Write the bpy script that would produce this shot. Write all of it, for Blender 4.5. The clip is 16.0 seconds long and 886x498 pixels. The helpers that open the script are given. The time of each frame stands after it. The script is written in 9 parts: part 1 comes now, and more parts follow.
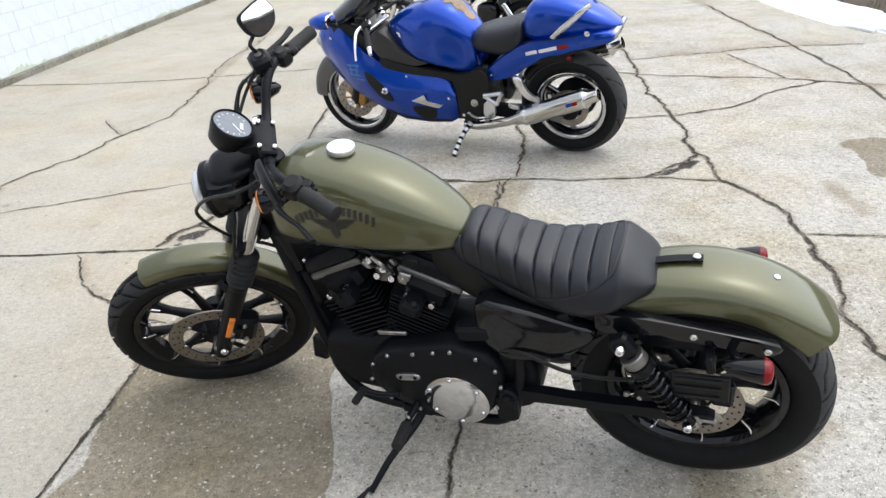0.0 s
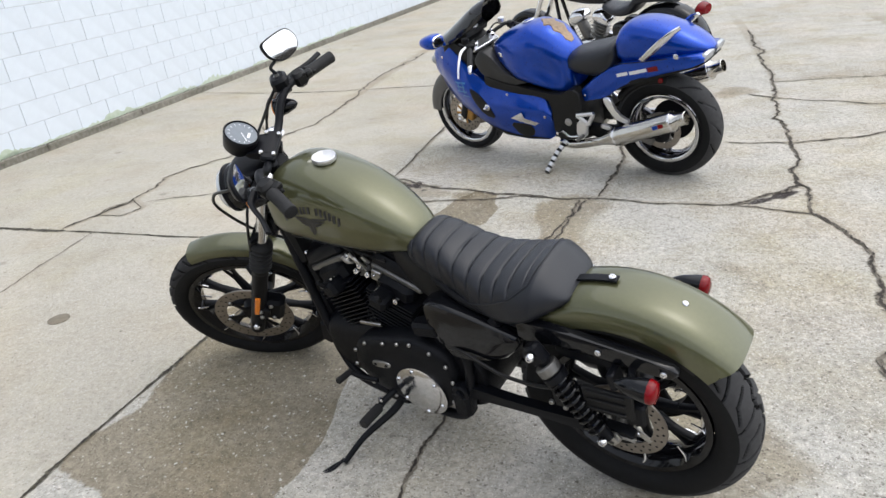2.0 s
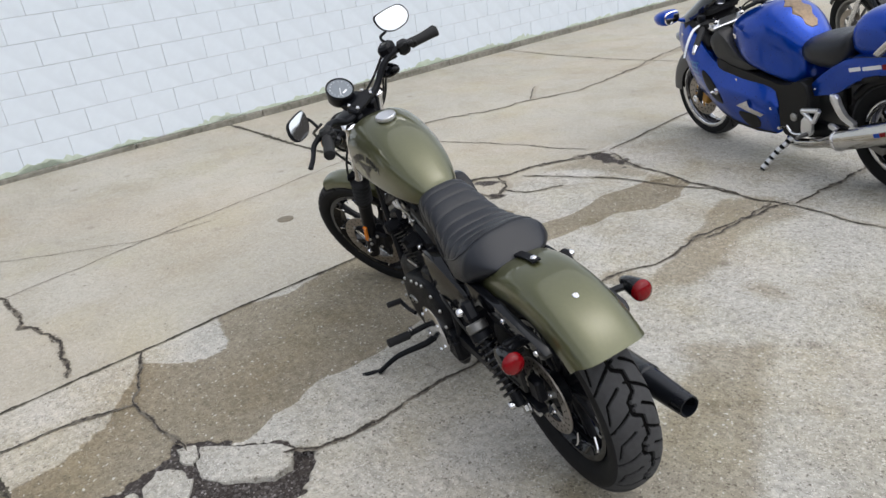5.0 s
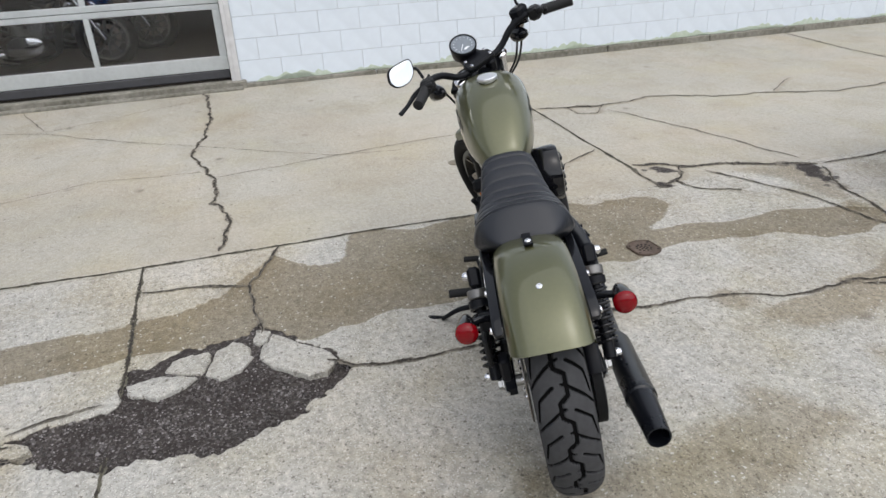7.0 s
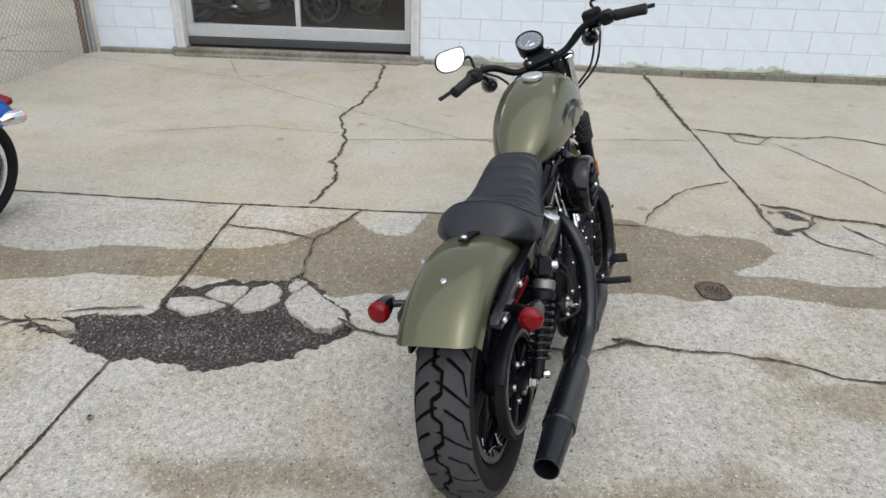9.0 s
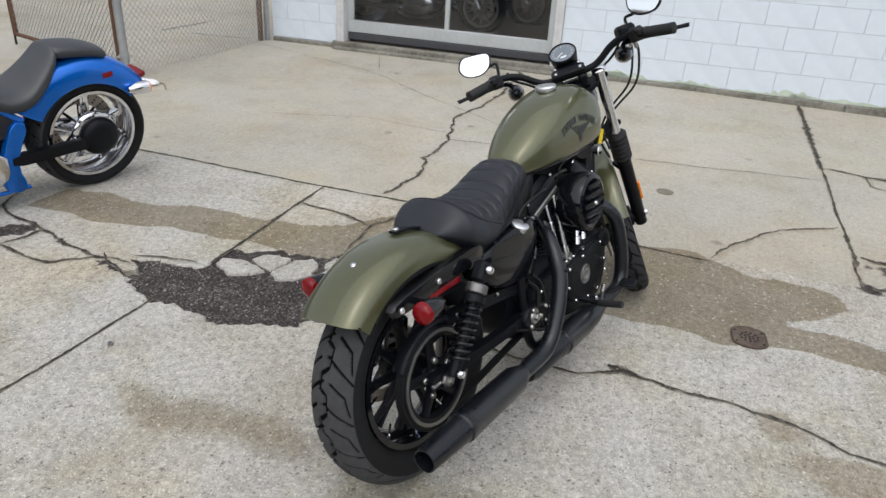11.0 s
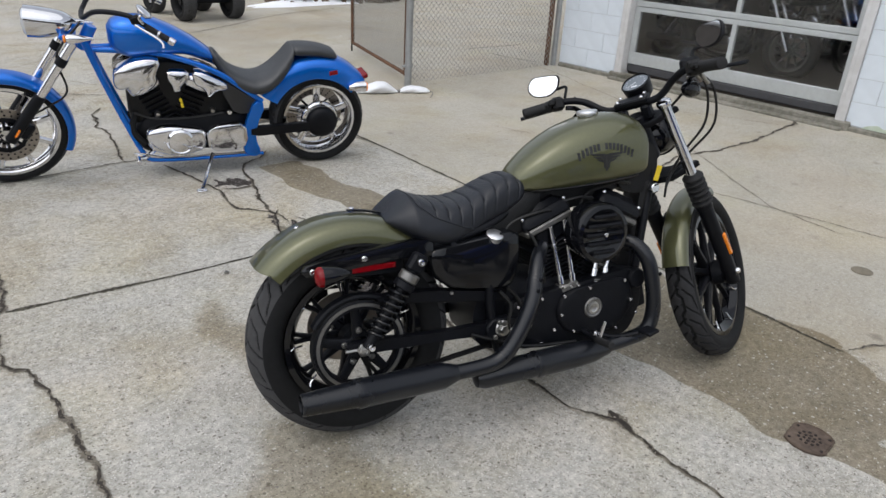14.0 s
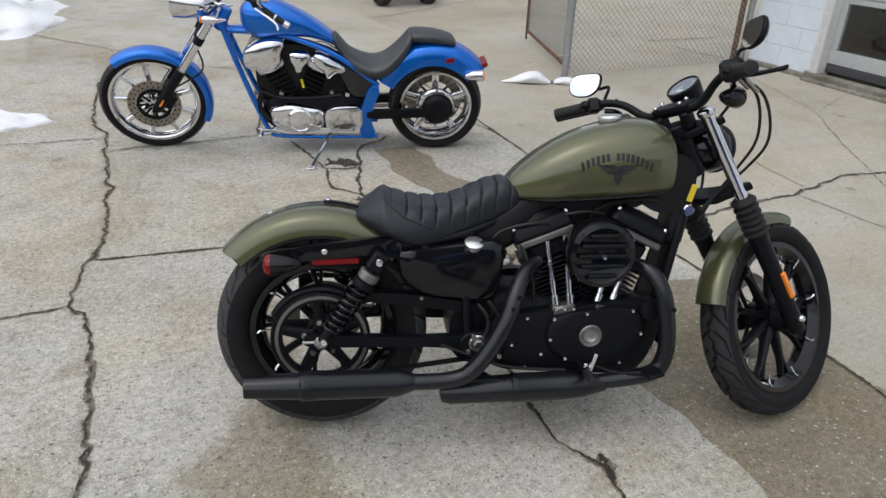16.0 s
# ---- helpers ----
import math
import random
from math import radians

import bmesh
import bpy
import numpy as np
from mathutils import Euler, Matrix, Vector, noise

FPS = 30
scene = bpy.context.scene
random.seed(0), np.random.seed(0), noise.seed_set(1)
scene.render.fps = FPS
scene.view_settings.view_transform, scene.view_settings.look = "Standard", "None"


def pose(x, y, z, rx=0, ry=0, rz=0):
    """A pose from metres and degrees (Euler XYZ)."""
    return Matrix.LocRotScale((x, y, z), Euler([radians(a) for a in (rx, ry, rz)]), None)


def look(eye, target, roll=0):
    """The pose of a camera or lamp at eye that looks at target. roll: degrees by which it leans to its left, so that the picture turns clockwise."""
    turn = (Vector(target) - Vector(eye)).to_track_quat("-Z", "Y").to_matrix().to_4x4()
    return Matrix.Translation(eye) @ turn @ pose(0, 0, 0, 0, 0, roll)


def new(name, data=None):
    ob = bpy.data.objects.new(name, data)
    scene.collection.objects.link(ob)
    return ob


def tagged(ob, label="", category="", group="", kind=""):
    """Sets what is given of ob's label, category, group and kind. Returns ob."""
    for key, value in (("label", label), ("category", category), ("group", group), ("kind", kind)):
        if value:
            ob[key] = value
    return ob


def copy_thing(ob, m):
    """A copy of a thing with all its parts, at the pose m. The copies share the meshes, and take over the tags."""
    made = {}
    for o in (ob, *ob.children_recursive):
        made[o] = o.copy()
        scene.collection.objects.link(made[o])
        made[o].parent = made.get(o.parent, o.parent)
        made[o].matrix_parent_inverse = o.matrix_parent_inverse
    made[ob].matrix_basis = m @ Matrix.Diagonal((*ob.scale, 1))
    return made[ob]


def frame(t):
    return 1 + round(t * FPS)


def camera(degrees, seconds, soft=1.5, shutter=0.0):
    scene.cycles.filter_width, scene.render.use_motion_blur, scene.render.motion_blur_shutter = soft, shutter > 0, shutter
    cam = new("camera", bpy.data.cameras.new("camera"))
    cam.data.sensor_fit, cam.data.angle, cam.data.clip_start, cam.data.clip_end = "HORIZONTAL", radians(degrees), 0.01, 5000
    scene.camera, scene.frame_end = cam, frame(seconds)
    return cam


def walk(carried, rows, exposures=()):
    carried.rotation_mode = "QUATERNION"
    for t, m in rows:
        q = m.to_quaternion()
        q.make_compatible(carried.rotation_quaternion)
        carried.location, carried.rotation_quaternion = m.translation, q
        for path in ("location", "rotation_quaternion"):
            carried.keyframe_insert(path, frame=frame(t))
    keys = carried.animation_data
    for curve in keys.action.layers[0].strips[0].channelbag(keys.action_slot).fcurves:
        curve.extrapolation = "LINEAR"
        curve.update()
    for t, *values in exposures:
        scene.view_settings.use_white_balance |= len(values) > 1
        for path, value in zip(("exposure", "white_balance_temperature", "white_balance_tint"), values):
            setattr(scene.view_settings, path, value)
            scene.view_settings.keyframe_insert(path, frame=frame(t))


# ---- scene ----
import itertools

cam = camera(65.2, 16.0)
PATH = [
    (0, (0.093, 0.033, 1.504), (0.036, 1.814, 0.595), -4.8),
    (0.5, (0.235, -0.027, 1.517), (0.024, 1.734, 0.594), -6.0),
    (1, (0.429, -0.1, 1.516), (0.053, 1.644, 0.611), -6.5),
    (1.5, (0.566, -0.114, 1.518), (0.125, 1.619, 0.623), -7.8),
    (2, (0.7, -0.079, 1.515), (0.142, 1.654, 0.688), -6.9),
    (2.5, (0.895, -0.069, 1.524), (0.198, 1.606, 0.683), -7.8),
    (3, (1.094, -0.078, 1.512), (0.257, 1.502, 0.614), -7.4),
    (3.5, (1.214, -0.045, 1.52), (0.283, 1.49, 0.638), -8.0),
    (3.7, (1.264, -0.005, 1.518), (0.269, 1.511, 0.676), -7.6),
    (5.8, (1.864, 0.362, 1.475), (0.315, 1.332, 0.662), -5.2),
    (6, (1.891, 0.424, 1.47), (0.299, 1.324, 0.661), -4.0),
    (6.5, (1.964, 0.557, 1.476), (0.32, 1.328, 0.638), -2.9),
    (7, (2.08, 0.709, 1.486), (0.373, 1.29, 0.62), -2.9),
    (7.5, (2.194, 0.868, 1.483), (0.433, 1.27, 0.625), -1.1),
    (8, (2.215, 1.024, 1.46), (0.437, 1.328, 0.596), -0.4),
    (8.5, (2.2, 1.201, 1.464), (0.405, 1.369, 0.598), 2.5),
    (9, (2.223, 1.366, 1.465), (0.424, 1.384, 0.591), 1.8),
    (9.2, (2.25, 1.441, 1.468), (0.444, 1.382, 0.611), 2.1),
    (11.3, (2.212, 2.119, 1.502), (0.5, 1.533, 0.649), 3.4),
    (11.5, (2.223, 2.207, 1.514), (0.534, 1.53, 0.684), 3.6),
    (12, (2.218, 2.421, 1.514), (0.603, 1.574, 0.694), 3.7),
    (12.5, (2.132, 2.568, 1.499), (0.571, 1.662, 0.638), 3.5),
    (13, (2.013, 2.697, 1.511), (0.503, 1.69, 0.671), 4.6),
    (13.5, (1.913, 2.833, 1.504), (0.496, 1.7, 0.662), 3.1),
    (14, (1.805, 3.026, 1.515), (0.526, 1.738, 0.673), 3.2),
    (14.5, (1.69, 3.128, 1.509), (0.53, 1.743, 0.652), 1.8),
    (15, (1.489, 3.177, 1.512), (0.421, 1.718, 0.657), 2.9),
    (15.5, (1.339, 3.224, 1.511), (0.37, 1.731, 0.601), 2.1),
    (16, (1.164, 3.313, 1.534), (0.373, 1.709, 0.638), 1.9),
]
walk(cam, [(t, look(eye, target, roll)) for t, eye, target, roll in PATH],
     exposures=[(0.0, 1.15), (0.5, 1.04), (1.0, 1.00), (2.0, 0.95), (2.5, 0.72), (3.7, 0.68), (6.0, 0.68), (9.0, 0.66), (11.5, 0.62), (12.0, 0.49), (14.0, 0.48), (16.0, 0.46)])

# ---- light: overcast winter day ----
SUN_EL, SUN_AZ = radians(66), radians(75)
world = bpy.data.worlds.new("world")
scene.world = world
world.use_nodes = True
wn, wl = world.node_tree.nodes, world.node_tree.links
sky = wn.new("ShaderNodeTexSky")
sky.sky_type, sky.sun_disc = "NISHITA", False
sky.sun_elevation, sky.sun_rotation = SUN_EL, SUN_AZ
sky.air_density, sky.dust_density, sky.ozone_density = 1.0, 2.0, 1.0
grey = wn.new("ShaderNodeHueSaturation")
grey.inputs["Saturation"].default_value = 0.34
grey.inputs["Value"].default_value = 1.0
wl.new(sky.outputs[0], grey.inputs["Color"])
wl.new(grey.outputs[0], wn["Background"].inputs["Color"])
wn["Background"].inputs["Strength"].default_value = 0.145
sun = new("sun", bpy.data.lights.new("sun", "SUN"))
sun.data.energy, sun.data.angle, sun.data.color = 0.80, radians(110), (1.0, 1.0, 1.0)
sun.matrix_world = look((0, 0, 8), (8 * -math.sin(SUN_AZ) / math.tan(SUN_EL), 8 * -math.cos(SUN_AZ) / math.tan(SUN_EL), 0))


# ---- materials ----
def mat(name, base, rough=0.5, metal=0.0, vary=0.25, scale=40.0, bump=0.1, bscale=None, coat=0.0, spec=0.5, second=None):
    """A surface with colour variation at two scales and fine relief."""
    m = bpy.data.materials.new(name)
    m.use_nodes = True
    nt = m.node_tree
    n, l = nt.nodes, nt.links
    p = n["Principled BSDF"]
    co = n.new("ShaderNodeTexCoord")
    fine, wide = n.new("ShaderNodeTexNoise"), n.new("ShaderNodeTexNoise")
    fine.inputs["Scale"].default_value, fine.inputs["Detail"].default_value = scale, 6
    wide.inputs["Scale"].default_value, wide.inputs["Detail"].default_value = scale * 0.11, 4
    l.new(co.outputs["Object"], fine.inputs["Vector"]), l.new(co.outputs["Object"], wide.inputs["Vector"])
    add = n.new("ShaderNodeMath")
    add.operation = "ADD"
    l.new(fine.outputs["Fac"], add.inputs[0]), l.new(wide.outputs["Fac"], add.inputs[1])
    ramp = n.new("ShaderNodeMapRange")
    ramp.inputs["From Min"].default_value, ramp.inputs["From Max"].default_value = 0.65, 1.35
    l.new(add.outputs[0], ramp.inputs["Value"])
    mix = n.new("ShaderNodeMix")
    mix.data_type = "RGBA"
    dark = second or tuple(c * (1 - vary) for c in base)
    mix.inputs["A"].default_value, mix.inputs["B"].default_value = (*dark, 1), (*base, 1)
    l.new(ramp.outputs[0], mix.inputs["Factor"])
    l.new(mix.outputs["Result"], p.inputs["Base Color"])
    rr = n.new("ShaderNodeMapRange")
    rr.inputs["To Min"].default_value, rr.inputs["To Max"].default_value = max(rough - 0.08, 0.02), min(rough + 0.08, 1)
    l.new(wide.outputs["Fac"], rr.inputs["Value"])
    l.new(rr.outputs[0], p.inputs["Roughness"])
    p.inputs["Metallic"].default_value, p.inputs["Coat Weight"].default_value = metal, coat
    p.inputs["Coat Roughness"].default_value = 0.04
    p.inputs["Specular IOR Level"].default_value = spec
    if bump:
        b = n.new("ShaderNodeBump")
        b.inputs["Strength"].default_value, b.inputs["Distance"].default_value = bump, 0.004
        src = fine
        if bscale:
            src = n.new("ShaderNodeTexNoise")
            src.inputs["Scale"].default_value, src.inputs["Detail"].default_value = bscale, 5
            l.new(co.outputs["Object"], src.inputs["Vector"])
        l.new(src.outputs["Fac"], b.inputs["Height"])
        l.new(b.outputs[0], p.inputs["Normal"])
    return m


def pane(name, tint, rough=0.02, weight=1.0):
    m = mat(name, tint, rough, 0, 0.05, 30, 0)
    m.node_tree.nodes["Principled BSDF"].inputs["Transmission Weight"].default_value = weight
    m.node_tree.nodes["Principled BSDF"].inputs["IOR"].default_value = 1.45
    return m


def links_to(m, socket):
    return m.node_tree.nodes["Principled BSDF"].inputs[socket]


M_OLIVE = mat("olive_paint", (0.108, 0.110, 0.052), 0.42, 0.62, 0.14, 900, 0.0, coat=0.8, spec=0.2)
links_to(M_OLIVE, "Coat Roughness").default_value = 0.02
links_to(M_OLIVE, "Coat IOR").default_value = 1.6
M_GLOSS = mat("gloss_black", (0.0060, 0.0064, 0.0082), 0.07, 0.0, 0.3, 30, 0.0, coat=0.12, spec=0.32)
M_SATIN = mat("satin_black", (0.0050, 0.0056, 0.0080), 0.42, 0.0, 0.3, 60, 0.05, spec=0.18)
M_WRINKLE = mat("wrinkle_black", (0.0048, 0.0054, 0.0078), 0.46, 0.0, 0.35, 500, 0.25, 700, spec=0.18)
M_EXHAUST = mat("matt_black_exhaust", (0.0068, 0.0080, 0.0112), 0.29, 0.0, 0.2, 90, 0.04, spec=0.45)
M_RUBBER = mat("tyre_rubber", (0.0105, 0.0107, 0.0115), 0.75, 0.0, 0.4, 60, 0.12, 300, spec=0.22)
M_TREAD = mat("dusty_tread", (0.058, 0.058, 0.060), 0.85, 0.0, 0.35, 50, 0.1, 300, spec=0.25)
M_CLEANTREAD = mat("clean_tread", (0.030, 0.030, 0.032), 0.8, 0.0, 0.35, 50, 0.1, 300, spec=0.25)
# blacker than the rubber: the shade inside the tread cuts, put into colour
M_GROOVE_SHADE = mat("tread_groove_shade", (0.0045, 0.0045, 0.0045), 0.9, 0.0, 0.3, 60, 0.0, spec=0.1)
M_GRIP = mat("grip_rubber", (0.018, 0.018, 0.0185), 0.65, 0.0, 0.3, 80, 0.2, 260, spec=0.3)
M_VINYL = mat("seat_vinyl", (0.0080, 0.0098, 0.0150), 0.40, 0.0, 0.2, 120, 0.22, 520, spec=0.48)
M_DULLVINYL = mat("dull_seat_vinyl", (0.020, 0.022, 0.025), 0.46, 0.0, 0.2, 120, 0.15, 520, spec=0.75)
M_CHROME = mat("chrome", (0.78, 0.78, 0.80), 0.10, 1.0, 0.12, 30, 0.0)
M_CAP = mat("satin_aluminium", (0.80, 0.80, 0.81), 0.30, 0.9, 0.08, 60, 0.02)
M_STEEL = mat("machined_steel", (0.52, 0.51, 0.49), 0.32, 1.0, 0.3, 120, 0.05)
M_ALLOY = mat("cast_alloy", (0.24, 0.235, 0.225), 0.45, 0.85, 0.3, 150, 0.12)
M_DISC = mat("brake_disc", (0.38, 0.34, 0.30), 0.36, 0.9, 0.35, 60, 0.05)
M_RED = mat("red_lens", (0.200, 0.0015, 0.005), 0.10, 0.0, 0.35, 160, 0.08, 260, coat=0.15, spec=0.25)
M_ORANGE = mat("amber_reflector", (0.95, 0.26, 0.015), 0.18, 0.0, 0.25, 220, 0.3, 300, coat=0.6)
M_DIAL = mat("dial_face", (0.17, 0.195, 0.22), 0.35, 0.0, 0.15, 60, 0.0)
M_WHITE = mat("white_print", (0.75, 0.76, 0.78), 0.5, 0.0, 0.05, 60, 0.0)
M_DECAL = mat("dark_decal", (0.016, 0.016, 0.014), 0.42, 0.0, 0.2, 200, 0.0)
M_LENS = mat("headlamp_lens", (0.72, 0.75, 0.78), 0.08, 0.6, 0.2, 90, 0.1, 140)
M_YELLOW = mat("yellow_tag", (0.75, 0.55, 0.02), 0.5, 0.0, 0.15, 60, 0.05)
M_CABLE = mat("cable_sheath", (0.008, 0.008, 0.008), 0.42, 0.0, 0.2, 200, 0.05, spec=0.35)
M_BLUE = mat("royal_blue_paint", (0.0010, 0.052, 0.40), 0.30, 0.62, 0.12, 700, 0.0, coat=0.7, spec=0.1)
M_SKYBLUE = mat("bright_blue_paint", (0.002, 0.150, 0.64), 0.33, 0.62, 0.12, 700, 0.0, coat=0.8, spec=0.1)
M_GREYFENDER = mat("dull_grey_plastic", (0.09, 0.085, 0.08), 0.5, 0.0, 0.2, 80, 0.05)
M_PLASTIC = mat("black_plastic", (0.008, 0.008, 0.0083), 0.5, 0.0, 0.25, 90, 0.1, 400, spec=0.28)
M_CLEAR = mat("clear_lens", (0.50, 0.52, 0.54), 0.12, 0.3, 0.2, 120, 0.1, 160)
M_GOLD = mat("gold_rotor", (0.46, 0.26, 0.08), 0.32, 0.9, 0.25, 80, 0.05)
M_TITAN = mat("polished_can", (0.62, 0.60, 0.56), 0.16, 1.0, 0.2, 30, 0.03)
M_MIRROR = mat("mirror_glass", (0.88, 0.89, 0.90), 0.02, 1.0, 0.02, 20, 0.0)


# ---- building helpers ----
def catmull(pts, n):
    """A smooth run through tuples of any length, n steps a span."""
    p = [np.array(q, float) for q in pts]
    p = [2 * p[0] - p[1]] + p + [2 * p[-1] - p[-2]]
    out = []
    for i in range(1, len(p) - 2):
        a, b, c, d = p[i - 1:i + 3]
        for k in range(n):
            t = k / n
            out.append(0.5 * (2 * b + (c - a) * t + (2 * a - 5 * b + 4 * c - d) * t * t + (3 * b - a - 3 * c + d) * t ** 3))
    return out + [p[-2]]


def skin(bm, rings, closed=False, caps=True, m=None, wrap=True):
    """Faces between rings of equal length."""
    m = m or Matrix()
    vs = [[bm.verts.new(m @ Vector(q)) for q in r] for r in rings]
    k = len(vs[0])
    rows = list(zip(vs, vs[1:] + vs[:1])) if closed else list(zip(vs, vs[1:]))
    for a, b in rows:
        for j in range(k if wrap else k - 1):
            bm.faces.new((a[j], a[(j + 1) % k], b[(j + 1) % k], b[j]))
    if caps and not closed:
        bm.faces.new(vs[0][::-1])
        bm.faces.new(vs[-1])
    return vs


def tube(bm, pts, r, seg=10, smooth=6, caps=True, m=None, flat=1.0):
    """A round bar along points; r may be one radius or one a point."""
    rr = r if isinstance(r, (list, tuple)) else [r] * len(pts)
    run = catmull([(*p, q) for p, q in zip(pts, rr)], smooth) if smooth > 1 else [np.array((*p, q), float) for p, q in zip(pts, rr)]
    rings, side = [], None
    for i, p in enumerate(run):
        way = Vector((run[min(i + 1, len(run) - 1)] - run[max(i - 1, 0)])[:3]).normalized()
        if side is None:
            side = way.orthogonal().normalized()
        side = (side - way * side.dot(way)).normalized()
        other = way.cross(side)
        c = Vector(p[:3])
        rings.append([c + (side * math.cos(2 * math.pi * j / seg) + other * math.sin(2 * math.pi * j / seg) * flat) * max(p[3], 1e-4) for j in range(seg)])
    skin(bm, rings, caps=caps, m=m)


def lathe(bm, prof, at=(0, 0, 0), axis=(0, 0, 1), seg=32, m=None, closed=False, start=0.0):
    """Turns a profile of (radius, height) round an axis."""
    q = Vector(axis).normalized().to_track_quat("Z", "Y").to_matrix()
    rings = []
    for r, h in prof:
        rings.append([Vector(at) + q @ Vector((max(r, 1e-4) * math.cos(start + 2 * math.pi * j / seg), max(r, 1e-4) * math.sin(start + 2 * math.pi * j / seg), h)) for j in range(seg)])
    skin(bm, rings, closed=closed, m=m)


def rod(bm, a, b, r, seg=12, m=None, r2=None):
    a, b = Vector(a), Vector(b)
    d = (b - a).length
    e = min(r, r2 or r) * 0.15
    lathe(bm, [(r - e, 0), (r, e), (r2 or r, d - e), ((r2 or r) - e, d)], a, b - a, seg, m)


def box(bm, size, at=(0, 0, 0), turn=(0, 0, 0), bevel=0.004, m=None, taper=1.0):
    """A block with eased edges."""
    x, y, z = (s / 2 for s in size)
    t = pose(*at, *turn)
    e = min(bevel, x * 0.45, y * 0.45, z * 0.45)
    def ring(h, w):
        a, b = x * w, y * w
        return [(a - e, b, h), (-a + e, b, h), (-a, b - e, h), (-a, -b + e, h), (-a + e, -b, h), (a - e, -b, h), (a, -b + e, h), (a, b - e, h)]
    def inner(h, w):
        return [(px * (1 - e / x * 0.8), py * (1 - e / y * 0.8), h) for px, py, _ in ring(h, w)]
    rings = [inner(-z, 1), ring(-z + e, 1), ring(z - e, taper), inner(z, taper)]
    skin(bm, rings, m=(m or Matrix()) @ t)


def rounded(outline, steps=2):
    """Cuts the corners of a closed outline."""
    for _ in range(steps):
        out = []
        for a, b in zip(outline, outline[1:] + outline[:1]):
            out += [(a[0] * 0.78 + b[0] * 0.22, a[1] * 0.78 + b[1] * 0.22), (a[0] * 0.22 + b[0] * 0.78, a[1] * 0.22 + b[1] * 0.78)]
        outline = out
    return outline


def slab(bm, outline, y0, y1, edge=0.006, steps=2, m=None, dome=0.0):
    """A plate whose side outline is (x, z), from y0 (back) to y1 (face), its face eased and a little domed."""
    o = rounded(list(outline), steps)
    cx, cz = sum(p[0] for p in o) / len(o), sum(p[1] for p in o) / len(o)
    size = max(max(abs(p[0] - cx), abs(p[1] - cz)) for p in o)
    def ring(k, y):
        return [(cx + (p[0] - cx) * k, y, cz + (p[1] - cz) * k) for p in o]
    s = 1 if y1 > y0 else -1
    k = 1 - edge / size
    rings = [ring(1, y0), ring(1, y1 - s * edge), ring((1 + k) / 2 + 0.003, y1 - s * edge * 0.35), ring(k, y1)]
    if dome:
        rings += [ring(k * q, y1 + s * dome * (1 - q * q)) for q in (0.75, 0.5, 0.25, 0.05)]
    skin(bm, rings, m=m)


def body(bm, stations, n=6, seg=28, m=None, ease=None):
    """A rounded body along x; stations: (x, bottom, top, half width, roundness 2 = ellipse, more = boxier)."""
    run = catmull(stations, n)
    rings = []
    for x, lo, hi, w, e in run:
        zc, h = (lo + hi) / 2, max((hi - lo) / 2, 0.001)
        ring = []
        for j in range(seg):
            a = 2 * math.pi * j / seg
            c, s = math.cos(a), math.sin(a)
            q = (x, max(w, 0.001) * math.copysign(abs(c) ** (2 / e), c), zc + h * math.copysign(abs(s) ** (2 / e), s))
            ring.append(ease(q) if ease else q)
        rings.append(ring)
    skin(bm, rings, m=m)
    return run


def pear(bm, run, seg, waist, above, below, ease=None):
    """A tank along x from stations (x, bottom, top, half width): widest at a share of its height, rounder above, squarer below."""
    rings = []
    for x, lo, hi, w in run:
        mid = lo + (hi - lo) * waist
        ring = []
        for j in range(seg):
            c, n = math.cos(2 * math.pi * j / seg), math.sin(2 * math.pi * j / seg)
            e = above if n > 0 else below
            q = (x, w * math.copysign(abs(c) ** (2 / e), c), mid + (hi - mid if n > 0 else mid - lo) * math.copysign(abs(n) ** (2 / e), n))
            ring.append(ease(q) if ease else q)
        rings.append(ring)
    skin(bm, rings)


def fender(bm, centre, radius, a0, a1, half, drop, thick=0.004, steps=30, m=None, crown=0.6, flare=0.0, cut=0.0):
    """A mudguard round an axle; angles in degrees from ahead over the top; drop: how far the skirts hang."""
    rings = []
    side = 9
    for i in range(steps + 1):
        a = radians(a0 + (a1 - a0) * i / steps)
        f = i / steps
        hw = half * (1 + flare * f)
        ring = []
        for layer in (0, 1):
            run = range(-side, side + 1) if layer == 0 else range(side, -side - 1, -1)
            for j in run:
                u = j / side
                y = hw * math.copysign(abs(math.sin(u * math.pi / 2)) ** crown, u)
                fall = drop * (1 - abs(math.cos(u * math.pi / 2)) ** 0.75)
                r = radius - fall - layer * thick
                y *= 1 - layer * thick / half
                b = a - (cut * abs(u) ** 3 if i == steps else 0)
                ring.append((centre[0] + r * math.cos(b), centre[1] + y, centre[2] + r * math.sin(b)))
        rings.append(ring)
    skin(bm, rings, m=m)


def part(name, bm, material, parent, label="", kind="", flat=False, sharp=38):
    """Links a bmesh as one mesh object under a thing or a part."""
    bmesh.ops.recalc_face_normals(bm, faces=bm.faces)
    me = bpy.data.meshes.new(name)
    bm.to_mesh(me)
    bm.free()
    me.materials.append(material)
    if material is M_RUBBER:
        me.materials.append(M_GROOVE_SHADE)
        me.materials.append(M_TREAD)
    if not flat:
        me.shade_smooth()
        me.set_sharp_from_angle(angle=radians(sharp))
    ob = new(name, me)
    ob.parent = parent
    return tagged(ob, label, kind=kind)


def thing(name, m, label, category, group="", kind=""):
    ob = new(name)
    ob.empty_display_size = 0.1
    ob.matrix_world = m
    return tagged(ob, label, category, group, kind)


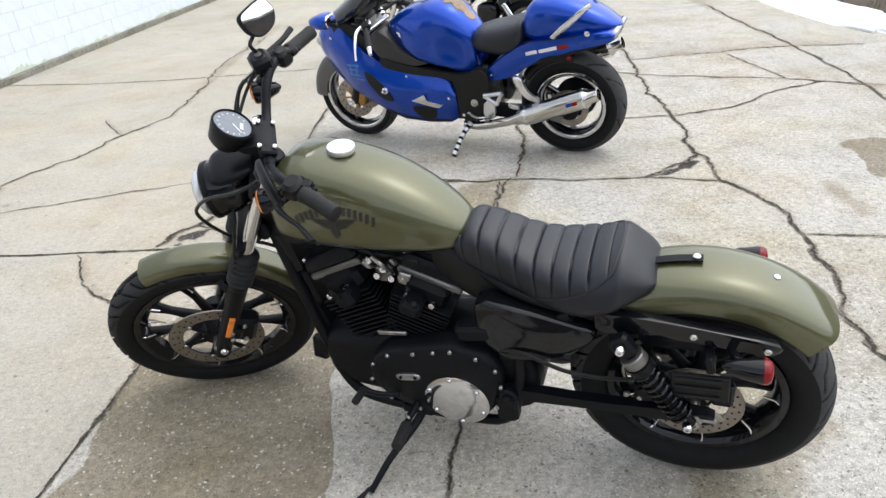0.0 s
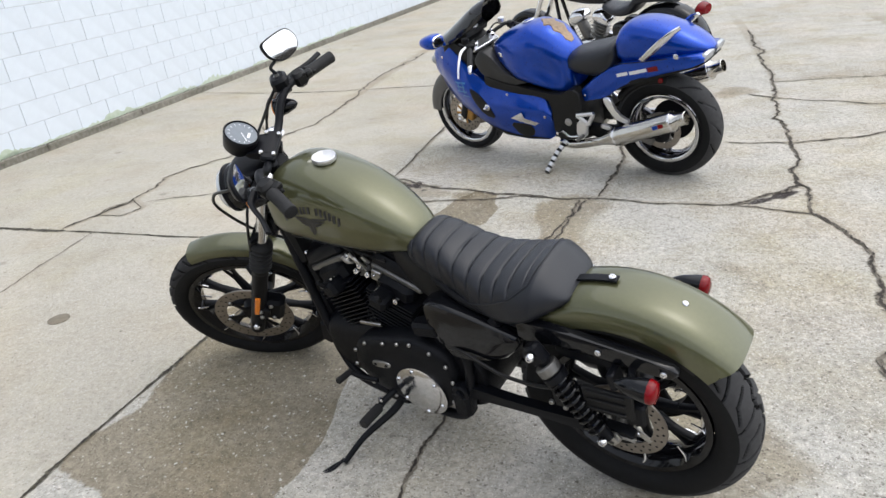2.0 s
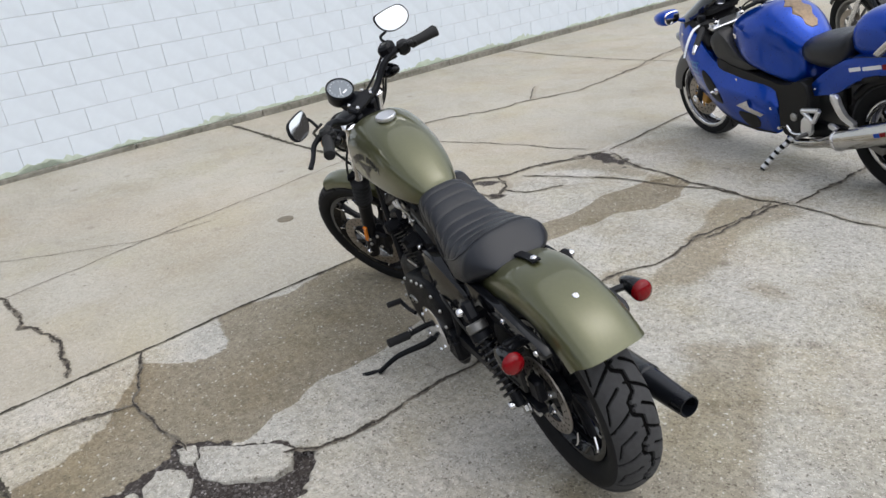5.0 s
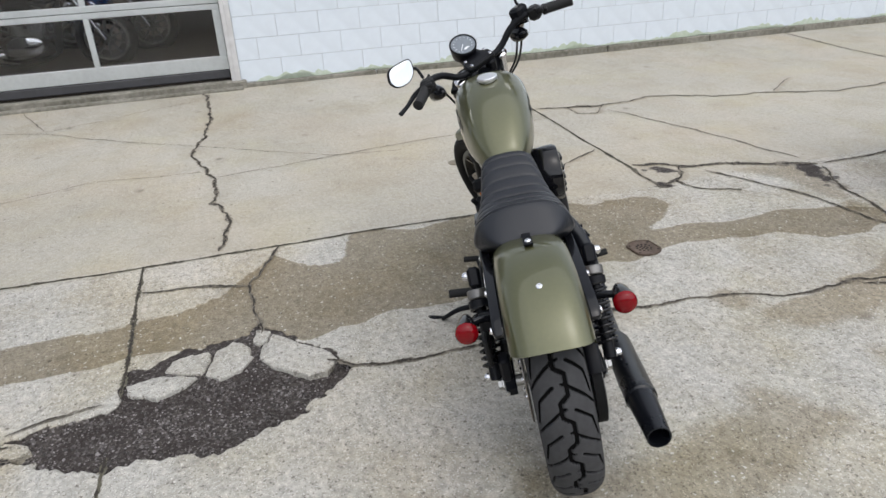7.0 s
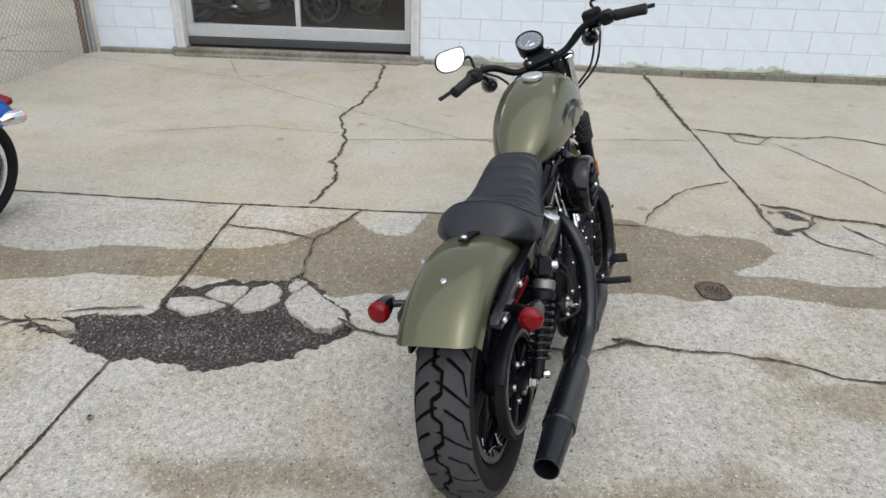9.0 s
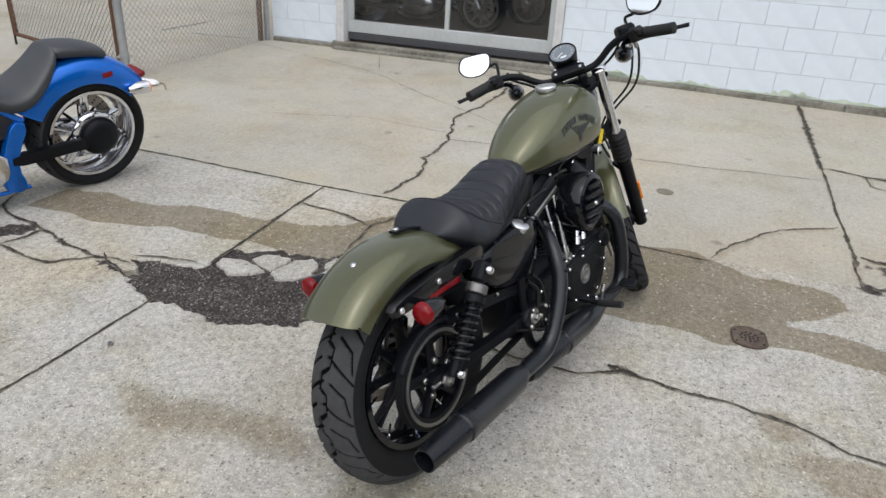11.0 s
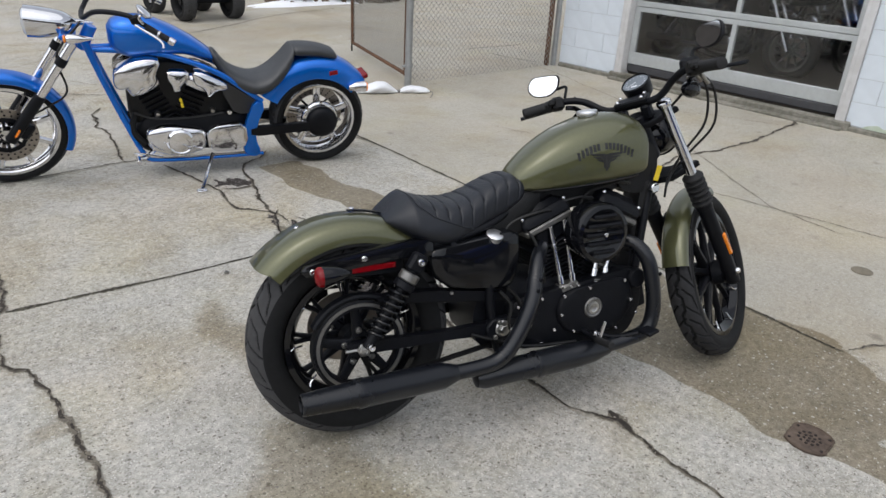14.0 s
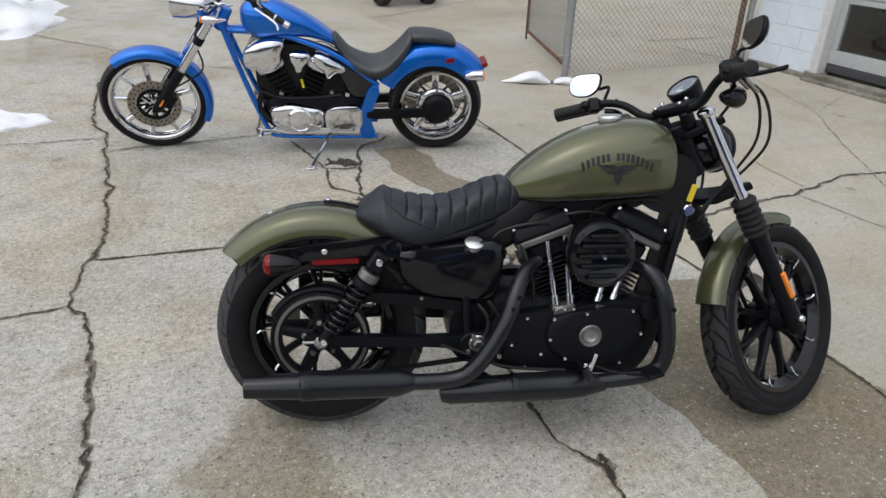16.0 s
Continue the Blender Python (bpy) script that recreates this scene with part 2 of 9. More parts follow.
def solo(name, bm, material, label, category, group="", kind="", m=None, sharp=38):
    """A thing that is one mesh."""
    ob = part(name, bm, material, None, label, kind, sharp=sharp)
    if m:
        ob.matrix_world = m
    return tagged(ob, "", category, group)


BOLT = {}


def bolts(parent, places, axis, r=0.007, h=0.006, material=None, name="bolt", m=None):
    """Round-headed bolts, each an object on one shared mesh."""
    material = material or M_CHROME
    key = (r, h, material.name)
    if key not in BOLT:
        b = bmesh.new()
        lathe(b, [(r, 0), (r, h * 0.6), (r * 0.75, h), (r * 0.35, h * 1.02), (r * 0.3, h * 0.7)], seg=10)
        bmesh.ops.recalc_face_normals(b, faces=b.faces)
        BOLT[key] = bpy.data.meshes.new("bolt")
        b.to_mesh(BOLT[key])
        b.free()
        BOLT[key].materials.append(material)
        BOLT[key].shade_smooth()
        BOLT[key].set_sharp_from_angle(angle=radians(40))
    q = Vector(axis).normalized().to_track_quat("Z", "Y").to_matrix().to_4x4()
    for p in places:
        o = new(name, BOLT[key])
        o.parent = parent
        o.matrix_local = (m or Matrix()) @ Matrix.Translation(p) @ q


HOOKS = [((0.0, 0.02), (-0.52, 0.96)), ((0.46, 0.20), (0.20, 0.68)), ((0.20, 0.68), (-0.27, 0.86))]
ZIGZAG = [((-0.22, 0.09), (0.20, 0.09)), ((0.20, 0.09), (0.33, -0.09)), ((0.33, -0.09), (0.62, -0.09)), ((0.62, -0.09), (0.78, 0.09))]


def groove_depth(s, v, half, period):
    """How deep a cruiser tread is cut at s along and v across (-1 to 1)."""
    q = (s / period) % 1
    best = 1.0
    runs = [(a, b, 1) for a, b in ZIGZAG] + [((a[0] + o, a[1] * k), (b[0] + o, b[1] * k), 0.9) for a, b in HOOKS for k, o in ((1, 0.0), (-1, 0.5))]
    for a, b, wide in runs:
        for o in (-1, 0, 1):
            ax, ay, bx, by = (a[0] + o - q) * period, (a[1] - v) * half, (b[0] + o - q) * period, (b[1] - v) * half
            if min(ax, bx) > 0.009 or max(ax, bx) < -0.009:
                continue
            dx, dy = bx - ax, by - ay
            f = min(max(-(ax * dx + ay * dy) / (dx * dx + dy * dy), 0), 1)
            best = min(best, math.hypot(ax + f * dx, ay + f * dy) / wide)
    return min(max((0.0050 - best) / 0.0018, 0), 1)


def tyre(bm, centre, radius, rim, width, seg=240, m=None, tread="street"):
    """A tyre with sidewalls and cut tread grooves, its axle along y."""
    cut_at, cuts = set(), {}
    mid, hh = (radius + rim) / 2, (radius - rim) / 2
    across = 120 if tread == "cruiser" else 52
    turns = [-150, -132, -114, -98, -86, -78] + [-74 + 148 * k / across for k in range(across + 1)] + [78, 86, 98, 114, 132, 150]
    rings = []
    for i in range(seg):
        a = 2 * math.pi * i / seg
        ring = []
        for turn in turns:
            th = radians(turn)
            s, c = math.sin(th), math.cos(th)
            y = width / 2 * math.copysign(abs(s) ** 0.86, s)
            r = mid + hh * math.copysign(abs(c) ** 0.9, c)
            u = th / radians(74)
            if abs(u) < 1 and tread:
                arc = a * radius
                deep = 0.0
                if tread == "cruiser":
                    key = (i % (seg // 17), len(ring))
                    if key not in cuts:
                        cuts[key] = groove_depth(-arc, -u, width * 0.56, 2 * math.pi * radius / 17)
                    deep = cuts[key]
                elif tread == "street":
                    step = 0.074
                    zig = 0.013 * (abs(((arc / step) % 1) * 2 - 1) * 2 - 1)
                    if abs(y - zig) < 0.0036:
                        deep = 1
                    q = (arc + (0 if u > 0 else step / 2)) / step
                    if 0.10 < abs(u) < 0.96 and (q + abs(u) * 0.95 + 0.10 * math.sin(abs(u) * 6.3)) % 1 < 0.125:
                        deep = 1
                    if 0.40 < abs(u) < 0.72 and abs(((q + 0.5 + abs(u) * 0.95 + 0.10 * math.sin(abs(u) * 6.3)) % 1) - 0.5) < 0.055:
                        deep = 1
                else:
                    step = 0.15
                    k = ((arc + (0 if u > 0 else step / 2)) / step + abs(u) * 0.9) % 1
                    if 0.10 < abs(u) < 0.9 and k < 0.085:
                        deep = 1
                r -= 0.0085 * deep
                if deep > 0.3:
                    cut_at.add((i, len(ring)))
            ring.append((centre[0] + r * math.cos(a), centre[1] + y, centre[2] + r * math.sin(a)))
        rings.append(ring)
    skin(bm, rings, closed=True, m=m)
    bm.faces.ensure_lookup_table()
    bm.verts.index_update()
    many = len(turns)
    # cut faces take the painted groove shade, the rest of the tread its own tone
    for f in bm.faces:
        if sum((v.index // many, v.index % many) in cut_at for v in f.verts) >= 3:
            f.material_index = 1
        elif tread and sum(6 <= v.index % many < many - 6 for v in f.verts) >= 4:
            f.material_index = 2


def ring_part(bm, centre, prof, seg=56, m=None):
    """A ring round the y axis from a closed profile of (radius, y)."""
    rings = []
    for i in range(seg):
        a = 2 * math.pi * i / seg
        rings.append([(centre[0] + r * math.cos(a), centre[1] + y, centre[2] + r * math.sin(a)) for r, y in prof])
    skin(bm, rings, closed=True, m=m)


def spoke(bm, centre, a, r0, r1, w0, w1, t0, t1, y0=0.0, y1=0.0, m=None, lean=0.0):
    """One cast spoke from the hub to the rim."""
    rings = []
    for f in (0, 0.08, 0.35, 0.7, 0.92, 1):
        r = r0 + (r1 - r0) * f
        w = (w0 + (w1 - w0) * f) / 2 * (1.25 if f in (0, 1) else 1)
        t = (t0 + (t1 - t0) * f) / 2
        y = y0 + (y1 - y0) * f
        b = a + lean * f
        ring = []
        for j in range(8):
            q = 2 * math.pi * (j + 0.5) / 8
            du, dy = w * math.copysign(abs(math.cos(q)) ** 0.6, math.cos(q)), t * math.copysign(abs(math.sin(q)) ** 0.6, math.sin(q))
            ring.append((centre[0] + r * math.cos(b) - du * math.sin(b), centre[1] + y + dy, centre[2] + r * math.sin(b) + du * math.cos(b)))
        rings.append(ring)
    skin(bm, rings, m=m)


def disc(bm, centre, r0, r1, thick, holes=0, m=None):
    """A brake disc: a ring with drilled-looking scallops on its inner edge."""
    ring_part(bm, centre, [(r0, -thick / 2), (r1 - 0.001, -thick / 2), (r1, 0), (r1 - 0.001, thick / 2), (r0, thick / 2)], 64, m)


# ---- the yard ----
YARD = pose(0, 0, 0.05, 0, 0, -3.0)      # the concrete bays and the wall run 3 degrees off the axes
WALL_X = -5.07


def rise(x, y):
    """The slab climbs a little towards the wall and the door."""
    f = np.clip((-3.4 - x) / 1.5, 0, 1)
    g = np.clip((4.2 - y) / 2.2, 0, 1)
    return f * f * (3 - 2 * f) * (0.03 + 0.03 * g * g * (3 - 2 * g))


def inside(px, py, poly):
    """Which of the points lie in the outline."""
    hit = np.zeros(px.shape, bool)
    for (x0, y0), (x1, y1) in zip(poly, poly[1:] + poly[:1]):
        cross = ((y0 > py) != (y1 > py)) & (px < (x1 - x0) * (py - y0) / (y1 - y0 + 1e-12) + x0)
        hit ^= cross
    return hit


def soft(mask, n):
    """Blurs a grid mask n times."""
    a = mask.astype(float)
    for _ in range(n):
        a[1:-1, 1:-1] = (a[1:-1, 1:-1] * 2 + a[:-2, 1:-1] + a[2:, 1:-1] + a[1:-1, :-2] + a[1:-1, 2:]) / 6
    return a


def ease_out(near, far, n):
    return [near + (far - near) * (k / n) ** 2.2 for k in range(1, n + 1)]


STEP = 0.024
core_x = list(np.arange(-5.5, -0.57, STEP)) + list(np.arange(-0.56, 0.30, 0.006)) + list(np.arange(0.305, 3.4, STEP))
core_y = list(np.arange(-3.2, -0.21, STEP)) + list(np.arange(-0.20, 1.16, 0.007)) + list(np.arange(1.17, 6.6, STEP))
gx = np.array([-v for v in ease_out(5.5, 160, 26)][::-1] + core_x + ease_out(core_x[-1], 160, 26))
gy = np.array([-v for v in ease_out(3.2, 160, 30)][::-1] + core_y + ease_out(core_y[-1], 160, 30))
PX, PY = np.meshgrid(gx, gy, indexing="ij")
wob = np.zeros(PX.shape)
wob2 = np.zeros(PX.shape)
rng = np.random.RandomState(5)
for freq, amp in ((2.1, 0.03), (5.3, 0.02), (11.0, 0.012), (23.0, 0.006)):
    p = rng.rand(8) * 6.28
    wob += amp * (np.sin(PX * freq + p[0] + 1.3 * np.sin(PY * freq * 0.7 + p[1])) + np.sin(PY * freq * 1.1 + p[2] + np.sin(PX * freq * 0.8 + p[3])))
    wob2 += amp * (np.sin(PX * freq * 1.2 + p[4] + np.sin(PY * freq * 0.9 + p[5])) + np.sin(PY * freq * 0.9 + p[6] + 1.2 * np.sin(PX * freq + p[7])))
WX, WY = PX + wob, PY + wob2
# the long damp run under the machines
damp = inside(WX, WY, [(-0.46, -1.0), (-0.74, -1.0), (-0.76, -0.26), (-0.72, 0.18), (-0.82, 0.72), (-1.14, 0.93), (-1.06, 1.00), (-0.93, 1.07), (-0.87, 1.17), (-0.93, 1.27), (-1.05, 1.34), (-1.20, 1.39), (-1.19, 2.4), (-1.05, 2.62), (-1.0, 3.0), (-0.84, 3.04), (-0.62, 2.7), (-0.58, 2.91), (-0.50, 3.26), (-0.48, 3.6), (-0.47, 3.85),
                       (-0.35, 4.02), (-0.18, 3.95), (-0.12, 3.70), (-0.10, 3.45), (-0.24, 3.32), (-0.38, 3.0), (-0.44, 2.66), (-0.30, 2.44), (-0.36, 2.33), (-0.41, 2.20), (-0.38, 1.80), (-0.32, 1.60), (-0.355, 1.40), (-0.31, 1.22), (-0.34, 1.11), (-0.28, 0.96), (-0.42, 0.76), (-0.40, 0.29), (-0.47, -0.16)])
damp |= inside(WX, WY, [(2.31, 3.50), (2.36, 4.08), (2.58, 4.14), (2.80, 3.95), (2.75, 3.5), (2.5, 3.25)])
damp |= inside(WX, WY, [(2.85, 8.15), (3.45, 8.2), (3.85, 7.8), (3.35, 7.6)])
faint = inside(WX, WY, [(0.66, 0.40), (0.60, 0.58), (0.61, 0.83), (0.60, 1.09), (0.65, 1.25), (0.75, 1.22), (0.75, 0.87), (0.80, 0.69), (0.72, 0.50)])
for cx, cy, cr in ((0.18, 2.59, 0.09), (0.70, 2.27, 0.10), (0.36, 1.14, 0.035), (0.84, 2.06, 0.06), (0.82, 1.77, 0.13), (0.70, 2.83, 0.09), (-1.0, 4.08, 0.14), (-0.67, 3.94, 0.12), (1.41, 0.92, 0.07), (1.9, 2.3, 0.06), (1.1, 2.9, 0.07), (-0.45, 3.9, 0.1), (2.1, 1.6, 0.08)):
    faint |= (WX - cx) ** 2 + ((WY - cy) * 1.3) ** 2 < cr * cr
faint |= inside(WX, WY, [(0.55, 1.35), (0.9, 1.3), (1.15, 1.7), (0.9, 2.5), (0.65, 2.4), (0.75, 1.8)])
faint |= inside(WX, WY, [(0.1, 3.75), (0.2, 3.1), (0.42, 3.1), (0.5, 3.7), (0.3, 3.85)])
faint |= inside(WX, WY, [(1.95, 3.0), (2.0, 3.5), (2.12, 3.5), (2.1, 3.0)])
faint |= inside(WX, WY, [(0.3, 2.6), (0.25, 3.1), (0.45, 3.2), (0.5, 2.7)])
faint |= inside(WX, WY, [(3.72, 9.6), (3.78, 8.0), (3.62, 7.0), (3.70, 5.9), (4.3, 5.9), (4.3, 9.6)])
faint |= inside(WX, WY, [(-1.16, 3.70), (-1.11, 4.03), (-0.94, 4.21), (-0.61, 4.02), (-0.66, 3.88), (-0.97, 3.82)])
faint |= inside(WX, WY, [(-2.69, -6.55), (-3.5, -6.6), (-4.5, -5.85), (-4.0, -5.5), (-2.87, -5.29), (-2.31, -5.64)])
faint |= inside(WX, WY, [(1.153, 6.104), (1.317, 6.476), (1.52, 6.417), (1.612, 6.256), (1.313, 6.022)])
faint |= inside(WX, WY, [(0.31, -7.85), (0.55, -7.29), (0.0, -6.7), (-0.5, -7.32)])
PIT = [(-0.08, 1.05), (0.0, 1.01), (0.10, 0.88), (0.16, 0.80), (0.18, 0.68), (0.225, 0.59), (0.21, 0.50), (0.18, 0.41), (0.17, 0.30), (0.185, 0.23), (0.11, 0.10), (0.03, -0.02), (0.0, -0.06), (-0.09, -0.12), (-0.13, -0.03), (-0.125, 0.11), (-0.16, 0.24),
       (-0.24, 0.25), (-0.38, 0.255), (-0.365, 0.36), (-0.39, 0.41), (-0.43, 0.46), (-0.42, 0.57), (-0.45, 0.66), (-0.42, 0.71), (-0.50, 0.76), (-0.43, 0.83), (-0.28, 0.94), (-0.18, 1.03)]
ragged = 0.010 * np.sin(PX * 41 + 2.0 * np.sin(PY * 27)) + 0.006 * np.sin(PY * 83 + 2.3 * np.sin(PX * 52 + 1.0)) + 0.004 * np.sin((PX + PY) * 150)
ragged2 = 0.010 * np.sin(PY * 37 + 2.0 * np.sin(PX * 31)) + 0.006 * np.sin(PX * 77 + 2.1 * np.sin(PY * 58))
pit = inside(PX + ragged, PY + ragged2, PIT)
wet_a, pit_a = soft(damp, 2), soft(pit, 2)
# broken-out spots along the cracks beside the chopper
spots = inside(PX + ragged * 2, PY + ragged2 * 2, [(0.03, -0.80), (-0.06, -0.90), (-0.15, -0.90), (-0.24, -0.83), (-0.20, -0.68), (-0.14, -0.70), (-0.08, -0.76)])
spots |= inside(PX + ragged * 2, PY + ragged2 * 2, [(-0.04, -0.25), (0.01, -0.22), (0.03, -0.12), (0.0, -0.05), (-0.06, -0.08), (-0.05, -0.16)])
spots |= inside(PX + ragged * 2, PY + ragged2 * 2, [(1.162, 3.693), (1.348, 3.847), (1.484, 3.964), (1.536, 3.887), (1.45, 3.796), (1.293, 3.68)])
spots |= inside(PX + ragged * 3, PY + ragged2 * 3, [(-1.47, 3.21), (-1.39, 3.34), (-1.30, 3.45), (-1.24, 3.36), (-1.34, 3.25)])
spots |= inside(PX + ragged * 3, PY + ragged2 * 3, [(-1.14, 3.24), (-1.05, 3.22), (-1.08, 3.12), (-1.18, 3.13)])
spots |= inside(PX + ragged * 3, PY + ragged2 * 3, [(-1.20, 4.06), (-0.99, 4.22), (-0.74, 4.12), (-0.66, 3.98), (-0.88, 4.02), (-1.02, 4.06)])
spot_a = soft(spots, 1) * 0.70
faint_a = np.maximum(soft(faint, 7), np.maximum(soft(pit, 9) * 0.85, 0.0))
PZ = -(0.009 + 0.019 * np.clip((PX + 0.22) / 0.16, 0, 1)) * pit_a + 0.35 * (wob - wob2) * 0.02
PZ = PZ + rise(PX, PY)
ni, nj = PX.shape
verts = np.stack([PX, PY, PZ], -1).reshape(-1, 3)
ii, jj = np.meshgrid(np.arange(ni - 1), np.arange(nj - 1), indexing="ij")
a = (ii * nj + jj).ravel()
faces = np.stack([a, a + nj, a + nj + 1, a + 1], -1)
gme = bpy.data.meshes.new("ground")
gme.from_pydata(verts.tolist(), [], faces.tolist())
tone = gme.color_attributes.new("tone", "FLOAT_COLOR", "POINT")
bay_a = np.clip((-1.27 + 0.055 * PY - PX) / 0.05, 0, 1)      # the smoother bay along the wall
halo = np.zeros(PX.shape)      # grime along the open cracks
gme.shade_smooth()
ground = tagged(new("ground", gme), "cracked aged concrete yard with damp stains and a gravel pothole", "ground", kind="structure")


def concrete():
    m = bpy.data.materials.new("aged_concrete")
    m.use_nodes = True
    n, l = m.node_tree.nodes, m.node_tree.links
    p = n["Principled BSDF"]
    co = n.new("ShaderNodeTexCoord")
    def noise_of(scale, detail=5, rough=0.55):
        t = n.new("ShaderNodeTexNoise")
        t.inputs["Scale"].default_value, t.inputs["Detail"].default_value, t.inputs["Roughness"].default_value = scale, detail, rough
        l.new(co.outputs["Object"], t.inputs["Vector"])
        return t.outputs["Fac"]
    def remap(src, a, b, c=0.0, d=1.0):
        t = n.new("ShaderNodeMapRange")
        for k, v in zip(("From Min", "From Max", "To Min", "To Max"), (a, b, c, d)):
            t.inputs[k].default_value = v
        l.new(src, t.inputs["Value"])
        return t.outputs[0]
    def blend(f, c1, c2, mode="MIX"):
        t = n.new("ShaderNodeMix")
        t.data_type, t.blend_type = "RGBA", mode
        for key, v in (("Factor", f), ("A", c1), ("B", c2)):
            if isinstance(v, tuple):
                t.inputs[key].default_value = (*v, 1)
            elif isinstance(v, float):
                t.inputs[key].default_value = v
            else:
                l.new(v, t.inputs[key])
        return t.outputs["Result"]
    def plus(a, b, op="ADD"):
        t = n.new("ShaderNodeMath")
        t.operation = op
        for k, v in enumerate((a, b)):
            if isinstance(v, (int, float)):
                t.inputs[k].default_value = v
            else:
                l.new(v, t.inputs[k])
        return t.outputs[0]
    at = n.new("ShaderNodeVertexColor")
    at.layer_name = "tone"
    wide, mid, fine, grit = noise_of(0.7, 4), noise_of(5, 6, 0.65), noise_of(70, 6, 0.7), noise_of(320, 3, 0.6)
    c = blend(remap(wide, 0.35, 0.65), (0.390, 0.377, 0.338), (0.477, 0.464, 0.424))
    c = blend(plus(remap(mid, 0.47, 0.72, 0.0, 0.7), plus(1.0, plus(at.outputs["Alpha"], 0.6, "MULTIPLY"), "SUBTRACT"), "MULTIPLY"), c, (0.262, 0.250, 0.216))
    c = blend(remap(fine, 0.40, 0.66, 0.0, 0.55), c, (0.545, 0.522, 0.472))
    # rosy and yellowish patches
    c = blend(remap(noise_of(0.9, 3, 0.5), 0.46, 0.62), c, blend(1.0, c, (1.028, 0.990, 0.952), "MULTIPLY"))
    c = blend(remap(noise_of(1.7, 4, 0.55), 0.50, 0.66), c, blend(1.0, c, (1.006, 1.0, 0.935), "MULTIPLY"))
    # pebbles of the worn surface, uneven in outline
    warp = n.new("ShaderNodeTexNoise")
    warp.inputs["Scale"].default_value, warp.inputs["Detail"].default_value = 85, 3
    l.new(co.outputs["Object"], warp.inputs["Vector"])
    push = n.new("ShaderNodeVectorMath")
    push.operation = "MULTIPLY_ADD"
    push.inputs[1].default_value = (0.022, 0.022, 0.022)
    l.new(warp.outputs["Color"], push.inputs[0]), l.new(co.outputs["Object"], push.inputs[2])
    vo = n.new("ShaderNodeTexVoronoi")
    vo.inputs["Scale"].default_value = 95
    l.new(push.outputs[0], vo.inputs["Vector"])
    sep = n.new("ShaderNodeSeparateColor")
    l.new(vo.outputs["Color"], sep.inputs[0])
    peb = plus(remap(vo.outputs["Distance"], 0.46, 0.30), remap(sep.outputs[0], 0.45, 0.5), "MULTIPLY")
    tint = n.new("ShaderNodeValToRGB")
    tint.color_ramp.elements[0].color, tint.color_ramp.elements[1].color = (0.13, 0.115, 0.10, 1), (0.62, 0.59, 0.53, 1)
    l.new(sep.outputs[1], tint.inputs[0])
    worn = plus(remap(noise_of(1.3, 4), 0.34, 0.56, 0.35, 1.0), plus(1.0, plus(at.outputs["Alpha"], 0.75, "MULTIPLY"), "SUBTRACT"), "MULTIPLY")
    c = blend(plus(at.outputs["Alpha"], 0.8, "MULTIPLY"), c, blend(1.0, c, (0.885, 0.855, 0.795), "MULTIPLY"))
    open_bay = plus(1.0, plus(at.outputs["Alpha"], 0.45, "MULTIPLY"), "SUBTRACT")
    c = blend(plus(remap(noise_of(2.2, 5, 0.6), 0.50, 0.68, 0.0, 0.6), open_bay, "MULTIPLY"), c, blend(1.0, c, (0.84, 0.80, 0.73), "MULTIPLY"))
    c = blend(plus(plus(peb, worn, "MULTIPLY"), 0.62, "MULTIPLY"), c, tint.outputs[0])
    mott = noise_of(34, 8, 0.78)
    grain = n.new("ShaderNodeCombineColor")
    gv = plus(1.0, plus(plus(remap(mott, 0.30, 0.70, 0.58, 1.37), 1.0, "SUBTRACT"), plus(1.0, plus(at.outputs["Alpha"], 0.55, "MULTIPLY"), "SUBTRACT"), "MULTIPLY"))
    for k in range(3):
        l.new(gv, grain.inputs[k])
    c = blend(1.0, c, grain.outputs[0], "MULTIPLY")
    pits = remap(noise_of(95, 3, 0.6), 0.63, 0.70)
    c = blend(plus(pits, 0.7, "MULTIPLY"), c, (0.10, 0.088, 0.072))
    # sharp light and dark grains
    vf = n.new("ShaderNodeTexVoronoi")
    vf.inputs["Scale"].default_value = 170
    l.new(push.outputs[0], vf.inputs["Vector"])
    sf = n.new("ShaderNodeSeparateColor")
    l.new(vf.outputs["Color"], sf.inputs[0])
    dot = remap(vf.outputs["Distance"], 0.42, 0.30)
    calm = plus(1.0, plus(at.outputs["Alpha"], 0.6, "MULTIPLY"), "SUBTRACT")
    c = blend(plus(plus(dot, remap(sf.outputs[0], 0.72, 0.76, 0.0, 0.95), "MULTIPLY"), calm, "MULTIPLY"), c, (0.70, 0.68, 0.63))
    c = blend(plus(plus(dot, remap(sf.outputs[1], 0.80, 0.84, 0.0, 0.70), "MULTIPLY"), calm, "MULTIPLY"), c, (0.10, 0.09, 0.078))
    # broad smudges
    c = blend(plus(remap(noise_of(1.1, 6, 0.66), 0.44, 0.64, 0.0, 0.55), open_bay, "MULTIPLY"), c, blend(1.0, c, (0.83, 0.785, 0.655), "MULTIPLY"))
    vs = n.new("ShaderNodeTexVoronoi")
    vs.inputs["Scale"].default_value = 3.1
    l.new(co.outputs["Object"], vs.inputs["Vector"])
    spot = plus(remap(vs.outputs["Distance"], 0.13, 0.05), remap(mid, 0.4, 0.6), "MULTIPLY")
    c = blend(plus(spot, 0.5, "MULTIPLY"), c, (0.13, 0.112, 0.085))
    vt = n.new("ShaderNodeTexVoronoi")
    vt.inputs["Scale"].default_value = 13
    l.new(push.outputs[0], vt.inputs["Vector"])
    st = n.new("ShaderNodeSeparateColor")
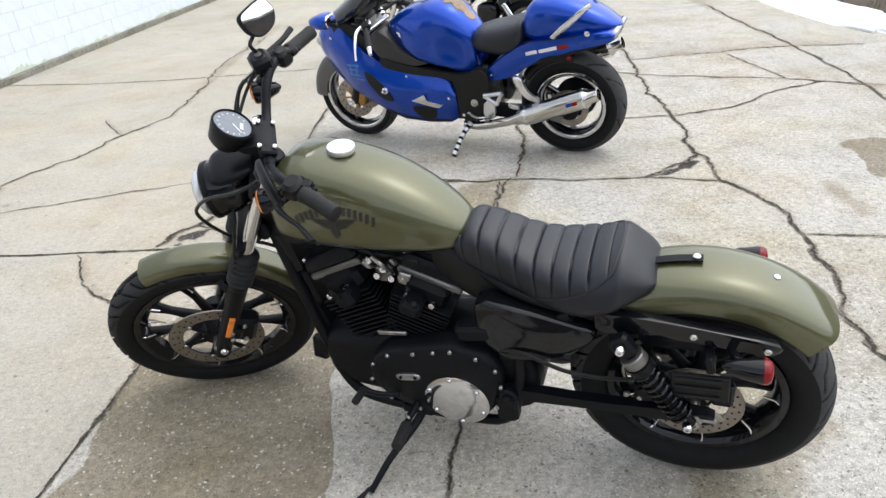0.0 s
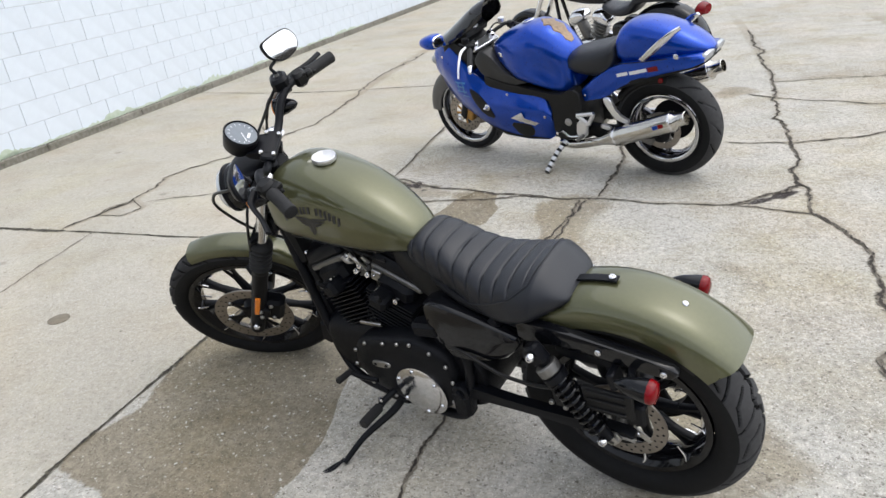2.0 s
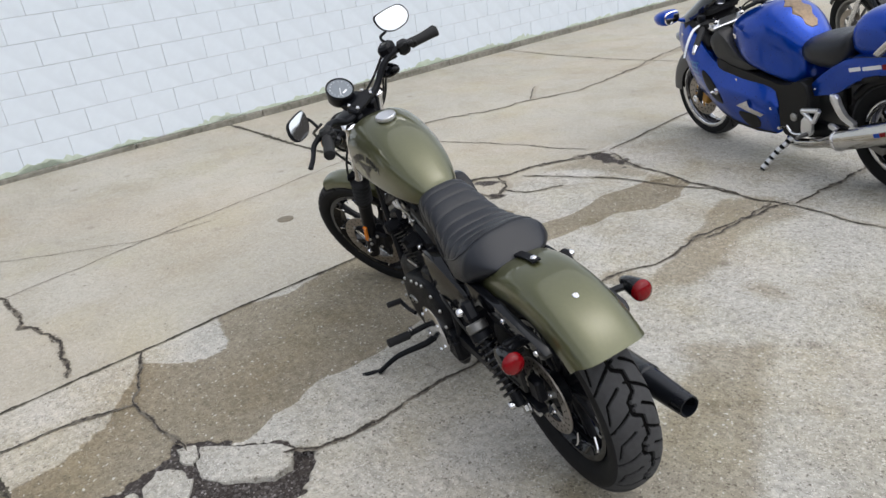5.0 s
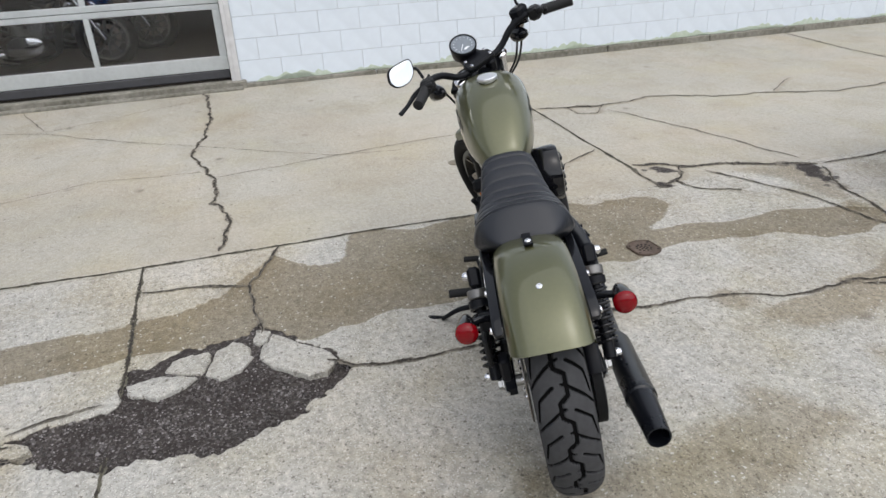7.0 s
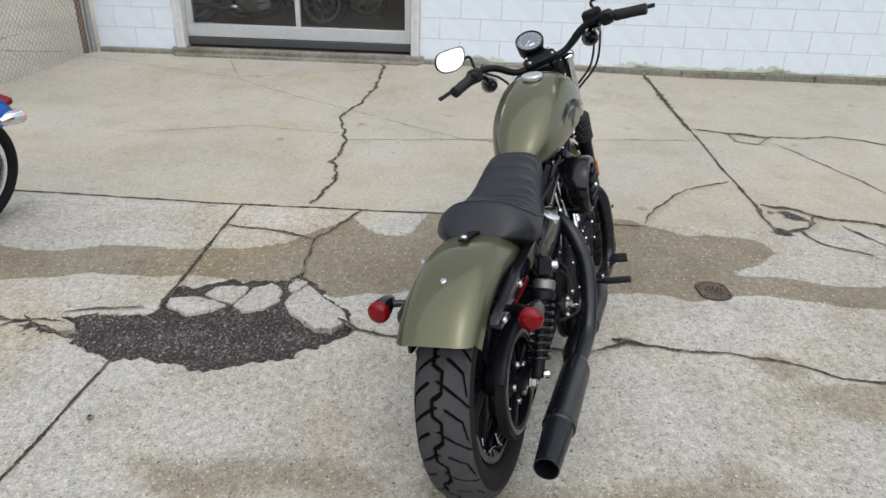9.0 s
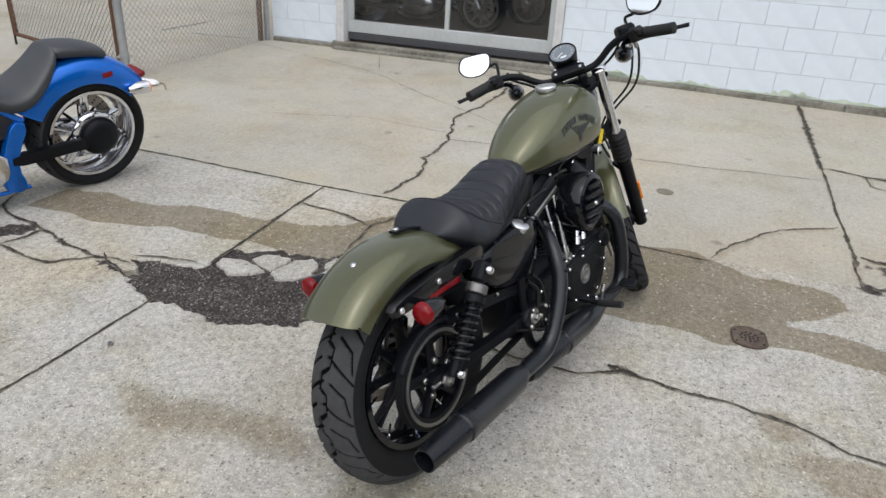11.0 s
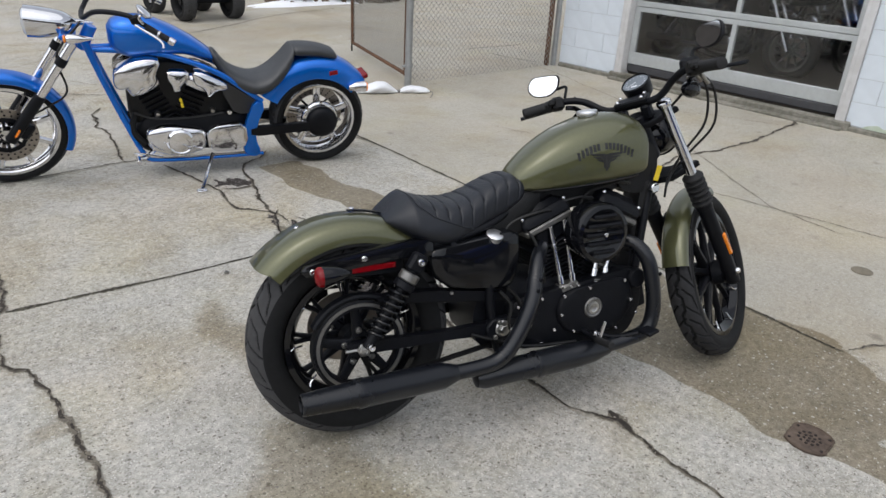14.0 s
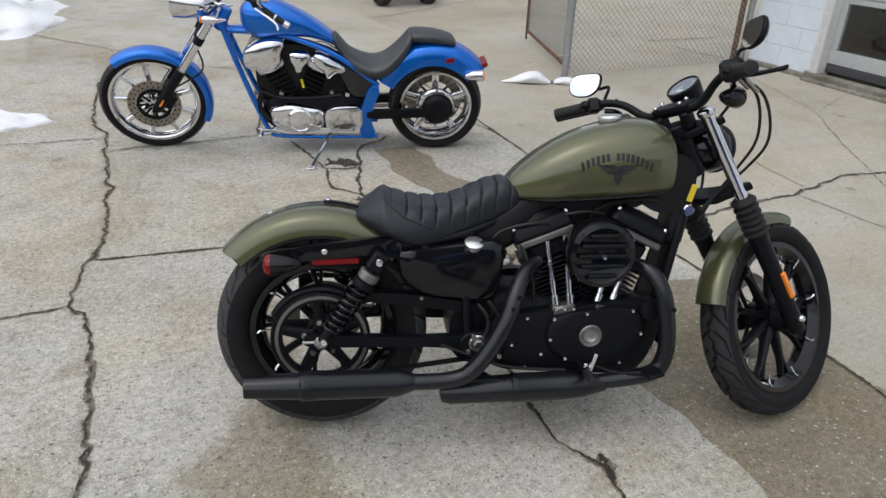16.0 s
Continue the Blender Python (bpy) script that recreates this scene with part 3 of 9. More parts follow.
    l.new(vt.outputs["Color"], st.inputs[0])
    spall = plus(remap(plus(vt.outputs["Distance"], plus(noise_of(90, 3), 0.12, "MULTIPLY")), 0.17, 0.12), remap(st.outputs[0], 0.62, 0.66, 0.0, 0.75), "MULTIPLY")
    c = blend(spall, c, (0.115, 0.098, 0.075))
    ch = n.new("ShaderNodeSeparateColor")
    l.new(at.outputs["Color"], ch.inputs[0])
    jag = plus(plus(noise_of(38, 5, 0.7), 0.5, "SUBTRACT"), 0.9, "MULTIPLY")
    wet = remap(plus(ch.outputs[0], jag), 0.38, 0.56)
    fnt = remap(plus(ch.outputs[1], plus(jag, 1.2, "MULTIPLY")), 0.25, 0.95, 0.0, 0.80)
    c = blend(plus(wet, 0.9, "MULTIPLY"), c, blend(1.0, c, (0.50, 0.445, 0.35), "MULTIPLY"))
    c = blend(fnt, c, blend(1.0, c, (0.61, 0.555, 0.455), "MULTIPLY"))
    # single light stones and dark pits of the worn face
    vp = n.new("ShaderNodeTexVoronoi")
    vp.voronoi_dimensions, vp.inputs["Scale"].default_value = "2D", 62
    l.new(push.outputs[0], vp.inputs["Vector"])
    sp = n.new("ShaderNodeSeparateColor")
    l.new(vp.outputs["Color"], sp.inputs[0])
    size = plus(sp.outputs[2], 0.16, "MULTIPLY")
    stone = remap(plus(vp.outputs["Distance"], size), 0.30, 0.25)
    c = blend(plus(plus(stone, remap(sp.outputs[0], 0.86, 0.88, 0.0, 0.75), "MULTIPLY"), calm, "MULTIPLY"), c, (0.60, 0.58, 0.53))
    c = blend(plus(plus(stone, remap(sp.outputs[1], 0.84, 0.86, 0.0, 0.75), "MULTIPLY"), calm, "MULTIPLY"), c, (0.105, 0.090, 0.070))
    # gravel bed of the pothole
    vg = n.new("ShaderNodeTexVoronoi")
    vg.inputs["Scale"].default_value = 120
    l.new(co.outputs["Object"], vg.inputs["Vector"])
    sg = n.new("ShaderNodeSeparateColor")
    l.new(vg.outputs["Color"], sg.inputs[0])
    gr = n.new("ShaderNodeValToRGB")
    gr.color_ramp.elements[0].color, gr.color_ramp.elements[1].color = (0.016, 0.013, 0.011, 1), (0.23, 0.215, 0.21, 1)
    gr.color_ramp.elements.new(0.80).color = (0.082, 0.070, 0.063, 1)
    l.new(sg.outputs[0], gr.inputs[0])
    pit_f = remap(plus(ch.outputs[2], plus(jag, 0.7, "MULTIPLY")), 0.40, 0.60)
    # loose light grit lies in drifts on dark soil
    drift = remap(noise_of(4.5, 4, 0.6), 0.40, 0.58, 0.25, 1.0)
    bed = blend(drift, (0.030, 0.023, 0.020), gr.outputs[0])
    c = blend(pit_f, c, bed)
    l.new(c, p.inputs["Base Color"])
    rough = plus(0.88, plus(wet, 0.10, "MULTIPLY"), "SUBTRACT")
    l.new(rough, p.inputs["Roughness"])
    p.inputs["Specular IOR Level"].default_value = 0.35
    b = n.new("ShaderNodeBump")
    b.inputs["Strength"].default_value, b.inputs["Distance"].default_value = 0.55, 0.004
    l.new(plus(plus(fine, peb), plus(grit, pits, "SUBTRACT")), b.inputs["Height"])
    l.new(b.outputs[0], p.inputs["Normal"])
    return m


M_CONCRETE = concrete()
gme.materials.append(M_CONCRETE)

M_CRACK = mat("crack_dirt_and_shade", (0.23, 0.205, 0.165), 0.95, 0, 0.6, 30, 0.4, second=(0.075, 0.062, 0.047))
M_GRIT = mat("crack_grit", (0.36, 0.33, 0.285), 0.9, 0, 0.6, 90, 0.0, second=(0.14, 0.12, 0.10))
# shadow down in the crack, painted on a flat strip
M_CORE = mat("crack_shadow", (0.050, 0.041, 0.032), 0.95, 0, 0.6, 60, 0.3)
levels = itertools.count()
M_JOINT = mat("joint_dirt", (0.150, 0.140, 0.100), 0.95, 0, 0.6, 30, 0.4, second=(0.055, 0.048, 0.034))
M_THIN = mat("hairline_dirt", (0.135, 0.115, 0.09), 0.95, 0, 0.5, 60, 0.3)
crack_rng = random.Random(11)


def crack(points, width=0.012, jag=0.02, thin=False, joint=False):
    """A ragged open crack or joint along a few points of the plan: dirt and painted shade to its edges, a dark broken
    core painted for the shadow of its depth, grit in it.
    """
    r = crack_rng
    path = [Vector((*p, 0)) for p in points]
    run = []
    for a, b in zip(path, path[1:]):
        k = max(int((b - a).length / 0.009), 2)
        side = Vector((-(b - a).y, (b - a).x, 0)).normalized()
        drift, kick = 0.0, 0.0
        for i in range(k):
            if r.random() < 0.10:
                kick = r.uniform(-1, 1) * jag * 0.35
            drift = drift * 0.93 + kick * 0.25 + r.uniform(-1, 1) * jag * 0.20
            fade = math.sin(math.pi * i / k) ** 0.5
            run.append(a + (b - a) * (i / k) + side * drift * fade)
    run.append(path[-1])
    run = [run[0]] + [(a + b * 2 + c) / 4 for a, b, c in zip(run, run[1:], run[2:])] + [run[-1]]
    bm = bmesh.new()
    left, right, core = [], [], []
    level = 0.0028 + 0.00006 * next(levels)
    ends = len(run) - 1
    for i, q in enumerate(run):
        d = (run[min(i + 1, ends)] - run[max(i - 1, 0)]).normalized()
        s = Vector((-d.y, d.x, 0))
        swell = 0.40 + 0.85 * abs(noise.noise(Vector((q.x * 9, q.y * 9, 3.3)))) * 1.6 + (0.35 * max(noise.noise(Vector((q.x * 40, q.y * 40, 8.1))), 0) if not joint else 0)
        w = width * swell * min(1, 0.3 + i / 8, 0.3 + (ends - i) / 8)
        z = Vector((0, 0, level + float(rise(q.x, q.y))))
        slim = w * (r.uniform(0.10, 0.42) if noise.noise(Vector((q.x * 22, q.y * 22, 5.7))) > -0.28 else 0.03)
        off = s * w * r.uniform(-0.16, 0.16)
        core.append((q + off + s * slim + z, q + off - s * slim + z))
        left.append(bm.verts.new(q + s * w * r.uniform(0.28, 0.78) + z))
        right.append(bm.verts.new(q - s * w * r.uniform(0.28, 0.78) + z))
    for i in range(ends):
        bm.faces.new((left[i], right[i], right[i + 1], left[i + 1]))
    if not thin:
        up = Vector((0, 0, 0.0018))
        inner = [[bm.verts.new(p + up) for p in pair] for pair in core]
        for i in range(ends):
            f = bm.faces.new((inner[i][0], inner[i][1], inner[i + 1][1], inner[i + 1][0]))
            f.material_index = 1
        # grit lying in and beside the opening
        for i in range(2, ends - 2):
            if r.random() < (0.16 if joint else 0.30):
                q = run[i] + Vector((r.uniform(-1, 1), r.uniform(-1, 1), 0)) * width * 0.7
                size = min(width * r.uniform(0.06, 0.22), 0.0055)
                base = Vector((q.x, q.y, level + 0.0012 + float(rise(q.x, q.y))))
                turn = r.uniform(0, 6.28)
                rim = [bm.verts.new(base + Vector((math.cos(turn + k * 1.571) * size * r.uniform(0.6, 1.3), math.sin(turn + k * 1.571) * size * r.uniform(0.6, 1.3), 0))) for k in range(4)]
                tip = bm.verts.new(base + Vector((r.uniform(-0.3, 0.3) * size, r.uniform(-0.3, 0.3) * size, size * 0.9)))
                for k in range(4):
                    bm.faces.new((rim[k], rim[(k + 1) % 4], tip)).material_index = 2
    if not thin and not joint:
        for q in run:
            i, j = int(np.searchsorted(gx, q.x)), int(np.searchsorted(gy, q.y))
            halo[min(i, ni - 1), min(j, nj - 1)] = 1
    ob = part("crack", bm, M_THIN if thin else M_JOINT if joint else M_CRACK, ground, flat=True)
    ob.data.materials.append(M_CORE)
    ob.data.materials.append(M_GRIT)


# joints of the bays
crack([(-1.55, -3.2), (-1.39, -1.0), (-1.28, 0.3), (-1.23, 1.4), (-1.17, 2.09), (-1.13, 2.46)], 0.020, 0.007, joint=True)
crack([(-0.99, 4.27), (-0.97, 5.0), (-0.93, 6.2)], 0.024, 0.012)
crack([(-1.28, 0.3), (-0.86, 0.28), (-0.18, 0.25)], 0.022, 0.005, joint=True)
crack([(0.12, 0.225), (0.51, 0.19), (0.78, 0.16), (1.36, 0.07)], 0.022, 0.005, joint=True)
crack([(-5.0, 3.42), (-3.83, 3.35), (-2.98, 3.30)], 0.050, 0.006, joint=True)
crack([(-2.98, 3.30), (-1.99, 3.22), (-1.36, 3.18)], 0.024, 0.006, joint=True)
crack([(-4.9, 7.5), (-2.8, 7.25), (-1.3, 7.25), (0.6, 7.1)], 0.018, 0.006, joint=True)
# open cracks
crack([(-5.2, 0.75), (-4.04, 0.78), (-3.33, 0.63), (-2.99, 0.61), (-2.35, 0.70), (-1.59, 0.72), (-1.31, 0.66)], 0.028, 0.04)
crack([(-5.0, -2.5), (-4.22, -0.55), (-3.33, 0.63), (-2.63, 1.5), (-2.5, 2.0)], 0.007, 0.02, True)
crack([(-2.51, 0.69), (-2.63, 1.78), (-2.74, 3.30)], 0.008, 0.015, True)
crack([(-1.16, 2.47), (-1.41, 2.61), (-1.60, 2.76), (-1.75, 2.95), (-1.88, 3.19)], 0.014, 0.03)
crack([(-3.03, 3.32), (-2.95, 3.55), (-2.86, 3.80), (-2.86, 4.10), (-2.92, 4.40), (-2.5, 5.4), (-2.3, 5.8), (-2.44, 8.0), (-2.3, 9.5)], 0.022, 0.05)
crack([(-2.93, 3.57), (-2.97, 3.68), (-2.86, 3.85), (-2.68, 3.70), (-2.74, 3.55), (-2.93, 3.57)], 0.012, 0.02)
crack([(-2.73, 3.82), (-2.22, 3.98), (-1.61, 4.13), (-1.12, 4.21)], 0.012, 0.02, True)
crack([(-1.14, 3.29), (-0.96, 3.33), (-0.84, 3.52)], 0.016, 0.03)
crack([(-1.48, 3.22), (-1.43, 3.38), (-1.33, 3.46), (-1.26, 3.73), (-1.16, 3.90), (-0.99, 4.23)], 0.045, 0.03)
crack([(-1.33, 3.46), (-1.15, 3.30), (-1.08, 3.15), (-1.40, 3.17)], 0.022, 0.03)
crack([(-0.94, 4.21), (-0.61, 4.02), (-0.2, 3.89), (0.22, 3.80)], 0.022, 0.03)
crack([(-2.53, 5.33), (-2.70, 5.55), (-2.88, 5.85)], 0.014, 0.03)
crack([(-0.13, 0.98), (-0.05, 1.08), (0.0, 1.4), (0.05, 1.72), (0.06, 1.95), (-0.01, 2.1), (0.04, 2.36), (0.11, 2.7), (0.2, 2.9), (0.24, 3.34), (0.4, 3.83)], 0.019, 0.025)
crack([(-0.03, 2.05), (0.0, 2.16)], 0.05, 0.02)
crack([(-0.62, -1.26), (-0.34, -1.07), (-0.19, -0.68), (-0.05, -0.24), (-0.06, -0.08)], 0.022, 0.03)
crack([(0.08, -1.36), (0.01, -0.72), (0.07, -0.39), (-0.05, -0.24)], 0.018, 0.03)
crack([(0.01, -0.74), (-0.19, -0.68)], 0.03, 0.02)
crack([(-1.0, 0.30), (-0.91, 0.65), (-0.85, 0.78)], 0.016, 0.02)
crack([(-1.23, 0.95), (-1.0, 0.84), (-0.89, 0.77), (-0.61, 0.76), (-0.42, 0.77)], 0.016, 0.03)
crack([(0.55, 4.9), (0.53, 4.37), (0.44, 3.83)], 0.022, 0.04)
crack([(-1.2, 3.55), (-0.7, 3.75), (-0.04, 3.86), (0.33, 3.81), (1.14, 3.69), (1.56, 3.55)], 0.014, 0.03)
crack([(0.33, 3.78), (0.29, 3.4), (0.22, 3.2)], 0.024, 0.04)
crack([(1.9, 9.5), (1.79, 6.76), (1.67, 5.68), (1.62, 4.77), (1.52, 3.57), (1.58, 3.44)], 0.028, 0.04)
crack([(1.62, 4.77), (2.1, 4.89), (2.57, 5.23), (2.98, 5.37), (3.4, 5.05)], 0.018, 0.03)
crack([(1.14, 3.69), (1.3, 3.80), (1.55, 4.0)], 0.030, 0.04)
crack([(1.56, 3.5), (1.67, 3.16), (1.65, 2.88), (1.60, 2.49), (1.50, 2.1), (1.45, 1.6), (1.40, 1.18), (1.39, 0.8)], 0.024, 0.04)
crack([(1.67, 2.87), (1.98, 2.8), (2.6, 2.75)], 0.014, 0.03)
crack([(1.2, 4.84), (1.62, 4.77)], 0.012, 0.02)
crack([(1.39, 0.85), (1.40, 0.62), (1.47, 0.47), (1.36, 0.05), (1.28, -0.5), (1.26, -1.09), (1.24, -1.85), (1.3, -2.8), (1.1, -4.4)], 0.022, 0.04)
crack([(2.4, 0.4), (1.71, 0.47), (1.47, 0.47)], 0.016, 0.02)
crack([(2.4, -1.95), (1.24, -1.85)], 0.010, 0.02)
crack([(1.25, -1.56), (0.25, -1.56), (-0.6, -1.3)], 0.012, 0.02)
crack([(-1.39, -1.0), (-1.34, -1.5), (-1.2, -2.2)], 0.010, 0.02, True)
crack([(1.9, -6.3), (0.3, -4.0), (-0.9, -3.0)], 0.014, 0.02)
crack([(1.52, 6.18), (1.70, 6.01), (2.74, 5.53), (3.17, 5.18)], 0.016, 0.03)
crack([(3.4, 9.27), (3.34, 8.18), (3.31, 6.7), (3.19, 5.21), (3.1, 4.4)], 0.024, 0.03)
crack([(1.74, 6.57), (2.65, 6.63), (3.29, 6.65), (3.9, 6.5)], 0.018, 0.03)
crack([(2.63, 6.57), (2.74, 5.53)], 0.012, 0.02)
crack([(-5.26, -0.90), (-4.72, -0.70), (-4.25, -0.52)], 0.006, 0.02, True)
crack([(-4.25, -0.52), (-4.33, -0.18), (-4.53, 0.31), (-4.68, 0.78)], 0.006, 0.02, True)
crack([(-2.54, -0.85), (-2.65, -0.47), (-2.79, -0.04), (-2.70, 0.37), (-2.66, 0.68)], 0.006, 0.02, True)
crack([(-0.12, -3.05), (0.02, -2.85), (0.10, -2.45), (0.13, -2.15), (0.17, -1.93), (0.25, -1.58)], 0.022, 0.04)
crack([(-0.25, -4.2), (-0.38, -3.96), (-0.6, -3.75)], 0.012, 0.02, True)
crack([(-2.4, -6.5), (-4.0, -7.4), (-6.0, -8.0)], 0.02, 0.02)
crack([(-4.99, -3.58), (-5.5, -3.53), (-6.05, -3.52)], 0.030, 0.01, joint=True)
crack([(-5.03, -3.2), (-5.02, -2.85), (-5.1, -2.45)], 0.024, 0.01, joint=True)

# loose stones in the pothole
M_STONE = mat("gravel_stone", (0.16, 0.145, 0.14), 0.6, 0, 0.9, 25, 0.3)
pick, pick_ramp = M_STONE.node_tree.nodes.new("ShaderNodeNewGeometry"), M_STONE.node_tree.nodes.new("ShaderNodeValToRGB")
pick_ramp.color_ramp.elements[0].color, pick_ramp.color_ramp.elements[1].color = (0.030, 0.026, 0.024, 1), (0.30, 0.28, 0.275, 1)
pick_ramp.color_ramp.elements.new(0.75).color = (0.095, 0.082, 0.077, 1)
M_STONE.node_tree.links.new(pick.outputs["Random Per Island"], pick_ramp.inputs[0])
M_STONE.node_tree.links.new(pick_ramp.outputs[0], links_to(M_STONE, "Base Color"))
bm = bmesh.new()
r = random.Random(3)
for _ in range(7000):
    x, y = r.uniform(-0.48, 0.24), r.uniform(-0.1, 1.08)
    if not inside(np.array([x]), np.array([y]), PIT)[0]:
        continue
    s = r.uniform(0.0016, 0.0052) * (1.7 if r.random() < 0.06 else 1)
    if r.random() > 0.22 + (x + 0.36) / 0.30:
        continue
    c = Vector((x, y, -(0.009 + 0.019 * min(max((x + 0.22) / 0.16, 0), 1)) + s * 0.3))
    ring = [bm.verts.new(c + Vector((math.cos(k * 1.2566 + s * 900) * s * r.uniform(0.7, 1.2), math.sin(k * 1.2566 + s * 900) * s * r.uniform(0.7, 1.2), 0))) for k in range(5)]
    top = bm.verts.new(c + Vector((r.uniform(-1, 1) * s * 0.3, r.uniform(-1, 1) * s * 0.3, s * 0.9)))
    for k in range(5):
        bm.faces.new((ring[k], ring[(k + 1) % 5], top))
part("gravel", bm, M_STONE, ground, "dark loose gravel", "stuff", flat=True)

# broken pieces of slab along the pothole's edge
for outline in ([(-0.20, 0.28), (-0.26, 0.27), (-0.275, 0.36), (-0.255, 0.44), (-0.22, 0.51), (-0.18, 0.46), (-0.15, 0.37)],
                [(-0.30, 0.40), (-0.36, 0.43), (-0.38, 0.50), (-0.37, 0.56), (-0.32, 0.565), (-0.235, 0.53), (-0.27, 0.46)],
                [(-0.22, 0.545), (-0.36, 0.59), (-0.41, 0.66), (-0.36, 0.705), (-0.27, 0.715), (-0.20, 0.67), (-0.18, 0.59)],
                [(-0.38, 0.73), (-0.46, 0.755), (-0.43, 0.80), (-0.39, 0.80), (-0.34, 0.755)],
                [(-0.26, 0.75), (-0.32, 0.765), (-0.40, 0.82), (-0.28, 0.91), (-0.20, 0.99), (-0.14, 1.01), (-0.07, 0.965), (-0.075, 0.90), (-0.17, 0.785)],
                [(-0.04, -0.14), (-0.085, -0.10), (-0.06, -0.04), (-0.03, -0.01), (0.01, -0.05)]):
    edge = [tuple(Vector(a).lerp(Vector(b), f)) for a, b in zip(outline, outline[1:] + outline[:1]) for f in (0.0, 0.2, 0.4, 0.6, 0.8)]
    mx, my = sum(p[0] for p in edge) / len(edge), sum(p[1] for p in edge) / len(edge)
    bm = bmesh.new()
    skin(bm, [[(mx + (x - mx) * k + 0.012 * noise.noise(Vector((x * 32, y * 32, 1))), my + (y - my) * k + 0.012 * noise.noise(Vector((x * 32, y * 32, 7))), z) for x, y in edge] for k, z in ((1.05, -0.030), (1.05, -0.004), (1.02, -0.0005), (0.99, 0.0005))])
    part("slab_piece", bm, M_CONCRETE, ground, "broken piece of concrete slab")
for pts in ([(-0.12, -0.10), (-0.16, 0.02), (-0.17, 0.2)], [(0.02, -0.02), (-0.02, -0.16), (-0.10, -0.24)]):
    crack(pts, 0.013, 0.02)
faint_a = np.maximum(faint_a, np.clip(soft(halo, 2) * 1.3, 0, 0.62))
cols = np.stack([wet_a, faint_a, np.maximum(pit_a, spot_a), bay_a], -1).reshape(-1).astype(np.float32)
tone.data.foreach_set("color", cols)

# ---- white block wall ----
M_BLOCK = mat("white_block_paint", (0.705, 0.762, 0.818), 0.7, 0, 0.10, 9, 0.3, 90)
M_MORTAR = mat("painted_mortar", (0.54, 0.56, 0.58), 0.8, 0, 0.25, 20, 0.3)
M_MOSS = mat("mossy_footing", (0.29, 0.275, 0.235), 0.9, 0, 0.6, 22, 0.6, second=(0.095, 0.09, 0.066))
M_ALU = mat("mill_aluminium", (0.62, 0.65, 0.655), 0.42, 0.55, 0.15, 30, 0.05)
M_JAMB = mat("flaking_white_timber", (0.66, 0.66, 0.66), 0.7, 0, 0.35, 16, 0.5, second=(0.52, 0.51, 0.50))
M_DARKGAP = mat("rubber_seal", (0.06, 0.06, 0.065), 0.6, 0, 0.3, 30, 0.2)
M_GLASS = pane("door_glass", (0.95, 0.96, 0.97), 0.0)
links_to(M_GLASS, "Specular IOR Level").default_value = 0.3
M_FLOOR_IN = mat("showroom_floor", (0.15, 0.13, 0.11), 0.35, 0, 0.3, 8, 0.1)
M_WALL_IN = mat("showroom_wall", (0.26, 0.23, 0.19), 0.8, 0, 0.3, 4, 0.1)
M_BEAM = mat("roof_metal", (0.35, 0.35, 0.36), 0.6, 0.2, 0.2, 5, 0.1)

DOOR0, DOOR1, DOOR_TOP = -1.64, 0.87, 2.62     # the opening along the wall
END0, END1, TALL = -2.47, 26.0, 3.6
wall = thing("wall_west", YARD, "white painted concrete block wall with a mossy footing", "wall", kind="structure")
bm = bmesh.new()
for y0, y1, z0, z1 in ((END0, DOOR0, -0.12, TALL), (DOOR1, END1, -0.12, TALL), (DOOR0, DOOR1, DOOR_TOP, TALL)):
    box(bm, (0.19, y1 - y0, z1 - z0), (WALL_X - 0.0985, (y0 + y1) / 2, (z0 + z1) / 2), bevel=0.002)
part("mortar_core", bm, M_MORTAR, wall, "white painted mortar bed")
bm = bmesh.new()
for y0, y1 in ((END0, DOOR0 - 0.02), (DOOR1 + 0.02, END1)):
    k = max(int((y1 - y0) / 1.3), 1)
    for i in range(k):
        a, b = y0 + (y1 - y0) * i / k, y0 + (y1 - y0) * (i + 1) / k
        box(bm, (0.05, b - a - 0.008, 0.20), (WALL_X + 0.004 + 0.004 * math.sin(i * 5.1), (a + b) / 2, -0.050), bevel=0.012)
part("footing", bm, M_MOSS, wall, "damp mossy concrete footing")

BLOCKS = {}


def block_mesh(length):
    key = round(length, 3)
    if key not in BLOCKS:
        b = bmesh.new()
        box(b, (0.012, length - 0.004, 0.1995), bevel=0.003)
        bmesh.ops.recalc_face_normals(b, faces=b.faces)
        BLOCKS[key] = bpy.data.meshes.new("block")
        b.to_mesh(BLOCKS[key])
        b.free()
        BLOCKS[key].materials.append(M_BLOCK)
    return BLOCKS[key]


spans = []
for row in range(17):
    z = 0.06 + 0.2032 * row + 0.1
    for y0, y1 in ((END0, DOOR0), (DOOR1, END1)) if z < DOOR_TOP else ((END0, END1),):
        y = y0
        first = True
        while y < y1 - 0.02:
            step = 0.203 if first and row % 2 else 0.406
            first = False
            e = min(y + step, y1)
            if e - y > 0.03:
                spans.append(((y + e) / 2, z, e - y))
            y = e
near = sorted((s for s in spans if s[1] < 1.75), key=lambda s: abs(s[0] - 2.2))[:300]
chosen = set(near)
for cy, z, length in near:
    ob = new("block", block_mesh(length))
    ob.parent = wall
    ob.matrix_local = pose(WALL_X - 0.0045 + 0.0015 * math.sin(cy * 37 + z * 91), cy, z)
bm = bmesh.new()
for cy, z, length in spans:
    if (cy, z, length) not in chosen:
        box(bm, (0.012, length - 0.004, 0.1995), (WALL_X - 0.0045, cy, z), bevel=0.003)
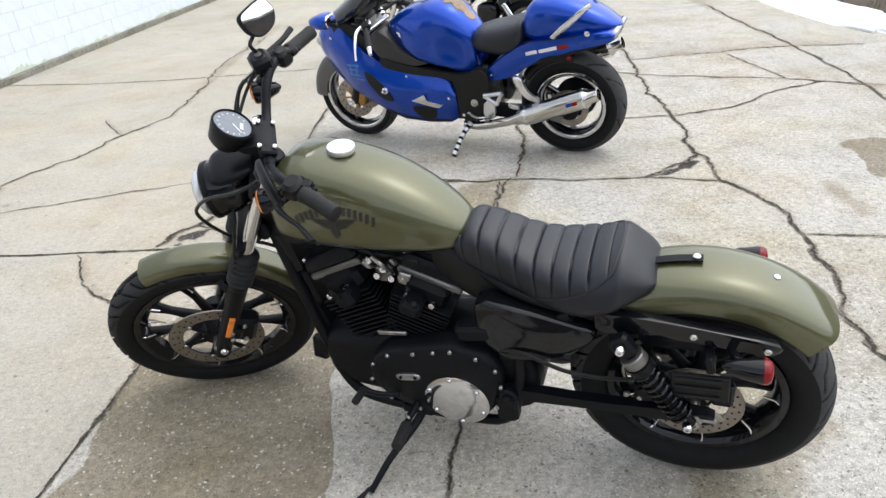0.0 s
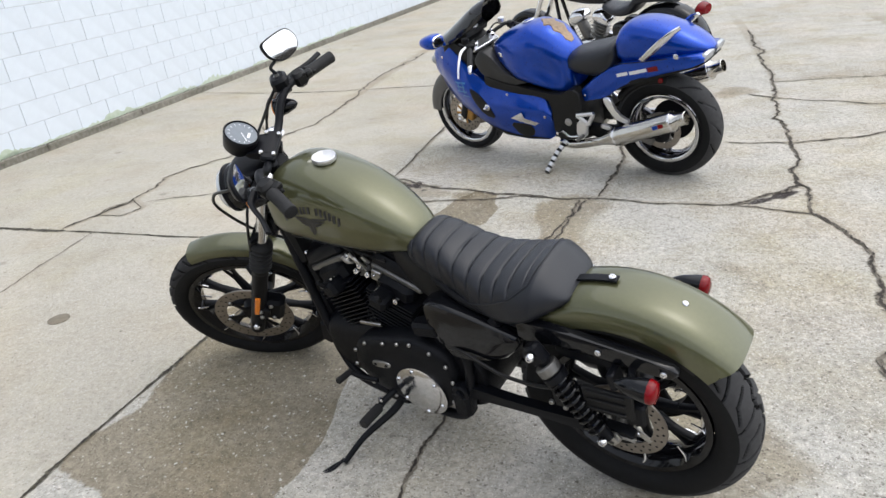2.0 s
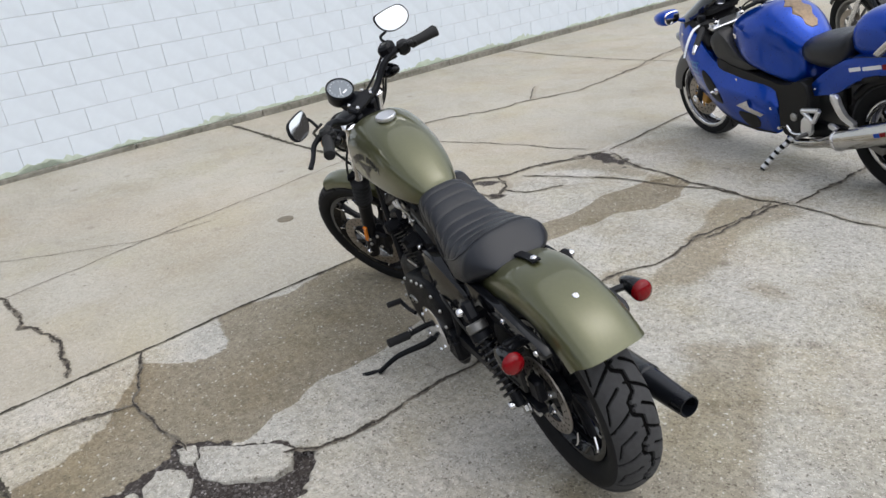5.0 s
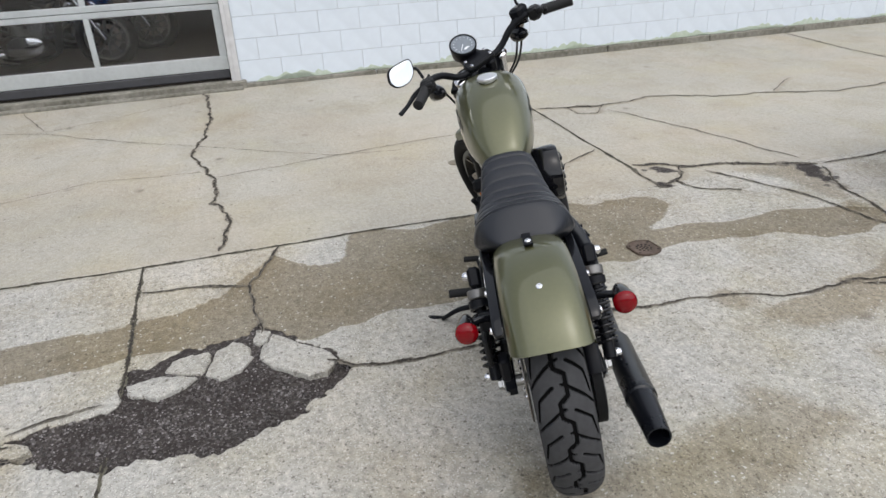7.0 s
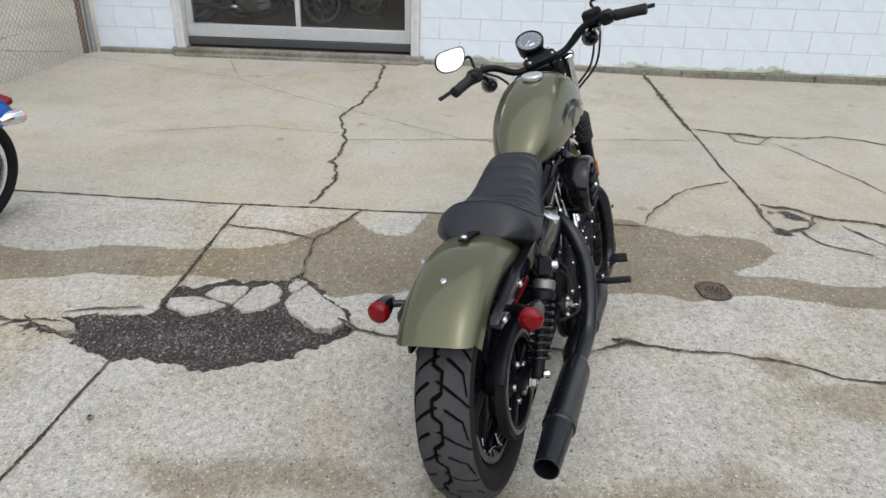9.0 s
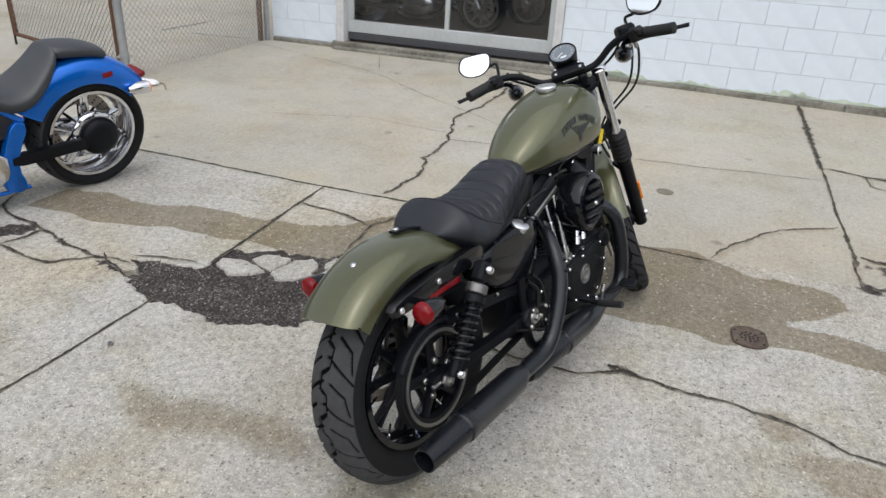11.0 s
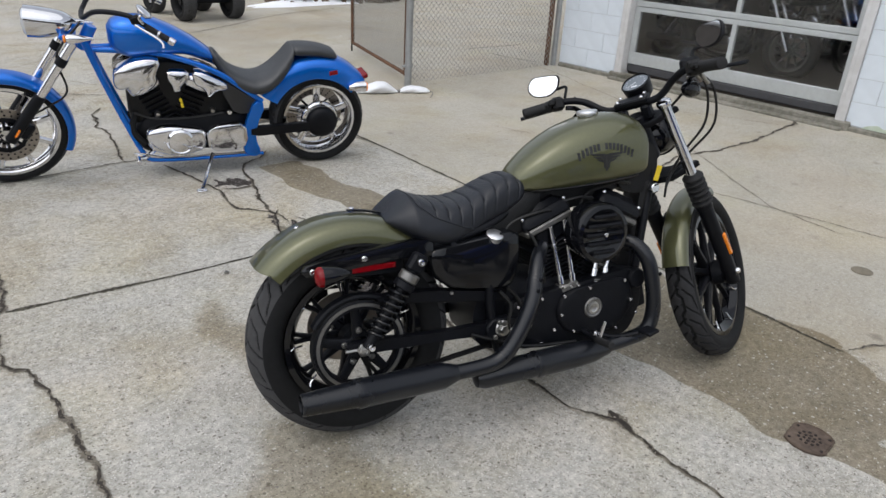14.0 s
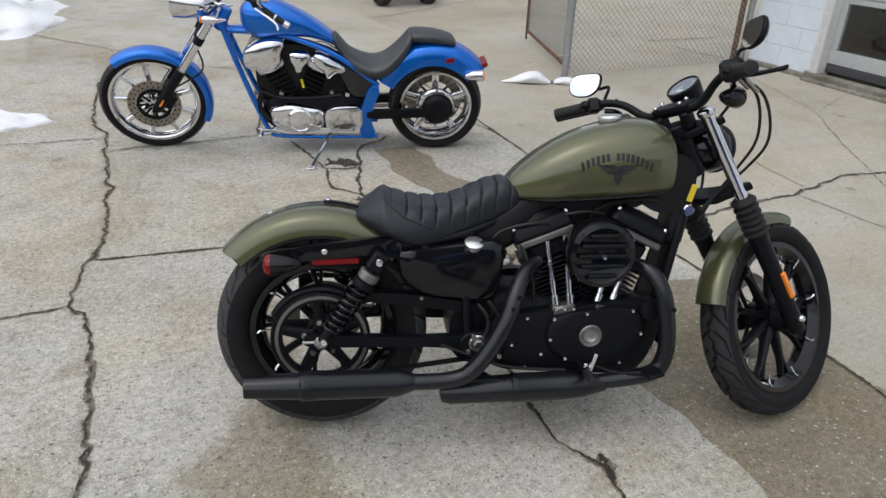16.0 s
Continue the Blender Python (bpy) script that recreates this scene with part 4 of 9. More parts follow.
part("blockwork", bm, M_BLOCK, wall, kind="stuff")
M_ALGAE = mat("pale_algae", (0.42, 0.50, 0.36), 0.85, 0, 0.5, 25, 0.3, second=(0.58, 0.63, 0.56))
moss_rng = random.Random(17)
for k in range(34):
    cy = 1.3 + 0.33 * k + moss_rng.uniform(-0.15, 0.15)
    long, high = moss_rng.uniform(0.10, 0.34), moss_rng.uniform(0.015, 0.07)
    bm = bmesh.new()
    low, top = [], []
    for i in range(15):
        f = i / 14
        y = cy + (f - 0.5) * long * 2
        lift = high * math.sin(math.pi * f) ** 0.7 * moss_rng.uniform(0.35, 1.2)
        low.append((WALL_X + 0.004, y, 0.052)), top.append((WALL_X + 0.004, y, 0.056 + lift))
    ring = low + top[::-1]
    skin(bm, [[(x - 0.003, y, z) for x, y, z in ring], ring])
    part("algae_stain", bm, M_ALGAE, wall, "pale green algae stain", flat=True)
bm = bmesh.new()
box(bm, (0.34, END1 - END0 + 0.2, 0.08), (WALL_X - 0.1, (END0 + END1) / 2, TALL + 0.04), bevel=0.01)
part("coping", bm, M_BEAM, wall, "metal parapet coping")

# the building behind the wall: floor, back and side walls, roof
room = thing("showroom_shell", YARD, "dim showroom interior behind the glass door", "room", kind="structure")
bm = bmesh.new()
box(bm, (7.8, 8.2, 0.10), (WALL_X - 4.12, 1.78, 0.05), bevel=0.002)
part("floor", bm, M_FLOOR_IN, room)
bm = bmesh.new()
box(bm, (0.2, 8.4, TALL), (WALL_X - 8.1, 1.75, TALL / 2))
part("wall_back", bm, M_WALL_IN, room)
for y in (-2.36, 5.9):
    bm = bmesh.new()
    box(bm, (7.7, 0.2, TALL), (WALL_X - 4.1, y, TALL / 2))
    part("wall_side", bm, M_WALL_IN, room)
bm = bmesh.new()
box(bm, (7.9, 8.3, 0.15), (WALL_X - 4.16, 1.75, TALL - 0.2))
part("roof", bm, M_BEAM, room)

# the sectional glass door
door = thing("door_1", YARD, "closed aluminium sectional overhead door with glass panels", "door", kind="structure")
dx = WALL_X - 0.10
bm = bmesh.new()
box(bm, (0.10, DOOR1 - DOOR0 + 0.1, 0.10), (WALL_X + 0.0, (DOOR0 + DOOR1) / 2, 0.036), bevel=0.012)
box(bm, (0.10, DOOR1 - DOOR0 + 0.02, 0.05), (WALL_X + 0.07, (DOOR0 + DOOR1) / 2, 0.012), bevel=0.012)
part("door_sill", bm, M_MOSS, door, "worn concrete sill")
for y, s in ((DOOR0 + 0.045, 1), (DOOR1 - 0.045, -1)):
    bm = bmesh.new()
    box(bm, (0.16, 0.085, DOOR_TOP), (WALL_X - 0.055, y, DOOR_TOP / 2), bevel=0.006)
    box(bm, (0.02, 0.05, DOOR_TOP), (WALL_X + 0.02, y - s * 0.02, DOOR_TOP / 2), bevel=0.004)
    part("jamb", bm, M_JAMB, door, "weathered white timber jamb")
bm = bmesh.new()
box(bm, (0.05, DOOR1 - DOOR0 - 0.18, 0.085), (dx, (DOOR0 + DOOR1) / 2, 0.14), bevel=0.02)
part("bottom_seal", bm, M_DARKGAP, door, "dark rubber bottom seal")
y0, y1 = DOOR0 + 0.09, DOOR1 - 0.09
mid = (y0 + y1) / 2
z = 0.185
for k in range(4):
    h = 0.61
    sec = new("door_section")
    sec.parent = door
    bm = bmesh.new()
    low = 0.13 if k == 0 else 0.055
    box(bm, (0.045, y1 - y0, low), (dx, mid, z + low / 2), bevel=0.004)
    box(bm, (0.045, y1 - y0, 0.05), (dx, mid, z + h - 0.027), bevel=0.004)
    part("rail", bm, M_ALU, sec)
    for y, w in ((y0 + 0.035, 0.07), (mid, 0.05), (y1 - 0.035, 0.07)):
        bm = bmesh.new()
        box(bm, (0.043, w, h - low - 0.05), (dx, y, z + (low + h - 0.05) / 2), bevel=0.004)
        part("stile", bm, M_ALU, sec)
    for a, b in ((y0 + 0.07, mid - 0.025), (mid + 0.025, y1 - 0.07)):
        bm = bmesh.new()
        box(bm, (0.006, b - a, h - low - 0.05), (dx, (a + b) / 2, z + (low + h - 0.05) / 2), bevel=0.001)
        g = part("pane", bm, M_GLASS, sec, "clear glass pane")
        g.visible_shadow = False
    z += h + 0.004

# ---- chain-link fence and open gate ----
M_GALV = mat("galvanised_steel", (0.42, 0.43, 0.43), 0.5, 0.7, 0.25, 20, 0.1)
M_RUST = mat("rusted_steel", (0.17, 0.085, 0.045), 0.85, 0.1, 0.6, 30, 0.5)
M_WIRE = mat("dull_wire", (0.34, 0.335, 0.32), 0.6, 0.4, 0.3, 50, 0.0)


def mesh_panel(bm, length, height, z0=0.05, cell=0.062):
    """Woven diamond wire between x = 0 and length."""
    r = 0.0026
    k = -int(height / cell)
    while k * cell < length:
        for s in (1, -1):
            a = k * cell
            p0, p1 = (max(a, 0), max(-a, 0)), (min(a + height, length), min(height, length - a))
            if p1[0] - p0[0] > 0.03:
                q0, q1 = [(p[0], 0.002 * s, z0 + (p[1] if s > 0 else height - p[1])) for p in (p0, p1)]
                tube(bm, [q0, q1], r, 3, 1, False)
        k += 1


corner = YARD @ Vector((WALL_X + 0.05, END0 - 0.05, 0))
hinge = Vector((-2.92, -2.38, 0))
d = corner - hinge
fence = thing("chain_link_fence", Matrix.Translation(hinge) @ pose(0, 0, 0, 0, 0, math.degrees(math.atan2(d.y, d.x))), "galvanised chain-link fence beside the white wall", "fence")
bm = bmesh.new()
mesh_panel(bm, d.length - 0.08, 1.85)
part("wire_mesh", bm, M_WIRE, fence, "woven diamond wire mesh", "stuff", flat=True)
bm = bmesh.new()
rod(bm, (0, 0, -0.06), (0, 0, 2.1), 0.036, 16)
part("gate_post", bm, M_GALV, fence)
bm = bmesh.new()
rod(bm, (d.length - 0.09, 0.03, -0.02), (d.length - 0.09, 0.03, 2.1), 0.03, 14)
part("post", bm, M_RUST, fence, "rusty end post")
bm = bmesh.new()
rod(bm, (d.length, 0, -0.02), (d.length, 0, 2.0), 0.032, 14)
part("post", bm, M_GALV, fence)
bm = bmesh.new()
rod(bm, (0, 0, 1.93), (d.length, 0, 1.93), 0.02, 10)
part("rail", bm, M_GALV, fence)
for z in (0.22, 1.0, 1.75):
    bm = bmesh.new()
    lathe(bm, [(0.044, -0.014), (0.046, 0), (0.044, 0.014)], (0, 0, z), seg=16)
    box(bm, (0.03, 0.03, 0.02), (-0.06, 0.0, z), bevel=0.003)
    part("hinge_band", bm, M_GALV, fence)
gend = Vector((-3.70, -4.36, 0))
gs = hinge + Vector((-0.05, -0.10, 0))
d2 = gend - gs
gate = thing("chain_link_gate", Matrix.Translation(gs) @ pose(0, 0, 0, 0, 0, math.degrees(math.atan2(d2.y, d2.x))), "open chain-link gate with a rusty tube frame", "gate")
bm = bmesh.new()
for x in (0, d2.length):
    rod(bm, (x, 0, 0.10), (x, 0, 1.95), 0.022, 12)
rod(bm, (0, 0, 0.12), (d2.length, 0, 0.12), 0.02, 12)
rod(bm, (0, 0, 1.93), (d2.length, 0, 1.93), 0.02, 12)
part("gate_frame", bm, M_RUST, gate)
bm = bmesh.new()
mesh_panel(bm, d2.length, 1.8, 0.13)
part("wire_mesh", bm, M_WIRE, gate, kind="stuff", flat=True)
bm = bmesh.new()
rod(bm, (d2.length + 0.05, 0, 0.0), (d2.length + 0.05, 0, 1.5), 0.011, 10)
part("drop_rod", bm, M_PLASTIC, gate, "black drop rod")

# ---- drain cover and small cap in the slab ----
M_IRON = mat("rusty_iron", (0.150, 0.112, 0.085), 0.85, 0.1, 0.6, 45, 0.5, second=(0.05, 0.034, 0.026))
M_HOLE = mat("iron_hole", (0.028, 0.020, 0.016), 0.9, 0.0, 0.4, 60, 0.2)
cover = thing("drain_cover", pose(-0.434, 2.584, 0.004, 0, 0, 2), "rusty barrel-shaped cast-iron drain cover set in the concrete", "drain cover")
bm = bmesh.new()
plate = [(0.080 * math.cos(k * 0.1309) * (1 + 0.015 * math.sin(k * 1.7)), max(min(0.084 * math.sin(k * 0.1309), 0.068), -0.068) * (1 + 0.02 * math.cos(k * 2.3))) for k in range(48)]
skin(bm, [[(x * k, y * k, z) for x, y in plate] for k, z in ((0.98, -0.01), (1.0, 0.005), (0.95, 0.008), (0.90, 0.003), (0.3, 0.003))])
part("rim", bm, M_IRON, cover)
STUD = bpy.data.meshes.new("stud")
b = bmesh.new()
lathe(b, [(0.0058, 0), (0.0052, 0.0020), (0.0025, 0.0026)], seg=8)
b.to_mesh(STUD)
b.free()
STUD.materials.append(M_HOLE)
for ring, count in ((0.0, 1), (0.017, 6), (0.034, 11)):
    for k in range(count):
        o = new("stud", STUD)
        o.parent = cover
        o.matrix_local = pose(ring * math.cos(6.283 * k / count), ring * math.sin(6.283 * k / count), 0.003)
for x, y in ((0.042, 0.052), (-0.042, 0.052), (0.042, -0.052), (-0.042, -0.052)):
    o = new("screw", STUD)
    o.parent = cover
    o.matrix_local = pose(x, y, 0.003)
bm = bmesh.new()
lathe(bm, [(0.052, -0.005), (0.052, 0.003), (0.045, 0.005), (0.0, 0.004)], seg=28)
solo("cleanout_cap", bm, mat("dull_brass", (0.22, 0.19, 0.14), 0.7, 0.2, 0.4, 40, 0.3), "small dull round cap set in the concrete", "floor cap", m=pose(-2.06, 2.24, 0))

# ---- snow ----
M_WOOD = mat("weathered_timber", (0.16, 0.12, 0.085), 0.85, 0, 0.5, 20, 0.3)
M_SNOW = mat("old_snow", (0.86, 0.87, 0.89), 0.75, 0, 0.08, 14, 0.6, 40)


def snow(x, y, sx, sy, h, turn=0, seed=1):
    bm = bmesh.new()
    rings = []
    off = Vector((seed * 7.3, seed * 3.1, 0))
    for i in range(14):
        f = 1 - i / 13
        ring = []
        for j in range(48):
            a = 2 * math.pi * j / 48
            q = Vector((math.cos(a), math.sin(a), 0)) * f
            k = 1 + 0.34 * noise.noise(q * 1.9 + off) + 0.16 * noise.noise(q * 5.0 + off)
            z = h * (1 - f ** 1.7) * (0.8 + 0.7 * noise.noise(q * 3.0 + off + Vector((0, 0, 9)))) + (0.02 * h * noise.noise(q * 11 + off) if f < 1 else 0)
            ring.append((q.x * sx * k, q.y * sy * k, max(z, 0) - (0.01 if i == 0 else 0)))
        rings.append(ring)
    skin(bm, rings)
    return solo("snow_pile", bm, M_SNOW, "low heap of melting white snow on the concrete", "snow", "snow patches", m=pose(x, y, 0, 0, 0, turn), sharp=80)


snow(2.35, -7.3, 0.75, 1.9, 0.30, -10, 2)
snow(1.95, -2.45, 0.36, 0.22, 0.10, 15, 3)
# white bag of sand, tied in the middle, that holds the gate
M_BAG = mat("white_plastic_bag", (0.82, 0.83, 0.85), 0.45, 0, 0.08, 14, 0.5, 30)
bag = thing("sandbag", pose(-2.69, -2.25, 0, 0, 0, -29), "white plastic sandbag tied in the middle by the gate post", "sandbag")
for run, name in (([(0.015, 0.028, 0.020), (0.06, 0.060, 0.052), (0.13, 0.10, 0.098), (0.20, 0.105, 0.112), (0.28, 0.10, 0.085), (0.36, 0.075, 0.050), (0.43, 0.045, 0.022), (0.49, 0.012, 0.008)], "filled_end"), ([(-0.010, 0.028, 0.020), (-0.05, 0.060, 0.050), (-0.12, 0.072, 0.066), (-0.20, 0.072, 0.062), (-0.27, 0.062, 0.048), (-0.31, 0.030, 0.024)], "filled_end")):
    bm = bmesh.new()
    rings = []
    for x, half, top in catmull(run, 5):
        ring = []
        for k in range(28):
            a = 2 * math.pi * k / 28
            q = Vector((x * 9, math.cos(a) * 1.3, math.sin(a) * 1.3))
            f = 1 + 0.16 * noise.noise(q) + 0.07 * noise.noise(q * 3)
            ring.append((x, half * math.cos(a) * f, max(top * 0.46 + top * 0.54 * math.sin(a) * f, 0.002)))
        rings.append(ring)
    skin(bm, rings)
    part(name, bm, M_BAG, bag, sharp=70)
bm = bmesh.new()
rod(bm, (-0.016, 0, 0.014), (0.020, 0, 0.014), 0.016, 12)
part("tie", bm, M_ALLOY, bag, "grey tie round the neck")
bm = bmesh.new()
tube(bm, [(-0.31, 0.0, 0.012), (-0.34, 0.05, 0.006), (-0.30, 0.16, 0.005), (-0.27, 0.24, 0.005)], 0.004, 6)
part("string", bm, M_ALLOY, bag, "loose grey string")
snow(4.42, 8.3, 0.36, 3.0, 0.14, 2, 6)
# grass verge with leaf litter behind the snow edge
M_SOIL = mat("leaf_litter", (0.085, 0.062, 0.042), 0.9, 0, 0.6, 30, 0.6, second=(0.035, 0.028, 0.018))
M_BLADE = mat("winter_grass", (0.085, 0.105, 0.035), 0.8, 0, 0.6, 9, 0.0, second=(0.11, 0.075, 0.04))
verge = thing("verge", pose(6.2, 8.6, 0), "winter grass verge with brown leaf litter beside the snow", "grass verge", kind="structure")
bm = bmesh.new()
rings = []
for k, z in ((1.0, -0.02), (0.97, 0.05), (0.85, 0.09), (0.4, 0.12)):
    rings.append([(1.75 * k * math.copysign(abs(math.cos(a)) ** 0.5, math.cos(a)) + 0.08 * math.sin(a * 7), 3.6 * k * math.copysign(abs(math.sin(a)) ** 0.5, math.sin(a)), z) for a in [j * 0.1309 for j in range(48)]])
skin(bm, rings)
part("soil", bm, M_SOIL, verge, "brown leaf litter")
bm = bmesh.new()
r = random.Random(21)
for _ in range(9000):
    c = Vector((r.uniform(-1.6, 0.6), r.uniform(-3.3, 3.3), 0.07))
    if noise.noise(c * 2.2) < -0.15:
        continue
    a = r.uniform(0, 6.28)
    u, tip = Vector((math.cos(a), math.sin(a), 0)) * 0.006, Vector((r.gauss(0, 0.03), r.gauss(0, 0.03), r.uniform(0.03, 0.09)))
    bm.faces.new([bm.verts.new(q) for q in (c - u, c + u, c + tip)])
part("grass", bm, M_BLADE, verge, "short faded grass", kind="stuff", flat=True)
snow(-6.2, -8.85, 2.1, 0.42, 0.20, 8, 7)
snow(-6.75, -4.30, 0.42, 0.12, 0.05, 140, 8)
# plastic-wrapped crates on the far snow
M_WRAP = mat("white_wrap", (0.68, 0.71, 0.75), 0.35, 0, 0.25, 7, 0.5, 22)
crate_rng = random.Random(8)
for x, y, w, d, h, turn in ((-5.75, -9.05, 0.75, 0.7, 1.0, 12), (-6.70, -8.95, 0.9, 0.7, 1.15, -6), (-7.70, -8.9, 0.8, 0.7, 0.95, 20)):
    crate = thing("wrapped_crate", pose(x, y, 0.04, 0, 0, turn), "crate wrapped in crinkled white plastic standing in snow", "crate", "wrapped crates by the snow")
    bm = bmesh.new()
    edge = rounded([(-w / 2, -d / 2), (w / 2, -d / 2), (w / 2, d / 2), (-w / 2, d / 2)], 2)
    edge = [(a[0] * (1 - f) + b[0] * f, a[1] * (1 - f) + b[1] * f) for a, b in zip(edge, edge[1:] + edge[:1]) for f in (0, 0.33, 0.66)]
    skin(bm, [[(px * (1 + crate_rng.uniform(-0.02, 0.02)), py * (1 + crate_rng.uniform(-0.02, 0.02)), z) for px, py in edge] for z in [0.10 + (h - 0.10) * k / 9 for k in range(10)]])
    part("wrapping", bm, M_WRAP, crate, "crinkled white plastic wrap")
    for k in (-1, 0, 1):
        bm = bmesh.new()
        box(bm, (0.09, d, 0.10), (k * w * 0.42, 0, 0.05), bevel=0.006)
        part("pallet_foot", bm, M_WOOD, crate, "weathered timber skid")
bm = bmesh.new()
lathe(bm, [(0.006, 0.0), (0.011, 0.0), (0.012, 0.003), (0.012, 0.009), (0.011, 0.012), (0.006, 0.012), (0.005, 0.006), (0.006, 0.0)], (0, 0, 0), (0, 0, 1), 6)
solo("nut", bm, M_STEEL, "small loose steel nut on the concrete", "nut", m=pose(0.50, 0.29, 0.0005))

# ---- unseen plain dark blocks, added far off as a horizon for paint and mirrors to reflect ----
M_FAR = mat("backdrop_dark", (0.085, 0.075, 0.068), 0.9, 0, 0.4, 0.8, 0.1)
for x, y, sx, sy, h in ((30, 4, 8, 70, 5.0), (6, 34, 56, 8, 6.0), (2, -28, 60, 8, 5.5), (-40, -22, 8, 50, 6.0)):
    bm = bmesh.new()
    box(bm, (sx, sy, h + 0.2), (0, 0, h / 2 - 0.1), bevel=0.05)
    b = thing("backdrop", pose(x, y, 0), "unseen plain dark block added as a far horizon for reflections", "building", kind="structure")
    part("wall", bm, M_FAR, b)
    bm = bmesh.new()
    box(bm, (sx + 0.6, sy + 0.6, 0.4), (0, 0, h + 0.25), bevel=0.05)
    part("roof", bm, M_BEAM, b)


# ---- the olive cruiser ----
BIKE = pose(0.698, 1.550, 0.008, 0, 0, 160.4) @ pose(0, 0, 0, -10.5)
bike = thing("motorcycle", BIKE, "olive green and black cruiser motorcycle leaning on its side stand", "motorcycle")
PIVOT = Matrix.Translation((1.095, 0, 0.93))
STEER = PIVOT @ Matrix.Rotation(radians(32), 4, Vector((-0.5, 0, 0.8660254))) @ PIVOT.inverted()


def sub(name, parent, m=None):
    o = new(name)
    o.empty_display_size = 0.05
    o.parent = parent
    if m:
        o.matrix_local = m
    return o


def nine_spoke_wheel(name, centre, radius, rim, width, m=None, rot=0.0):
    """Black cast wheel with nine split spokes and bare machined edges."""
    w = sub(name, bike, m)
    bm = bmesh.new()
    tyre(bm, centre, radius, rim, width, 952, tread="cruiser")
    part("tyre", bm, M_RUBBER, w, "black street tyre with cut tread")
    bm = bmesh.new()
    h = width * 0.36
    ring_part(bm, centre, [(rim + 0.007, -h), (rim + 0.007, -h + 0.008), (rim - 0.012, -h + 0.014), (rim - 0.022, -0.012), (rim - 0.022, 0.012), (rim - 0.012, h - 0.014), (rim + 0.007, h - 0.008), (rim + 0.007, h), (rim - 0.010, h), (rim - 0.022, h * 0.72), (rim - 0.034, 0.014), (rim - 0.034, -0.014), (rim - 0.022, -h * 0.72), (rim - 0.010, -h)], 72)
    part("rim", bm, M_GLOSS, w, "gloss black cast rim")
    bm = bmesh.new()
    lathe(bm, [(0.03, -0.07), (0.045, -0.066), (0.05, -0.03), (0.036, -0.02), (0.036, 0.02), (0.05, 0.03), (0.045, 0.066), (0.03, 0.07)], centre, (0, 1, 0), 28)
    part("hub", bm, M_SATIN, w)
    for k in range(9):
        a = rot + 2 * math.pi * k / 9
        bm = bmesh.new()
        spoke(bm, centre, a, 0.036, rim - 0.09, 0.030, 0.020, 0.040, 0.026)
        for s in (1, -1):
            spoke(bm, centre, a + s * 0.01, rim - 0.10, rim - 0.024, 0.015, 0.012, 0.026, 0.022, 0, 0, None, s * 0.075)
        part("spoke", bm, M_SATIN, w)
        for s in (1, -1):
            bm = bmesh.new()
            b = a + 0.085
            rr = rim - 0.030
            tube(bm, [(centre[0] + (rr - 0.022) * math.cos(b), centre[1] + s * h * 0.62, centre[2] + (rr - 0.022) * math.sin(b)),
                      (centre[0] + (rr + 0.006) * math.cos(b), centre[1] + s * h * 0.8, centre[2] + (rr + 0.006) * math.sin(b)),
                      (centre[0] + (rr + 0.016) * math.cos(b + 0.03), centre[1] + s * h * 0.92, centre[2] + (rr + 0.016) * math.sin(b + 0.03))], [0.0026, 0.0034, 0.0022], 6, 3)
            part("machined_edge", bm, M_CHROME, w)
    return w


REAR, FRONT = (0, 0, 0.325), (1.503, -0.008, 0.302)
rear_wheel = nine_spoke_wheel("rear_wheel", REAR, 0.325, 0.213, 0.143, rot=0.25)
front_wheel = nine_spoke_wheel("front_wheel", FRONT, 0.331, 0.247, 0.104, STEER, rot=0.1)
next(o for o in front_wheel.children if o.name.startswith("tyre")).data.materials[2] = M_CLEANTREAD
next(o for o in front_wheel.children if o.name.startswith("tyre")).data.materials[1] = M_RUBBER

# brake discs
bm = bmesh.new()
disc(bm, (FRONT[0], 0.062, FRONT[2]), 0.105, 0.150, 0.005)
d = part("brake_disc", bm, M_DISC, front_wheel, "drilled steel brake disc")
for k in range(6):
    bm = bmesh.new()
    spoke(bm, (FRONT[0], 0.062, FRONT[2]), k * math.pi / 3, 0.035, 0.110, 0.018, 0.022, 0.006, 0.006)
    part("carrier_arm", bm, M_SATIN, front_wheel)
bolts(front_wheel, [(FRONT[0] + 0.106 * math.cos(k * 1.0472), 0.065, FRONT[2] + 0.106 * math.sin(k * 1.0472)) for k in range(6)], (0, 1, 0), 0.007, 0.006, M_STEEL)
bolts(front_wheel, [(FRONT[0] + r * math.cos(a), 0.0638, FRONT[2] + r * math.sin(a)) for r in (0.120, 0.136) for a in [k * 0.2618 + r * 30 for k in range(24)]], (0, 1, 0), 0.0036, 0.0015, M_SATIN, "drill_hole")
bm = bmesh.new()
disc(bm, (0, 0.082, 0.325), 0.082, 0.120, 0.005)
part("brake_disc", bm, M_DISC, rear_wheel, "drilled steel brake disc")
for k in range(5):
    bm = bmesh.new()
    spoke(bm, (0, 0.082, 0.325), k * 1.2566, 0.03, 0.09, 0.022, 0.020, 0.006, 0.006)
    part("carrier_arm", bm, M_STEEL, rear_wheel)
bolts(rear_wheel, [(0.05 * math.cos(k * 1.2566), 0.086, 0.325 + 0.05 * math.sin(k * 1.2566)) for k in range(5)], (0, 1, 0), 0.007, 0.006)
bolts(rear_wheel, [(r * math.cos(a), 0.0838, 0.325 + r * math.sin(a)) for r in (0.094, 0.108) for a in [k * 0.2618 + r * 30 for k in range(24)]], (0, 1, 0), 0.0036, 0.0015, M_SATIN, "drill_hole")

